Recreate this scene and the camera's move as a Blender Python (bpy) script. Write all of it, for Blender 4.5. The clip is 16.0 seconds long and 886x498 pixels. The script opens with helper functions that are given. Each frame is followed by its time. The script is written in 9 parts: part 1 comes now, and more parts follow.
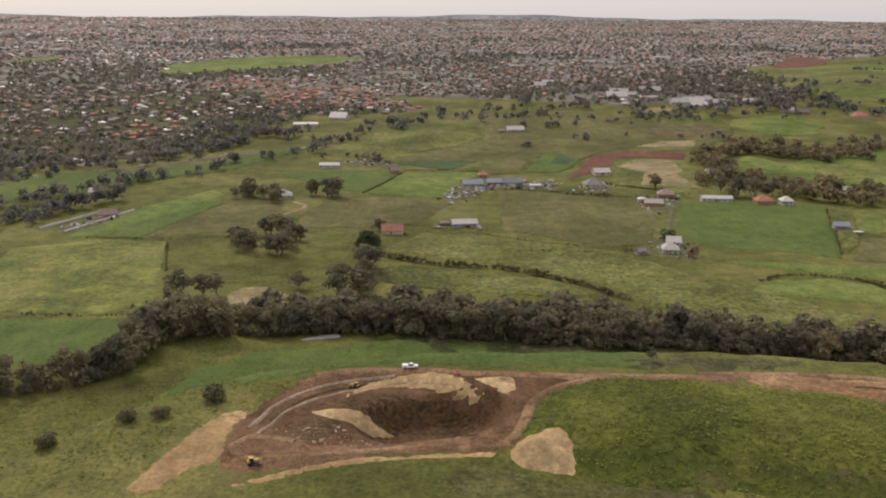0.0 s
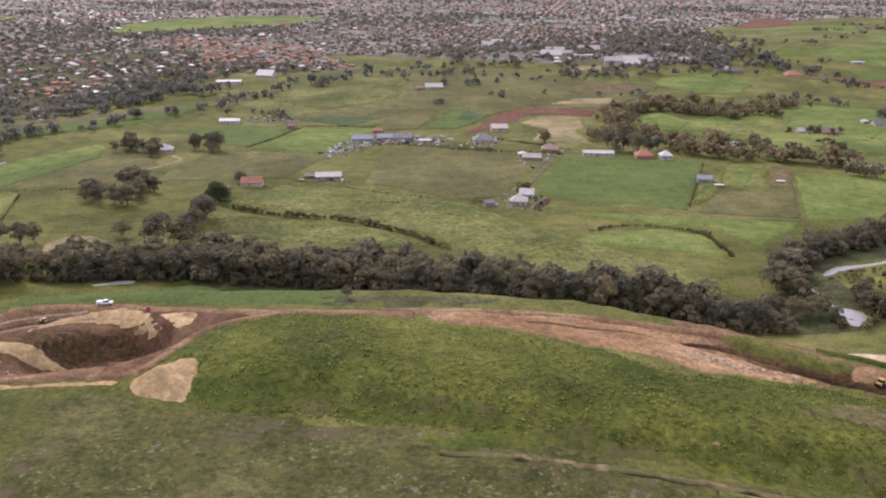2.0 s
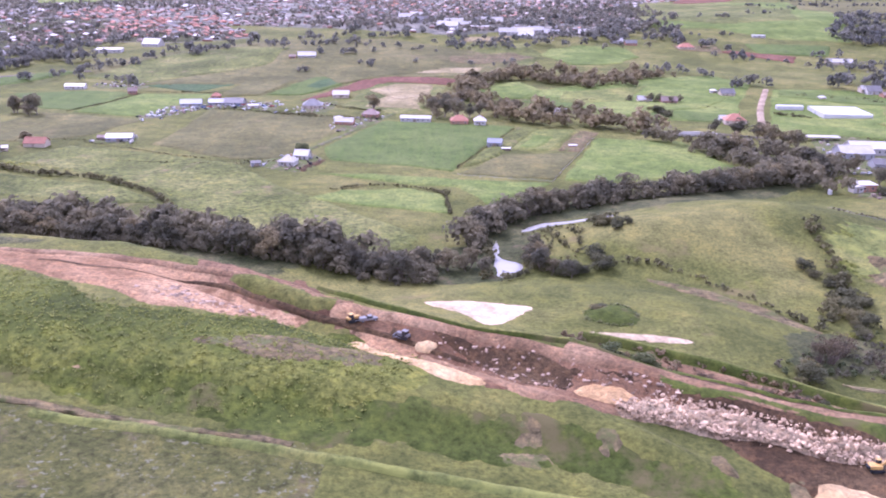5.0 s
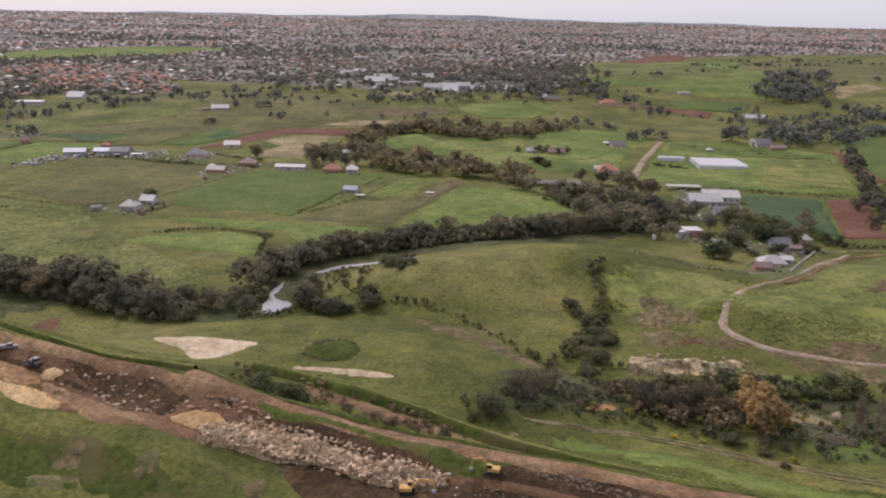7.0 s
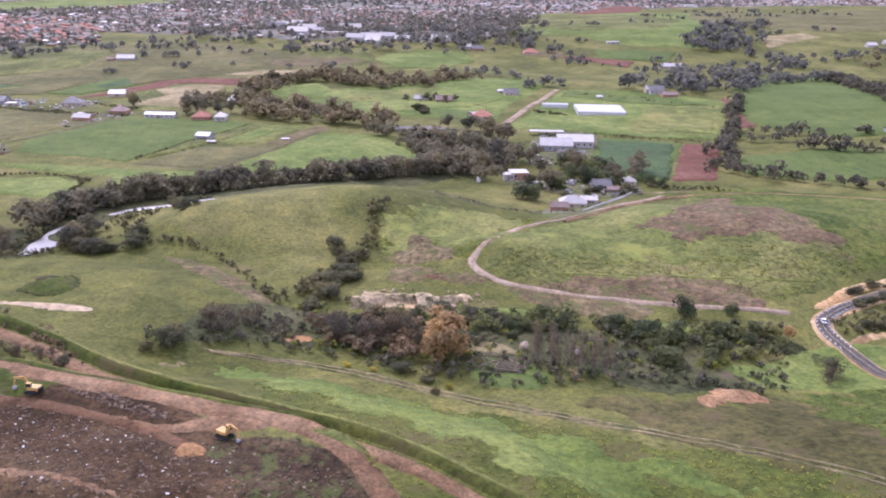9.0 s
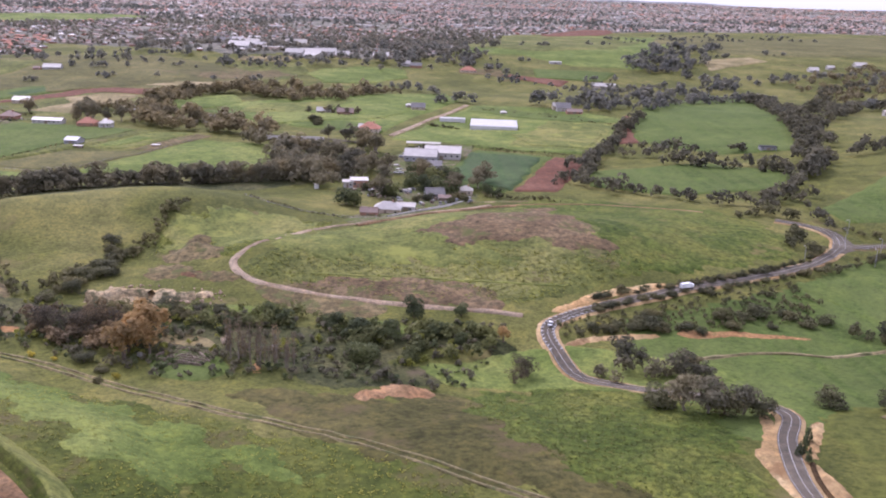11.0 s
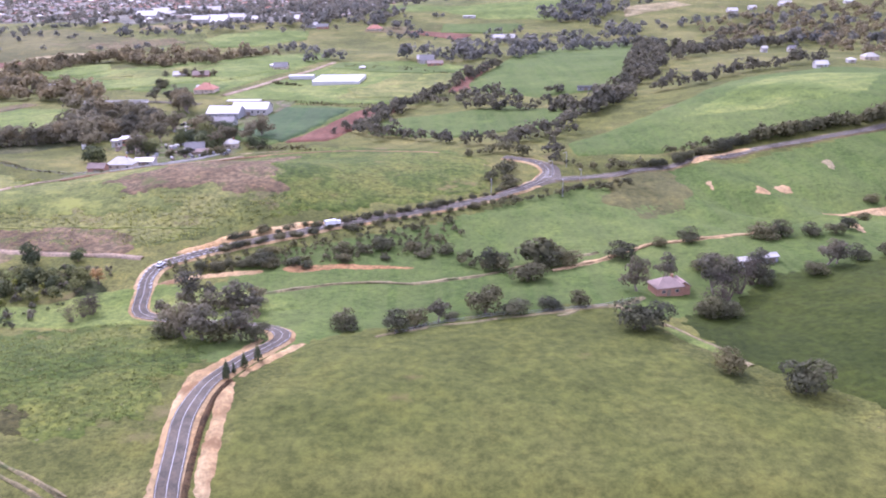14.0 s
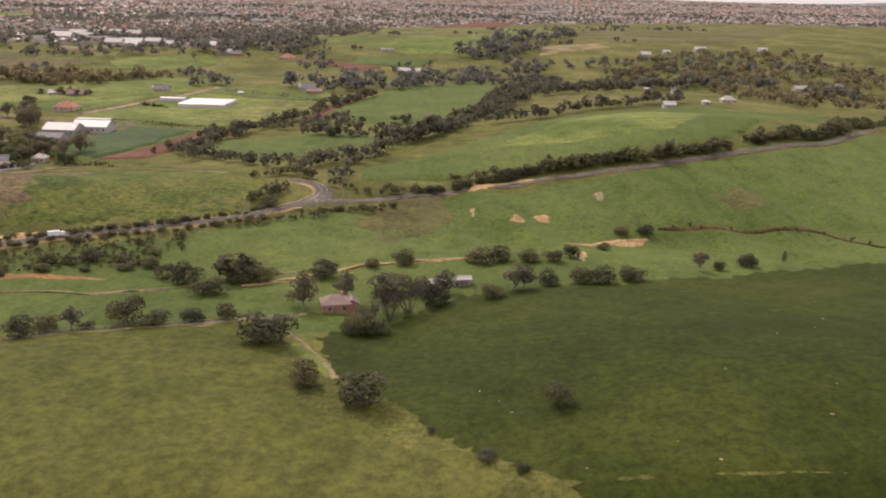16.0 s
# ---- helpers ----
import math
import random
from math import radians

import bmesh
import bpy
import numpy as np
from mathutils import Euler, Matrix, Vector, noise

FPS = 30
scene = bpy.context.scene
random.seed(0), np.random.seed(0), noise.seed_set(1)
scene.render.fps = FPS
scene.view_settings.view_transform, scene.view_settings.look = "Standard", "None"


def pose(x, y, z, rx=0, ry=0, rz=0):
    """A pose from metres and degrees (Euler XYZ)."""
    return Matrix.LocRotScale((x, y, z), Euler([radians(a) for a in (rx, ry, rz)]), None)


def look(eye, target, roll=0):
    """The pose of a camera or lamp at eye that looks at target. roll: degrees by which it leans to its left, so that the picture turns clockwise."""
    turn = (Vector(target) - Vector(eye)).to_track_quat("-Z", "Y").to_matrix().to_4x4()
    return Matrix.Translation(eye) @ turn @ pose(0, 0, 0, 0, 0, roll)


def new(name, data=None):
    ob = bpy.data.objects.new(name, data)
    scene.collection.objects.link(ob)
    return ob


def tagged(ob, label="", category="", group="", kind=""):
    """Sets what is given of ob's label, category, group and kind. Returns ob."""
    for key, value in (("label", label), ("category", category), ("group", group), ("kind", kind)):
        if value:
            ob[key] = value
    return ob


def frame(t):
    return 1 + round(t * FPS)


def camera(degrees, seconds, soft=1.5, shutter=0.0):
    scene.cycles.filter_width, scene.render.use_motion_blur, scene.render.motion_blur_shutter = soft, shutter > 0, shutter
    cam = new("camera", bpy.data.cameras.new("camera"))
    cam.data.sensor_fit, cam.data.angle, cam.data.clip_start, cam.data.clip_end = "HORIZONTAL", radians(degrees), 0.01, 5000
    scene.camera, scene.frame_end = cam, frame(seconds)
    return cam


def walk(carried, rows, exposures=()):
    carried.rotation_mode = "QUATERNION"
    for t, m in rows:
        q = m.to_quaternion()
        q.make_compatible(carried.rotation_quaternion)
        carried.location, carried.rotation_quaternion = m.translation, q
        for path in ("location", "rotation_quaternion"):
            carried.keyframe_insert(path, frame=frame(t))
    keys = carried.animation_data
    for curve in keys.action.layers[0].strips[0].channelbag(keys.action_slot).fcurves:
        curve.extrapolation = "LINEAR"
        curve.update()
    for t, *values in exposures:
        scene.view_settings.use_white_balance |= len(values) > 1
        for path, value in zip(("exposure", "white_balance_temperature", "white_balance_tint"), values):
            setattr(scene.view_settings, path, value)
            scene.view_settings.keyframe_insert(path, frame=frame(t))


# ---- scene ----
cam = camera(53.4, 16.0, 2.0)
METRES, EYE, TILT, LEAN, TURN = 620.0, 116.0, -14.9, -0.4, 0.0
ROWS = [
    (0.0, 0.0, 0.0, 0.0, 0.0, 0.0, -0.0),
    (0.5, 0.0307, -0.0008, -0.0026, -0.2, 0.14, 0.21),
    (1.0, 0.0614, -0.0015, -0.0052, -0.47, -0.01, 0.2),
    (1.5, 0.0919, -0.0008, -0.0084, -0.32, -0.77, 0.09),
    (2.0, 0.1224, -0.0016, -0.0112, -0.12, -2.25, -0.06),
    (2.5, 0.1531, -0.0027, -0.0137, -0.13, -3.56, 0.03),
    (3.0, 0.1836, -0.0038, -0.016, -0.22, -4.47, 0.14),
    (3.5, 0.2145, -0.005, -0.0185, -0.3, -5.22, 0.02),
    (4.0, 0.2455, -0.0058, -0.0211, -0.3, -4.81, -0.22),
    (4.2, 0.2579, -0.0059, -0.0221, -0.43, -4.30, -0.27),
    (6.3, 0.3884, -0.0073, -0.0327, -0.55, -2.80, -0.52),
    (6.5, 0.4008, -0.0074, -0.0337, -0.69, -1.85, -0.49),
    (7.0, 0.4325, -0.0085, -0.0359, -0.99, 0.24, -0.58),
    (7.5, 0.4639, -0.0096, -0.0381, -1.31, 0.71, -0.53),
    (8.0, 0.4951, -0.0102, -0.0406, -1.34, -0.58, -0.43),
    (8.5, 0.5265, -0.0112, -0.0429, -1.36, -1.95, -0.33),
    (9.0, 0.5579, -0.012, -0.0455, -1.54, -2.53, -0.24),
    (9.5, 0.5892, -0.0127, -0.0479, -1.59, -2.66, -0.52),
    (10.0, 0.6206, -0.0139, -0.0502, -1.72, -2.3, -0.79),
    (10.2, 0.6330, -0.0143, -0.0511, -1.73, -2.00, -0.94),
    (12.3, 0.7635, -0.0183, -0.0609, -0.42, -0.68, -1.28),
    (12.5, 0.7759, -0.0187, -0.0618, 0.06, -1.4, -0.53),
    (13.0, 0.8072, -0.0196, -0.0637, 0.44, -2.93, 0.83),
    (13.5, 0.8386, -0.0218, -0.0653, -0.14, -3.9, 1.14),
    (14.0, 0.87, -0.0224, -0.0677, -0.3, -3.34, 1.4),
    (14.5, 0.9017, -0.0237, -0.0698, -0.64, -2.32, 1.24),
    (15.0, 0.9334, -0.025, -0.0722, -1.15, -1.31, 0.62),
    (15.5, 0.965, -0.0263, -0.0748, -1.44, -0.83, 0.03),
    (16.0, 0.9965, -0.0269, -0.0769, -1.89, -1.03, -0.52),
]
# exposure and white balance along the flight: seconds, stops, kelvin, tint
EXPOSURES = [
    (0, 0.40, 6650, 21),
    (0.5, 0.41, 6650, 21),
    (1, 0.46, 6550, 22),
    (1.5, 0.52, 6280, 24),
    (2, 0.84, 6030, 30),
    (2.5, 1.17, 5560, 36),
    (3, 1.30, 5380, 41),
    (3.5, 1.44, 5380, 46),
    (4, 1.67, 5130, 52),
    (6.5, 1.34, 5230, 44),
    (7, 0.48, 6080, 28),
    (7.5, 0.24, 6650, 22),
    (8, 0.50, 6600, 24),
    (8.5, 1.02, 5780, 36),
    (9, 1.27, 5420, 40),
    (9.5, 1.07, 5460, 39),
    (10, 1.14, 5290, 41),
    (12.5, 0.90, 6280, 29),
    (13, 1.36, 5630, 39),
    (13.5, 1.60, 5230, 47),
    (14, 1.64, 5230, 45),
    (14.5, 1.38, 5580, 41),
    (15, 1.38, 5780, 40),
    (15.5, 0.94, 6550, 30),
    (16, 0.74, 6900, 28),
]
walk(cam, [(t, pose(0, 0, EYE, TILT, LEAN, TURN) @ pose(METRES * x, METRES * y, METRES * z, 90 + pitch, roll, yaw)) for t, x, y, z, yaw, pitch, roll in ROWS], EXPOSURES)
from mathutils import geometry
# ---------------------------------------------------------------- world and sun
world = bpy.data.worlds.new("world")
scene.world = world
world.use_nodes = True
wn = world.node_tree.nodes
sky = wn.new("ShaderNodeTexSky")
sky.sky_type = "NISHITA"
sky.sun_disc = False
SUN_UP, SUN_ROUND = radians(44), radians(-30)
sky.sun_elevation, sky.sun_rotation = SUN_UP, SUN_ROUND
sky.air_density, sky.dust_density, sky.ozone_density = 1.0, 2.0, 0.6
wn["Background"].inputs["Strength"].default_value = 0.1
world.node_tree.links.new(sky.outputs["Color"], wn["Background"].inputs["Color"])
# the even cloud cover that veils the blue
cloud = wn.new("ShaderNodeBackground")
cloud.inputs["Strength"].default_value = 0.74
# an overcast sky is three times as bright overhead as along the horizon
dome = wn.new("ShaderNodeTexCoord")
split = wn.new("ShaderNodeSeparateXYZ")
climb = wn.new("ShaderNodeValToRGB")
climb.color_ramp.elements.new(0.25)
for e, (p, c) in zip(climb.color_ramp.elements, ((0.0, (0.74, 0.785, 0.78, 1)), (0.2, (0.82, 0.835, 0.83, 1)), (1.0, (1.0, 0.99, 0.98, 1)))):
    e.position, e.color = p, c
world.node_tree.links.new(dome.outputs["Generated"], split.inputs[0])
world.node_tree.links.new(split.outputs["Z"], climb.inputs["Fac"])
world.node_tree.links.new(climb.outputs["Color"], cloud.inputs["Color"])
veil = wn.new("ShaderNodeMixShader")
veil.inputs[0].default_value = 0.72
for src, dst in ((wn["Background"].outputs[0], veil.inputs[1]), (cloud.outputs[0], veil.inputs[2]), (veil.outputs[0], wn["World Output"].inputs["Surface"])):
    world.node_tree.links.new(src, dst)

sun = new("sun", bpy.data.lights.new("sun", "SUN"))
sun.data.energy, sun.data.angle, sun.data.color = 1.5, radians(12), (1.0, 0.95, 0.86)
sun.matrix_world = look((400 * math.sin(SUN_ROUND) * math.cos(SUN_UP), 400 * math.cos(SUN_ROUND) * math.cos(SUN_UP), 400 * math.sin(SUN_UP)), (0, 0, 0))

# ---------------------------------------------------------------- shape of the land
def smooth(a, b, v):
    u = np.clip((v - a) / (b - a), 0.0, 1.0)
    return u * u * (3 - 2 * u)


# edges of the landfill along x: its upper crest, its lower berm, and their heights
EDGE_X = (-160, -90, -45, 0, 60, 110, 140, 170, 219, 237, 267, 303, 326, 338, 345, 352, 380)
EDGE_Y = (120, 168, 203, 215, 213, 209, 197, 183, 165, 153, 137.5, 126, 117, 107, 93, 60, -60)
BERM = ((227.5, 187.8), (241.0, 182.6), (250.0, 177.8), (260.0, 171.8), (270.0, 164.8), (280.0, 156.2), (290.0, 149.8), (300.0, 145.0), (310.0, 140.9), (320.0, 136.8), (330.0, 132.6), (340.0, 127.0), (347.5, 121.8), (352.8, 117.8), (358.0, 113.4), (363.0, 108.6), (367.0, 104.0), (378, 86), (388, 68))
BERM_X = (-160, -90, -45, 0, 60, 110, 150, 190) + tuple(p[0] for p in BERM) + (420,)
BERM_Y = (120, 168, 203, 215, 213, 209, 206, 199) + tuple(p[1] for p in BERM) + (5,)
TOP_X = (-160, -60, -20, 60, 120, 200, 260, 330, 400)
TOP_Z = (20, 30, 30, 32.5, 31, 25.5, 23, 23, 17)
# the brow where the cap falls off to the terrace below it
BROW_X = (15, 26, 41, 53, 72, 90, 106, 136, 156, 187, 210, 225, 245, 300)
BROW_Y = (160, 161, 161, 159, 153, 148, 144, 139, 136, 134, 131, 127, 120, 95)
STEP_X = (100, 150, 200, 270, 300, 340, 400)
STEP_Z = (31, 22, 15, 14.2, 13.6, 12, 9)
# hollows and hills: x, y, spread in x, spread in y, height
BUMPS = (
    (462, 285, 72, 42, 13), (373, 262, 25, 17, 5), (318, 322, 50, 36, 12), (272, 299, 28, 22, 7), 
    (395, 120, 80, 45, 5), (520, 120, 90, 45, 5.0), (720, 130, 120, 62, 11), (615, 150, 26, 70, -4),
    (700, 264, 75, 17, -5), (775, 405, 150, 95, 21), (560, 330, 60, 50, 4),
    (450, 180, 50, 22, -3), (200, 1080, 170, 130, 15), (640, 1240, 260, 150, 13),
    (560, 900, 160, 100, -4), (90, 880, 150, 100, 8), (1250, 1400, 500, 350, 18), (-100, 290, 50, 60, 4), (770, 590, 170, 120, 14), (540, 740, 160, 90, 5),
)


def ground_height(x, y):
    x, y = np.asarray(x, float), np.asarray(y, float)
    z = 0.018 * np.maximum(y - 650, 0) * smooth(600, 1100, y) + 15 * smooth(3600, 4850, y)
    for bx, by, sx, sy, h in BUMPS:
        z = z + h * np.exp(-((x - bx) / sx) ** 2 - ((y - by) / sy) ** 2)
    z = z + 6.0 * np.exp(-(((x - 228) / 70) ** 2 + ((y - 205) / 54) ** 2) ** 3)
    d = np.interp(x, EDGE_X, EDGE_Y) - y
    d2 = np.interp(x, BERM_X, BERM_Y) - y
    top = np.interp(x, TOP_X, TOP_Z)
    step = np.minimum(top, np.interp(x, STEP_X, STEP_Z))
    run = np.interp(x, (100, 220, 285, 318), (42, 27, 27, 42))
    bend = np.interp(x, (285, 318), (1.35, 1.1))
    fill = step * np.clip((d2 + run) / run, 0, 1) ** bend + (top - step) * np.clip((d + 9) / 9, 0, 1)
    brow = np.interp(x, BROW_X, BROW_Y)
    # the cap dome, the terrace before it and the cut behind it
    fill = fill + 2.6 * np.exp(-((x - 95) / 60) ** 2 - ((d - 42) / 20) ** 2) + smooth(-20, 60, x) * (1.3 * np.exp(-((y - brow - 8) / 10) ** 2) * (1 - smooth(215, 250, x)) - 3.0 * smooth(-1, 9, brow - y))
    along = smooth(105, 150, x) * (1 - smooth(345, 385, x))
    wide = np.interp(x, (100, 230, 300, 340), (16, 30, 52, 60))
    fill = fill - along * np.interp(x, (120, 180, 250, 310), (4.5, 4.5, 3.0, 0.8)) * smooth(4, 15, d) * (1 - smooth(wide - 7, wide + 3, d))
    # the pit and the hollow beyond it
    r = ((x + 1) / 20) ** 2 + ((y - 181) / 14) ** 2
    fill = fill - 6.5 * (1 - smooth(0.3, 1.0, r)) - 2.0 * (1 - smooth(0.5, 1.0, ((x + 16) / 30) ** 2 + ((y - 184) / 20) ** 2))
    rough = 0.22 * (1 - smooth(290, 350, y)) * np.sin(x * 0.31 + 1.7 * np.sin(y * 0.11)) * np.sin(y * 0.27 + 1.3 * np.sin(x * 0.13)) + 0.5 * np.sin(x * 0.071 + 2) * np.sin(y * 0.063)
    # worn gullies of the slope under the hill road
    worn = smooth(560, 640, x) * smooth(225, 262, y) * (1 - smooth(300, 350, y))
    rough = rough + worn * 1.5 * np.sin((x + 0.5 * y) * 0.19 + 1.5 * np.sin(y * 0.05)) * (0.6 + 0.4 * np.sin(x * 0.07))
    return z * (1 - smooth(-30, 0, d2)) + fill + rough



def height(x, y):
    return float(ground_height(x, y))


# ---------------------------------------------------------------- materials
def nodes_of(name, rough=0.9, metal=0.0, spec=0.2):
    m = bpy.data.materials.new(name)
    m.use_nodes = True
    b = m.node_tree.nodes["Principled BSDF"]
    b.inputs["Roughness"].default_value = rough
    b.inputs["Metallic"].default_value = metal
    b.inputs["Specular IOR Level"].default_value = spec
    return m, m.node_tree, b


def noise_at(tree, size, detail=4.0, rough=0.55, stretch=None, turn=0.0):
    """A noise whose patches are about size metres wide, in world coordinates."""
    geo = tree.nodes.new("ShaderNodeNewGeometry")
    n = tree.nodes.new("ShaderNodeTexNoise")
    n.inputs["Scale"].default_value = 1.0 / size
    n.inputs["Detail"].default_value = detail
    n.inputs["Roughness"].default_value = rough
    if stretch:
        mp = tree.nodes.new("ShaderNodeMapping")
        mp.inputs["Scale"].default_value = stretch
        mp.inputs["Rotation"].default_value = (0, 0, turn)
        tree.links.new(geo.outputs["Position"], mp.inputs["Vector"])
        tree.links.new(mp.outputs["Vector"], n.inputs["Vector"])
    else:
        tree.links.new(geo.outputs["Position"], n.inputs["Vector"])
    return n.outputs["Fac"]


def ramp(tree, fac, stops):
    r = tree.nodes.new("ShaderNodeValToRGB")
    while len(r.color_ramp.elements) < len(stops):
        r.color_ramp.elements.new(0.5)
    for e, (p, c) in zip(r.color_ramp.elements, stops):
        e.position, e.color = p, (*c, 1)
    tree.links.new(fac, r.inputs["Fac"])
    return r.outputs["Color"]


def blend(tree, fac, a, b, kind="MIX"):
    n = tree.nodes.new("ShaderNodeMix")
    n.data_type, n.blend_type = "RGBA", kind
    for sock, v in ((n.inputs[0], fac), (n.inputs[6], a), (n.inputs[7], b)):
        if isinstance(v, (int, float)):
            sock.default_value = v
        elif isinstance(v, tuple):
            sock.default_value = (*v, 1)
        else:
            tree.links.new(v, sock)
    return n.outputs[2]


def relief(tree, b, fac, strength, far=1.0):
    bump = tree.nodes.new("ShaderNodeBump")
    bump.inputs["Strength"].default_value = strength
    bump.inputs["Distance"].default_value = far
    tree.links.new(fac, bump.inputs["Height"])
    tree.links.new(bump.outputs["Normal"], b.inputs["Normal"])


def soil(name, dark, mid, light, big=40.0, fine=1.6, fleck=None, fleck_at=0.66, patch=None, patch_at=0.6, rows=None, rough=0.95, bump=0.5, grain=0.5, calm=0.0):
    """Grass, crops and earth: broad patches, middle blotches, fine tufts, and flecks of flowers or stones."""
    m, tree, b = nodes_of(name, rough, 0, 0.12)
    broad = ramp(tree, noise_at(tree, big, 5), ((0.37 - calm, dark), (0.5, mid), (0.63 + calm, light)))
    blot = ramp(tree, noise_at(tree, big / 6, 7, 0.72), ((0.36, (0.62, 0.65, 0.62)), (0.5, (0.97, 0.97, 0.97)), (0.64, (1.32, 1.22, 1.1))))
    col = blend(tree, 0.8 - 4 * calm, broad, blot, "MULTIPLY")
    fines = noise_at(tree, fine * 0.75, 6, 0.78)
    tuft = ramp(tree, fines, ((0.36, (0.42, 0.44, 0.42)), (0.5, (1, 1, 1)), (0.64, (1.55, 1.5, 1.35))))
    col = blend(tree, min(1.0, grain + 0.25), col, tuft, "MULTIPLY")
    if rows:
        width, turn, amount, tint = rows
        lines = ramp(tree, noise_at(tree, width, 3, 0.6, (1, 0.03, 1), turn), ((0.42, (0, 0, 0)), (0.56, (1, 1, 1))))
        col = blend(tree, blend(tree, amount, (0, 0, 0), lines), col, tint)
    if patch:
        where = ramp(tree, noise_at(tree, big / 2.2, 6, 0.68), ((patch_at - 0.04, (0, 0, 0)), (patch_at + 0.06, (1, 1, 1))))
        col = blend(tree, where, col, patch)
    if fleck:
        where = ramp(tree, noise_at(tree, fine * 0.6, 2, 0.6), ((fleck_at, (0, 0, 0)), (fleck_at + 0.05, (1, 1, 1))))
        zone = ramp(tree, noise_at(tree, big / 3, 3, 0.6), ((0.42, (0, 0, 0)), (0.58, (1, 1, 1))))
        col = blend(tree, blend(tree, 1.0, where, zone, "MULTIPLY"), col, fleck)
    tree.links.new(col, b.inputs["Base Color"])
    relief(tree, b, fines, bump, 0.6)
    return m


def paint(name, colour, rough=0.6, metal=0.0, vary=0.25, size=2.0, island=0.0, spec=0.3):
    """Roof, wall, metal and paint: worn a little, with each piece a little different."""
    m, tree, b = nodes_of(name, rough, metal, spec)
    lo, hi = tuple(c * (1 - vary) for c in colour), tuple(min(c * (1 + vary), 0.95) for c in colour)
    col = ramp(tree, noise_at(tree, size, 5, 0.65), ((0.3, lo), (0.7, hi)))
    if island:
        geo = tree.nodes.new("ShaderNodeNewGeometry")
        each = ramp(tree, geo.outputs["Random Per Island"], ((0.0, (1 - island,) * 3), (1.0, (1 + island,) * 3)))
        col = blend(tree, 1.0, col, each, "MULTIPLY")
    tree.links.new(col, b.inputs["Base Color"])
    return m


def leafy(name, dark, light, island=0.5):
    m, tree, b = nodes_of(name, 0.75, 0, 0.15)
    geo = tree.nodes.new("ShaderNodeNewGeometry")
    info = tree.nodes.new("ShaderNodeObjectInfo")
    col = ramp(tree, geo.outputs["Random Per Island"], ((0.0, dark), (1.0, light)))
    tone = ramp(tree, info.outputs["Random"], ((0.0, (0.72, 0.74, 0.78)), (0.5, (1, 1, 1)), (1.0, (1.35, 1.22, 1.05))))
    col = blend(tree, 1.0, col, tone, "MULTIPLY")
    broad = ramp(tree, noise_at(tree, 13, 2), ((0.35, (0.72, 0.74, 0.78)), (0.65, (1.25, 1.2, 1.1))))
    col = blend(tree, 1.0, col, broad, "MULTIPLY")
    tree.links.new(col, b.inputs["Base Color"])
    thin = tree.nodes.new("ShaderNodeBsdfTranslucent")
    tree.links.new(col, thin.inputs["Color"])
    both = tree.nodes.new("ShaderNodeMixShader")
    both.inputs[0].default_value = 0.42
    tree.links.new(b.outputs[0], both.inputs[1])
    tree.links.new(thin.outputs[0], both.inputs[2])
    tree.links.new(both.outputs[0], tree.nodes["Material Output"].inputs["Surface"])
    return m


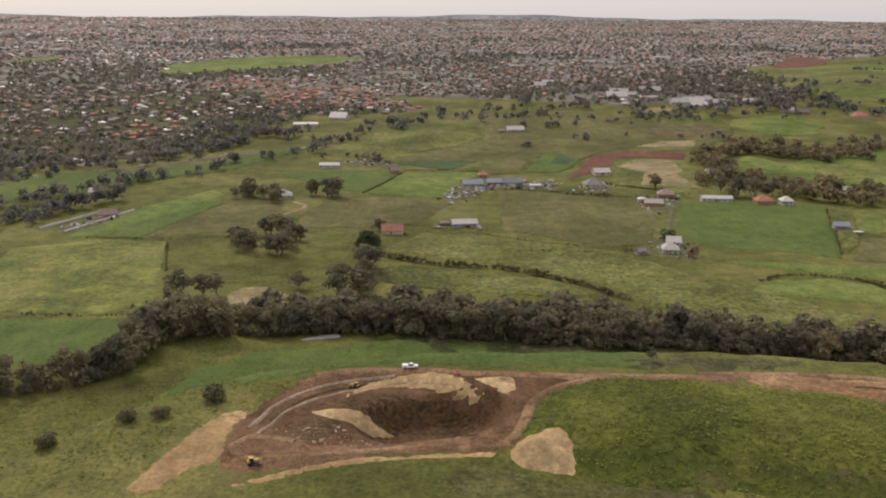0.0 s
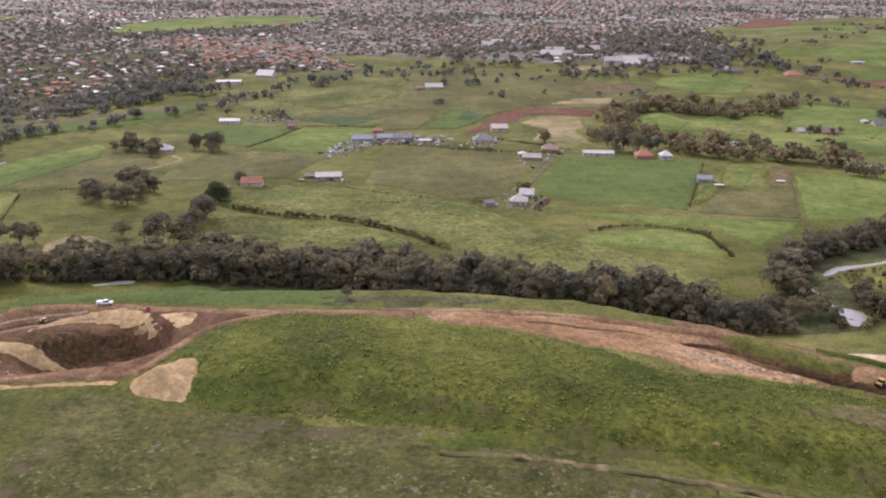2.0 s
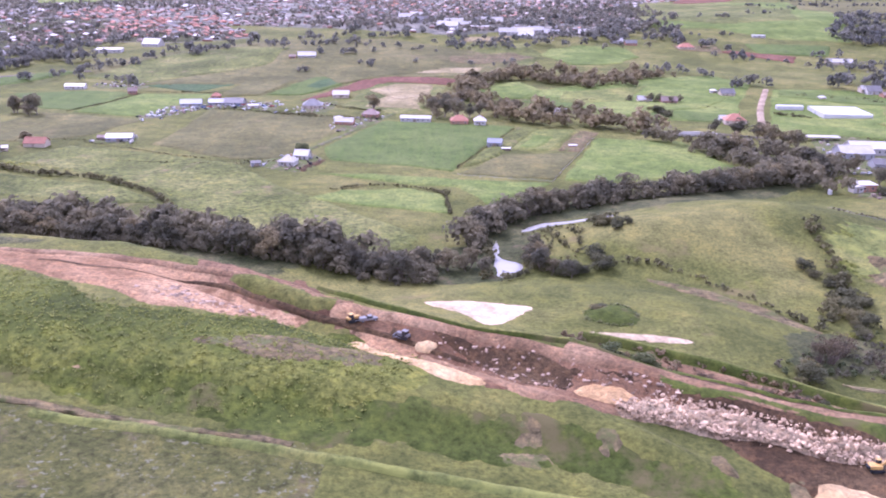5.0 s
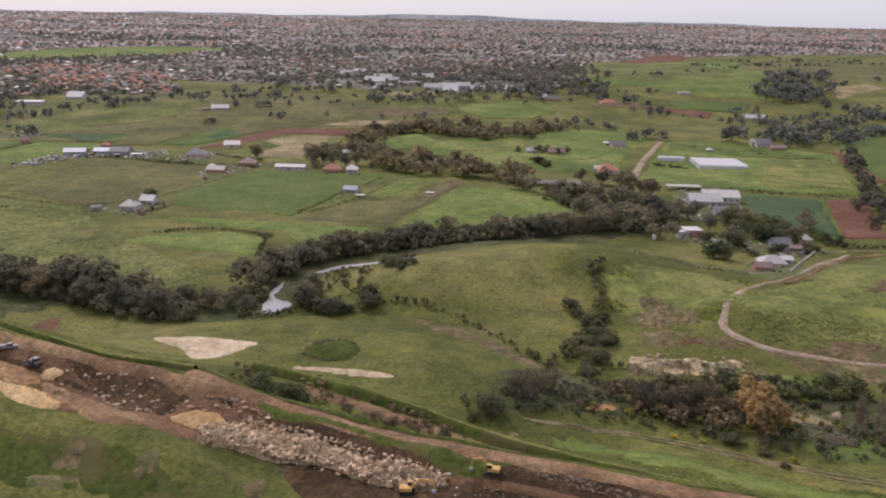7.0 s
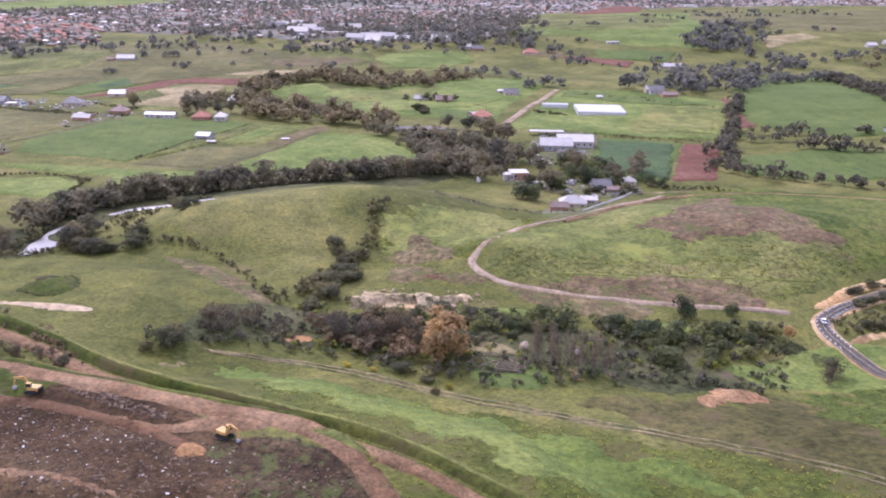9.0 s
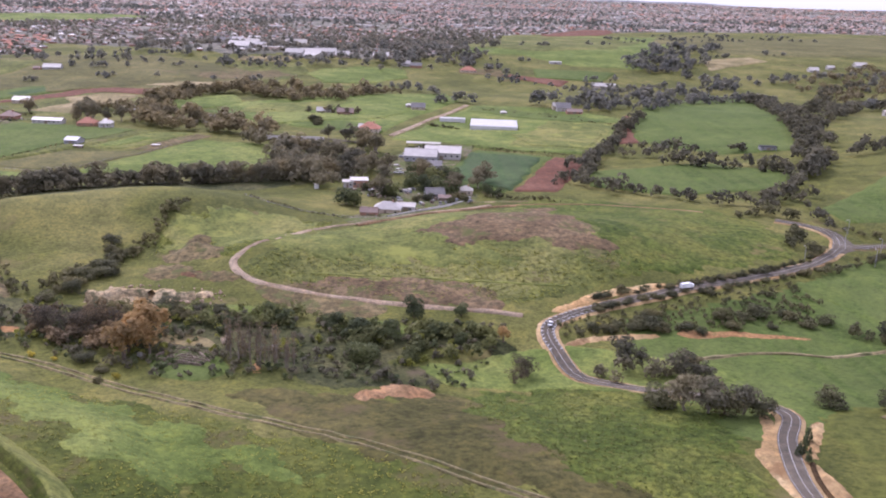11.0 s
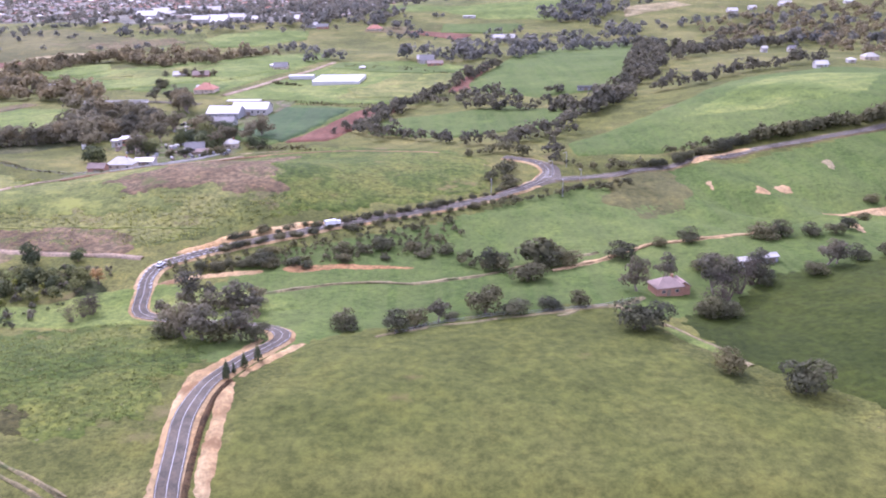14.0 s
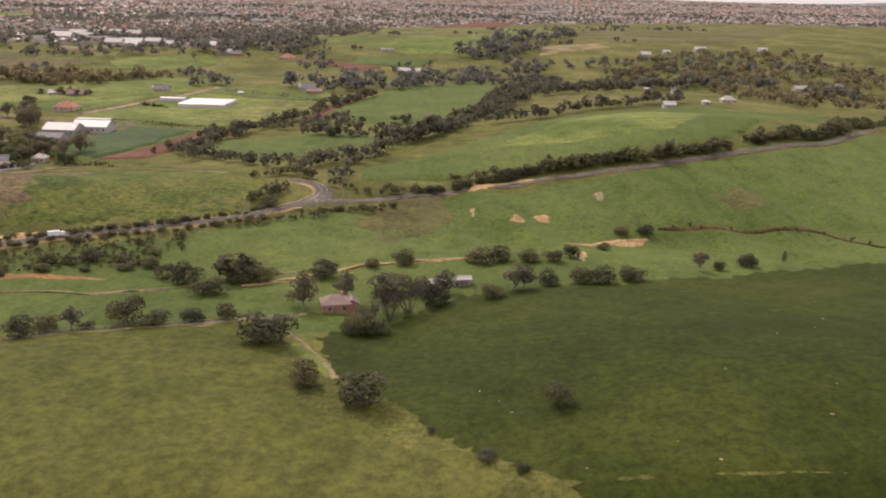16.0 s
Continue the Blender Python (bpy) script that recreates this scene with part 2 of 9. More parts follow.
M = {
    "grass": soil("pasture_grass", (0.0766, 0.085, 0.021), (0.1081, 0.115, 0.029), (0.1554, 0.15, 0.047), 55, 1.5, patch=(0.1522, 0.128, 0.052), patch_at=0.64),
    "weeds": soil("weedy_cap_grass", (0.0495, 0.0638, 0.011), (0.0836, 0.1012, 0.018), (0.1408, 0.1496, 0.032), 30, 1.9, fleck=(0.21, 0.23, 0.1), fleck_at=0.71, patch=(0.150, 0.125, 0.054), patch_at=0.66, bump=0.7, grain=0.6),
    "flowers": soil("flowering_weeds", (0.0546, 0.0607, 0.0162), (0.0774, 0.081, 0.0234), (0.107, 0.104, 0.036), 30, 1.8, fleck=(0.155, 0.155, 0.092), fleck_at=0.59, patch=(0.104, 0.0845, 0.045), patch_at=0.6, grain=0.6),
    "rough": soil("rough_meadow", (0.078, 0.09, 0.024), (0.112, 0.126, 0.034), (0.165, 0.168, 0.056), 45, 3.0, fleck=(0.2, 0.195, 0.1), fleck_at=0.66, patch=(0.165, 0.132, 0.066), patch_at=0.63, grain=0.8),
    "green": soil("green_crop", (0.0618, 0.094, 0.0206), (0.0808, 0.118, 0.0267), (0.1077, 0.142, 0.0361), 70, 2.0, rows=(4, 0.25, 0.3, (0.1097, 0.132, 0.0413)), grain=0.4, calm=0.04),
    "bright": soil("bright_grass", (0.0901, 0.1253, 0.026), (0.1201, 0.1601, 0.038), (0.1674, 0.1972, 0.054), 50, 2.0, grain=0.4),
    "spotted": soil("spotted_weedy_pasture", (0.05491, 0.07946, 0.01436), (0.07814, 0.1023, 0.01999), (0.1127, 0.1247, 0.02797), 22, 2.4, fleck=(0.1663, 0.1514, 0.0798), fleck_at=0.68, patch=(0.158, 0.129, 0.04788), patch_at=0.64, grain=0.8),
    # grass darkened to stand in for shade on slopes turned from the sun
    "slope": soil("weedy_shaded_slope_grass", (0.05, 0.067, 0.012), (0.068, 0.086, 0.016), (0.1, 0.111, 0.026), 40, 2.2, patch=(0.1, 0.088, 0.034), patch_at=0.58, grain=0.5),
    "yellow": soil("yellow_flowering_grass", (0.1, 0.122, 0.032), (0.135, 0.152, 0.042), (0.19, 0.19, 0.06), 35, 2.0, patch=(0.21, 0.225, 0.055), patch_at=0.58, grain=0.5),
    "dull": soil("dull_pasture", (0.088, 0.086, 0.03), (0.116, 0.111, 0.039), (0.15, 0.138, 0.053), 60, 2.5, patch=(0.145, 0.118, 0.055), patch_at=0.64, rows=(6, 0.4, 0.25, (0.082, 0.09, 0.036)), grain=0.4),
    "meadow": soil("smooth_meadow_grass", (0.0693, 0.08, 0.017), (0.0872, 0.098, 0.022), (0.1155, 0.118, 0.031), 60, 3.2, patch=(0.1365, 0.106, 0.04), patch_at=0.68, grain=0.4, calm=0.07),
    # pasture with the shade of a cloud put into its colour
    "cloud_dim": soil("cloud_shaded_pasture", (0.029, 0.041, 0.0066), (0.038, 0.052, 0.008), (0.055, 0.068, 0.0122), 60, 2.4, patch=(0.082, 0.084, 0.021), patch_at=0.68, grain=0.4, calm=0.07),
    "tan": soil("tan_fallow", (0.170, 0.150, 0.070), (0.240, 0.200, 0.100), (0.300, 0.250, 0.140), 25, 1.6, grain=0.4),
    "bluecrop": soil("blue_green_crop", (0.045, 0.08, 0.03), (0.056, 0.095, 0.035), (0.07, 0.112, 0.041), 50, 2.0, rows=(5, 0.3, 0.4, (0.07, 0.092, 0.042)), grain=0.3),
    "redsoil": soil("red_ploughed_soil", (0.125, 0.06, 0.038), (0.155, 0.077, 0.05), (0.19, 0.1, 0.066), 30, 1.5, rows=(4, 0.3, 0.5, (0.115, 0.054, 0.034)), grain=0.4),
    "dark": soil("dark_earth", (0.053, 0.0333, 0.0164), (0.0827, 0.0529, 0.0262), (0.122, 0.0813, 0.0412), 22, 1.4, fleck=(0.276, 0.216, 0.1176), fleck_at=0.74, bump=0.9, grain=0.7),
    "dirt": soil("brown_dirt", (0.1, 0.055, 0.0281), (0.15, 0.086, 0.0454), (0.22, 0.134, 0.0753), 25, 1.2, patch=(0.082, 0.045, 0.0235), patch_at=0.58, rows=(3, 0.6, 0.35, (0.2, 0.125, 0.0707)), bump=0.8, grain=0.6),
    "sand": soil("pale_clay", (0.31, 0.209, 0.0979), (0.41, 0.291, 0.1460), (0.5, 0.373, 0.1995), 22, 1.6, patch=(0.22, 0.136, 0.0650), patch_at=0.6, rows=(2.5, 0.9, 0.35, (0.28, 0.184, 0.0894)), bump=0.6, grain=0.35),
    "orange": soil("ochre_clay", (0.399, 0.251, 0.111), (0.494, 0.335, 0.162), (0.57, 0.419, 0.221), 14, 1.2, bump=0.7, grain=0.4),
    "white": soil("crushed_limestone", (0.4, 0.315, 0.2), (0.47, 0.375, 0.245), (0.54, 0.44, 0.3), 14, 1.0, grain=0.15),
    "cliff": soil("crumbling_sandstone", (0.3, 0.235, 0.14), (0.4, 0.315, 0.19), (0.48, 0.39, 0.25), 9, 1.4, patch=(0.12, 0.115, 0.06), patch_at=0.56, bump=0.9, grain=0.7),
    "gravel": soil("gravel_track", (0.22, 0.165, 0.11), (0.29, 0.225, 0.155), (0.37, 0.295, 0.21), 12, 0.8, patch=(0.17, 0.145, 0.075), patch_at=0.68, grain=0.4),
    "haul": soil("brown_haul_road", (0.164, 0.101, 0.0548), (0.223, 0.142, 0.0783), (0.292, 0.194, 0.1101), 14, 0.9, patch=(0.125, 0.0735, 0.0380), patch_at=0.6, bump=0.6, grain=0.5),
    "rubblebed": soil("pale_rubble_bed", (0.212, 0.157, 0.0975), (0.318, 0.24, 0.152), (0.424, 0.328, 0.211), 8, 1.2, bump=1.0, grain=0.9),
    "clayfloor": soil("pinkish_clay_floor", (0.244, 0.144, 0.0730), (0.329, 0.204, 0.1081), (0.408, 0.267, 0.1481), 18, 1.2, patch=(0.185, 0.108, 0.0532), patch_at=0.58, bump=0.8, grain=0.6),
    "faint": soil("worn_grass_track", (0.165, 0.142, 0.07), (0.215, 0.182, 0.095), (0.27, 0.228, 0.125), 12, 1.2, patch=(0.109, 0.120, 0.048), patch_at=0.56, grain=0.4),
    "brownweed": soil("dry_brown_weeds", (0.103, 0.08199, 0.03933), (0.1346, 0.1071, 0.05301), (0.1707, 0.1377, 0.07097), 14, 2.6, patch=(0.09416, 0.1026, 0.0342), patch_at=0.56, grain=0.9),
    "scar": soil("bare_weedy_scar", (0.09828, 0.06992, 0.03857), (0.1294, 0.09288, 0.05187), (0.1646, 0.1221, 0.07039), 16, 2.6, patch=(0.08904, 0.0946, 0.03116), patch_at=0.58, grain=0.9),
    "olive": soil("olive_browning_grass", (0.0594, 0.05762, 0.01848), (0.0774, 0.0731, 0.02352), (0.1008, 0.09202, 0.0336), 34, 2.2, patch=(0.1035, 0.0817, 0.03864), patch_at=0.57, grain=0.6),
    "yard": soil("farm_yard_earth", (0.105, 0.095, 0.055), (0.145, 0.13, 0.08), (0.2, 0.175, 0.12), 12, 1.0, patch=(0.088, 0.108, 0.03), patch_at=0.47, grain=0.7),
    "redclay": soil("red_clay_scrape", (0.265, 0.147, 0.0642), (0.35, 0.201, 0.0907), (0.424, 0.26, 0.1210), 12, 1.2, patch=(0.17, 0.127, 0.0459), patch_at=0.62, bump=0.8, grain=0.5),
    "tipweed": soil("weedy_tipped_earth", (0.048, 0.032, 0.018), (0.076, 0.053, 0.029), (0.118, 0.085, 0.048), 9, 1.6, fleck=(0.3, 0.25, 0.17), fleck_at=0.74, patch=(0.088, 0.1, 0.03), patch_at=0.55, bump=0.9, grain=0.9),
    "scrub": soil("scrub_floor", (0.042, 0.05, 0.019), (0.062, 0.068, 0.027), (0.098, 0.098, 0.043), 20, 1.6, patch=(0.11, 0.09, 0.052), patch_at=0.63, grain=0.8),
    "asphalt": soil("asphalt", (0.09, 0.078, 0.06), (0.11, 0.095, 0.073), (0.136, 0.118, 0.09), 15, 0.6, rough=0.85, bump=0.1, grain=0.15),
    "town": soil("suburb_ground", (0.1, 0.103, 0.078), (0.165, 0.16, 0.128), (0.24, 0.225, 0.19), 60, 8.0, patch=(0.17, 0.16, 0.14), patch_at=0.62, grain=0.7),
    "far_hills": soil("hazed_distant_hills", (0.2, 0.215, 0.22), (0.235, 0.25, 0.255), (0.27, 0.28, 0.28), 300, 60, grain=0.2, bump=0.0),
    "line": paint("white_road_paint", (0.4, 0.39, 0.37), 0.6, vary=0.3, size=1.5),
    "leaf_gum": leafy("gum_leaves", (0.144, 0.134, 0.084), (0.208, 0.194, 0.127)),
    "leaf_bush": leafy("bush_leaves", (0.094, 0.097, 0.05), (0.146, 0.147, 0.08)),
    "leaf_green": leafy("garden_leaves", (0.084, 0.103, 0.046), (0.146, 0.17, 0.078)),
    # leaves paled to grey in the colour, for the haze of distance
    "leaf_far": leafy("haze_paled_leaves", (0.13, 0.134, 0.112), (0.2, 0.203, 0.175)),
    "leaf_gold": leafy("golden_willow_leaves", (0.31, 0.2, 0.08), (0.5, 0.345, 0.15)),
    "leaf_yellow": leafy("yellow_gorse_flowers", (0.3, 0.26, 0.04), (0.55, 0.48, 0.08)),
    "leaf_grey": leafy("bare_twigs", (0.154, 0.12, 0.072), (0.278, 0.22, 0.136)),
    "leaf_white": leafy("white_blossom", (0.36, 0.35, 0.33), (0.62, 0.6, 0.57)),
    "leaf_bare": leafy("leafless_thicket_twigs", (0.078, 0.067, 0.046), (0.135, 0.117, 0.083)),
    "leaf_grass": leafy("weed_leaves", (0.14, 0.17, 0.035), (0.25, 0.27, 0.07)),
    "bark": paint("bark", (0.16, 0.125, 0.095), 0.9, vary=0.4, size=0.5),
    "palebark": paint("pale_bark", (0.24, 0.2, 0.16), 0.9, vary=0.3, size=0.6),
    "terracotta": paint("terracotta_roof", (0.36, 0.165, 0.105), 0.8, vary=0.2, size=3, island=0.35),
    "brownroof": paint("brown_tile_roof", (0.27, 0.2, 0.165), 0.8, vary=0.2, size=3, island=0.45),
    "greyroof": paint("grey_roof", (0.19, 0.182, 0.172), 0.7, vary=0.2, size=3, island=0.45),
    "whiteroof": paint("white_metal_roof", (0.52, 0.49, 0.44), 0.5, vary=0.12, size=3, island=0.2),
    "creamroof": paint("cream_metal_roof", (0.4, 0.375, 0.32), 0.5, vary=0.12, size=3),
    "blueroof": paint("blue_grey_metal_roof", (0.2, 0.215, 0.235), 0.45, vary=0.12, size=3),
    "paleroof": paint("pale_grey_roof", (0.39, 0.37, 0.335), 0.5, vary=0.15, size=3),
    "tanroof": paint("sun_bleached_tile_roof", (0.34, 0.275, 0.225), 0.8, vary=0.15, size=3, island=0.25),
    "cream": paint("cream_wall", (0.42, 0.35, 0.27), 0.85, vary=0.12, size=2, island=0.25),
    "brick": paint("brick_wall", (0.30, 0.165, 0.11), 0.9, vary=0.2, size=1, island=0.3),
    "whitewall": paint("white_wall", (0.44, 0.415, 0.38), 0.8, vary=0.1, size=2),
    "steel": paint("grey_steel_wall", (0.30, 0.30, 0.31), 0.5, vary=0.12, size=2),
    "plastic": paint("greenhouse_film", (0.52, 0.51, 0.48), 0.4, vary=0.1, size=4),
    "glass": paint("dark_window_glass", (0.03, 0.035, 0.04), 0.08, vary=0.1, spec=0.6),
    "yellowpaint": paint("yellow_machine_paint", (0.5, 0.31, 0.09), 0.55, vary=0.3, size=0.8),
    "black": paint("black_rubber", (0.025, 0.025, 0.026), 0.8, vary=0.2),
    "carwhite": paint("white_car_paint", (0.78, 0.78, 0.77), 0.25, vary=0.03, spec=0.5),
    "cargrey": paint("grey_car_paint", (0.17, 0.165, 0.16), 0.3, vary=0.1, spec=0.4),
    "carred": paint("red_car_paint", (0.42, 0.05, 0.04), 0.25, vary=0.05, spec=0.5),
    "carblue": paint("blue_car_paint", (0.06, 0.13, 0.3), 0.25, vary=0.05, spec=0.5),
    "wood": paint("weathered_timber", (0.24, 0.19, 0.14), 0.85, vary=0.25, size=0.5),
    "concrete": paint("concrete", (0.42, 0.40, 0.36), 0.85, vary=0.15, size=2),
    "rubble": paint("broken_rubble", (0.382, 0.279, 0.172), 0.9, vary=0.3, size=2, island=0.5),
    "rock": paint("clay_boulders", (0.34, 0.25, 0.17), 0.9, vary=0.25, size=1.5, island=0.4),
    "waste": paint("tipped_waste", (0.127, 0.0882, 0.0546), 0.8, vary=0.4, size=1.0, island=0.6),
    "palewaste": paint("pale_waste", (0.55, 0.52, 0.47), 0.7, vary=0.2, size=1.0, island=0.3),
}
wm, wt, wb = nodes_of("creek_water", 0.3, 0, 0.4)
# glare of the sky is mixed into the base colour of the water
wb.inputs["Base Color"].default_value = (0.3, 0.29, 0.27, 1)
relief(wt, wb, noise_at(wt, 2.5, 3), 0.06, 0.3)
M["water"] = wm


# ---------------------------------------------------------------- builders
def mesh_of(name, verts, faces, mats, index=None, soft=False):
    me = bpy.data.meshes.new(name)
    verts = np.asarray(verts, dtype=np.float32).reshape(-1, 3)
    if isinstance(faces, np.ndarray):
        k = faces.shape[1]
        me.vertices.add(len(verts))
        me.vertices.foreach_set("co", verts.ravel())
        me.loops.add(faces.size)
        me.loops.foreach_set("vertex_index", faces.ravel().astype(np.int32))
        me.polygons.add(len(faces))
        me.polygons.foreach_set("loop_start", np.arange(0, faces.size, k, dtype=np.int32))
        me.update(calc_edges=True)
    else:
        me.from_pydata([tuple(v) for v in verts.tolist()], [], faces)
    for m in mats if isinstance(mats, (list, tuple)) else [mats]:
        me.materials.append(m)
    if index is not None:
        me.polygons.foreach_set("material_index", np.asarray(index, dtype=np.int32))
    if soft:
        me.polygons.foreach_set("use_smooth", np.ones(len(me.polygons), dtype=bool))
    me.update()
    return me


def part(name, bm, material, parent, label=""):
    """One bmesh as one mesh object under a thing or a part."""
    me = bpy.data.meshes.new(name)
    bm.to_mesh(me)
    bm.free()
    me.materials.append(material)
    ob = new(name, me)
    ob.parent = parent
    return tagged(ob, label)


def thing(name, x, y, turn, label, category, group="", lift=0.0, z=None):
    ob = new(name)
    ob.empty_display_size = 1
    ob.matrix_basis = pose(x, y, (height(x, y) if z is None else z) + lift, 0, 0, turn)
    return tagged(ob, label, category, group)


def box(bm, x0, y0, z0, x1, y1, z1, bevel=0.0):
    m = Matrix.Translation(((x0 + x1) / 2, (y0 + y1) / 2, (z0 + z1) / 2)) @ Matrix.Diagonal((x1 - x0, y1 - y0, z1 - z0, 1))
    got = bmesh.ops.create_cube(bm, size=1, matrix=m)
    if bevel:
        edges = {e for v in got["verts"] for e in v.link_edges}
        bmesh.ops.bevel(bm, geom=list(edges), offset=bevel, segments=1, affect="EDGES")
    return bm


def boxed(*a, **k):
    return box(bmesh.new(), *a, **k)


def wobble(i, s):
    return math.sin(i * 12.9898 + s * 78.233) * 0.6 + math.sin(i * 4.17 + s * 3.1) * 0.4


def smooth_line(pts, step, closed=False):
    """A smooth line through the points, with a point about every step metres."""
    p = [np.array(q, float) for q in pts]
    n, out = len(p), []
    for i in range(n if closed else n - 1):
        if closed:
            a, b, c, d = p[i - 1], p[i], p[(i + 1) % n], p[(i + 2) % n]
        else:
            b, c = p[i], p[i + 1]
            a, d = p[i - 1] if i else 2 * b - c, p[i + 2] if i + 2 < n else 2 * c - b
        m = max(1, int(np.linalg.norm(c - b) / step))
        for k in range(m):
            t = k / m
            out.append(0.5 * (2 * b + (c - a) * t + (2 * a - 5 * b + 4 * c - d) * t * t + (3 * b - a - 3 * c + d) * t ** 3))
    if not closed:
        out.append(p[-1])
    return out


def inside(poly, x, y):
    """Which of the points lie in the polygon."""
    x, y = np.asarray(x, float), np.asarray(y, float)
    hit = np.zeros(x.shape, bool)
    for (ax, ay), (bx, by) in zip(poly, list(poly[1:]) + [poly[0]]):
        if ay == by:
            continue
        hit ^= ((ay > y) != (by > y)) & (x < (bx - ax) * (y - ay) / (by - ay) + ax)
    return hit


def patch(name, pts, material, label, lift=0.15, ragged=0.8, curved=True, category="field", dome=0.0):
    """A field or a bare patch that lies on the land, with a ragged rim."""
    pts = [np.array(p, float) for p in pts]
    low, high = np.min(pts, axis=0), np.max(pts, axis=0)
    span = float(np.max(high - low))
    step = min(max(span / 60, 1.7), 22)
    if curved:
        rim = smooth_line(pts, min(step * 0.7, 2.6), True)
    else:
        rim = [a + (b - a) * k / m for a, b in zip(pts, pts[1:] + pts[:1]) for m in [max(1, int(np.linalg.norm(b - a) / step))] for k in range(m)]
    seed = len(name) + pts[0][0] * 0.37
    rim = [q + np.array((wobble(i, seed), wobble(i, seed + 5))) * ragged for i, q in enumerate(rim)]
    gx, gy = np.meshgrid(np.arange(low[0], high[0], step), np.arange(low[1], high[1], step))
    gx, gy = gx.ravel(), gy.ravel()
    keep = inside(rim, gx, gy)
    gx, gy = gx[keep], gy[keep]
    rim_a = np.array(rim)
    near = np.array([np.min(np.hypot(rim_a[:, 0] - a, rim_a[:, 1] - b)) for a, b in zip(gx, gy)]) if len(gx) else np.zeros(0)
    gx, gy, near = gx[near > step * 0.3], gy[near > step * 0.3], near[near > step * 0.3]
    co = [Vector(q) for q in rim] + [Vector(q) for q in zip(gx, gy)]
    n = len(rim)
    from_cdt = geometry.delaunay_2d_cdt(co, [(i, (i + 1) % n) for i in range(n)], [], 1, 1e-4)
    flat = np.array([tuple(v) for v in from_cdt[0]])
    d = np.array([np.min(np.hypot(rim_a[:, 0] - a, rim_a[:, 1] - b)) for a, b in flat])
    z = ground_height(flat[:, 0], flat[:, 1]) + (lift + 0.12) * np.minimum(d / min(step, 1.5), 1) - 0.12
    if dome:
        z = z + dome * smooth(0, max(d.max(), 1), d) * (0.8 + 0.4 * np.sin(flat[:, 0] * 0.6) * np.sin(flat[:, 1] * 0.5))
    faces = [tuple(f) for f in from_cdt[2]]
    ob = new(name, mesh_of(name, np.column_stack((flat, z)), faces, material, soft=True))
    return tagged(ob, label, category, kind="structure")


def ribbon(name, pts, profile, material, label, step=3.0, category="road", kind="structure", parent=None, ragged=0.0):
    """A strip along a line: profile is pairs of side and height above the land."""
    line = smooth_line(pts, step)
    verts, k = [], len(profile)
    for i, q in enumerate(line):
        t = line[min(i + 1, len(line) - 1)] - line[max(i - 1, 0)]
        side = np.array((t[1], -t[0])) / (np.linalg.norm(t) + 1e-9)
        for j, (s, h) in enumerate(profile):
            s = s + ragged * wobble(i, j)
            x, y = q + side * s
            verts.append((x, y, height(x, y) + h + ragged * 0.25 * wobble(i, j + 7) * (h > 0.6)))
    faces = [(i * k + j, i * k + j + 1, (i + 1) * k + j + 1, (i + 1) * k + j) for i in range(len(line) - 1) for j in range(k - 1)]
    ob = new(name, mesh_of(name, verts, faces, material, soft=True))
    ob.parent = parent
    return tagged(ob, label, category if parent is None else "", kind=kind if parent is None else "")


# ---------------------------------------------------------------- the ground, one sheet to the horizon
def steps(spans):
    out = []
    for a, b, s0, s1 in spans:
        v, n = a, 0
        while v < b:
            out.append(v)
            v += s0 + (s1 - s0) * (v - a) / (b - a)
    out.append(spans[-1][1])
    return np.array(out)


gx = steps(((-3800, -700, 140, 20), (-700, -140, 20, 4), (-140, 90, 3.2, 3.2), (90, 370, 1.8, 1.8), (370, 900, 3.2, 3.2), (900, 1500, 4, 20), (1500, 4800, 20, 140)))
gy = steps(((-500, 60, 30, 6), (60, 95, 3.0, 3.0), (95, 215, 1.7, 1.7), (215, 340, 3.0, 3.0), (340, 700, 4, 9), (700, 1500, 9, 20), (1500, 4900, 20, 80)))
vx, vy = np.meshgrid(gx, gy)
vz = ground_height(vx, vy)
nx, ny = len(gx), len(gy)
ii = (np.arange(ny - 1)[:, None] * nx + np.arange(nx - 1)[None]).ravel()
ground = new("ground", mesh_of("ground", np.column_stack((vx.ravel(), vy.ravel(), vz.ravel())), np.column_stack((ii, ii + 1, ii + nx + 1, ii + nx)), M["grass"], soft=True))
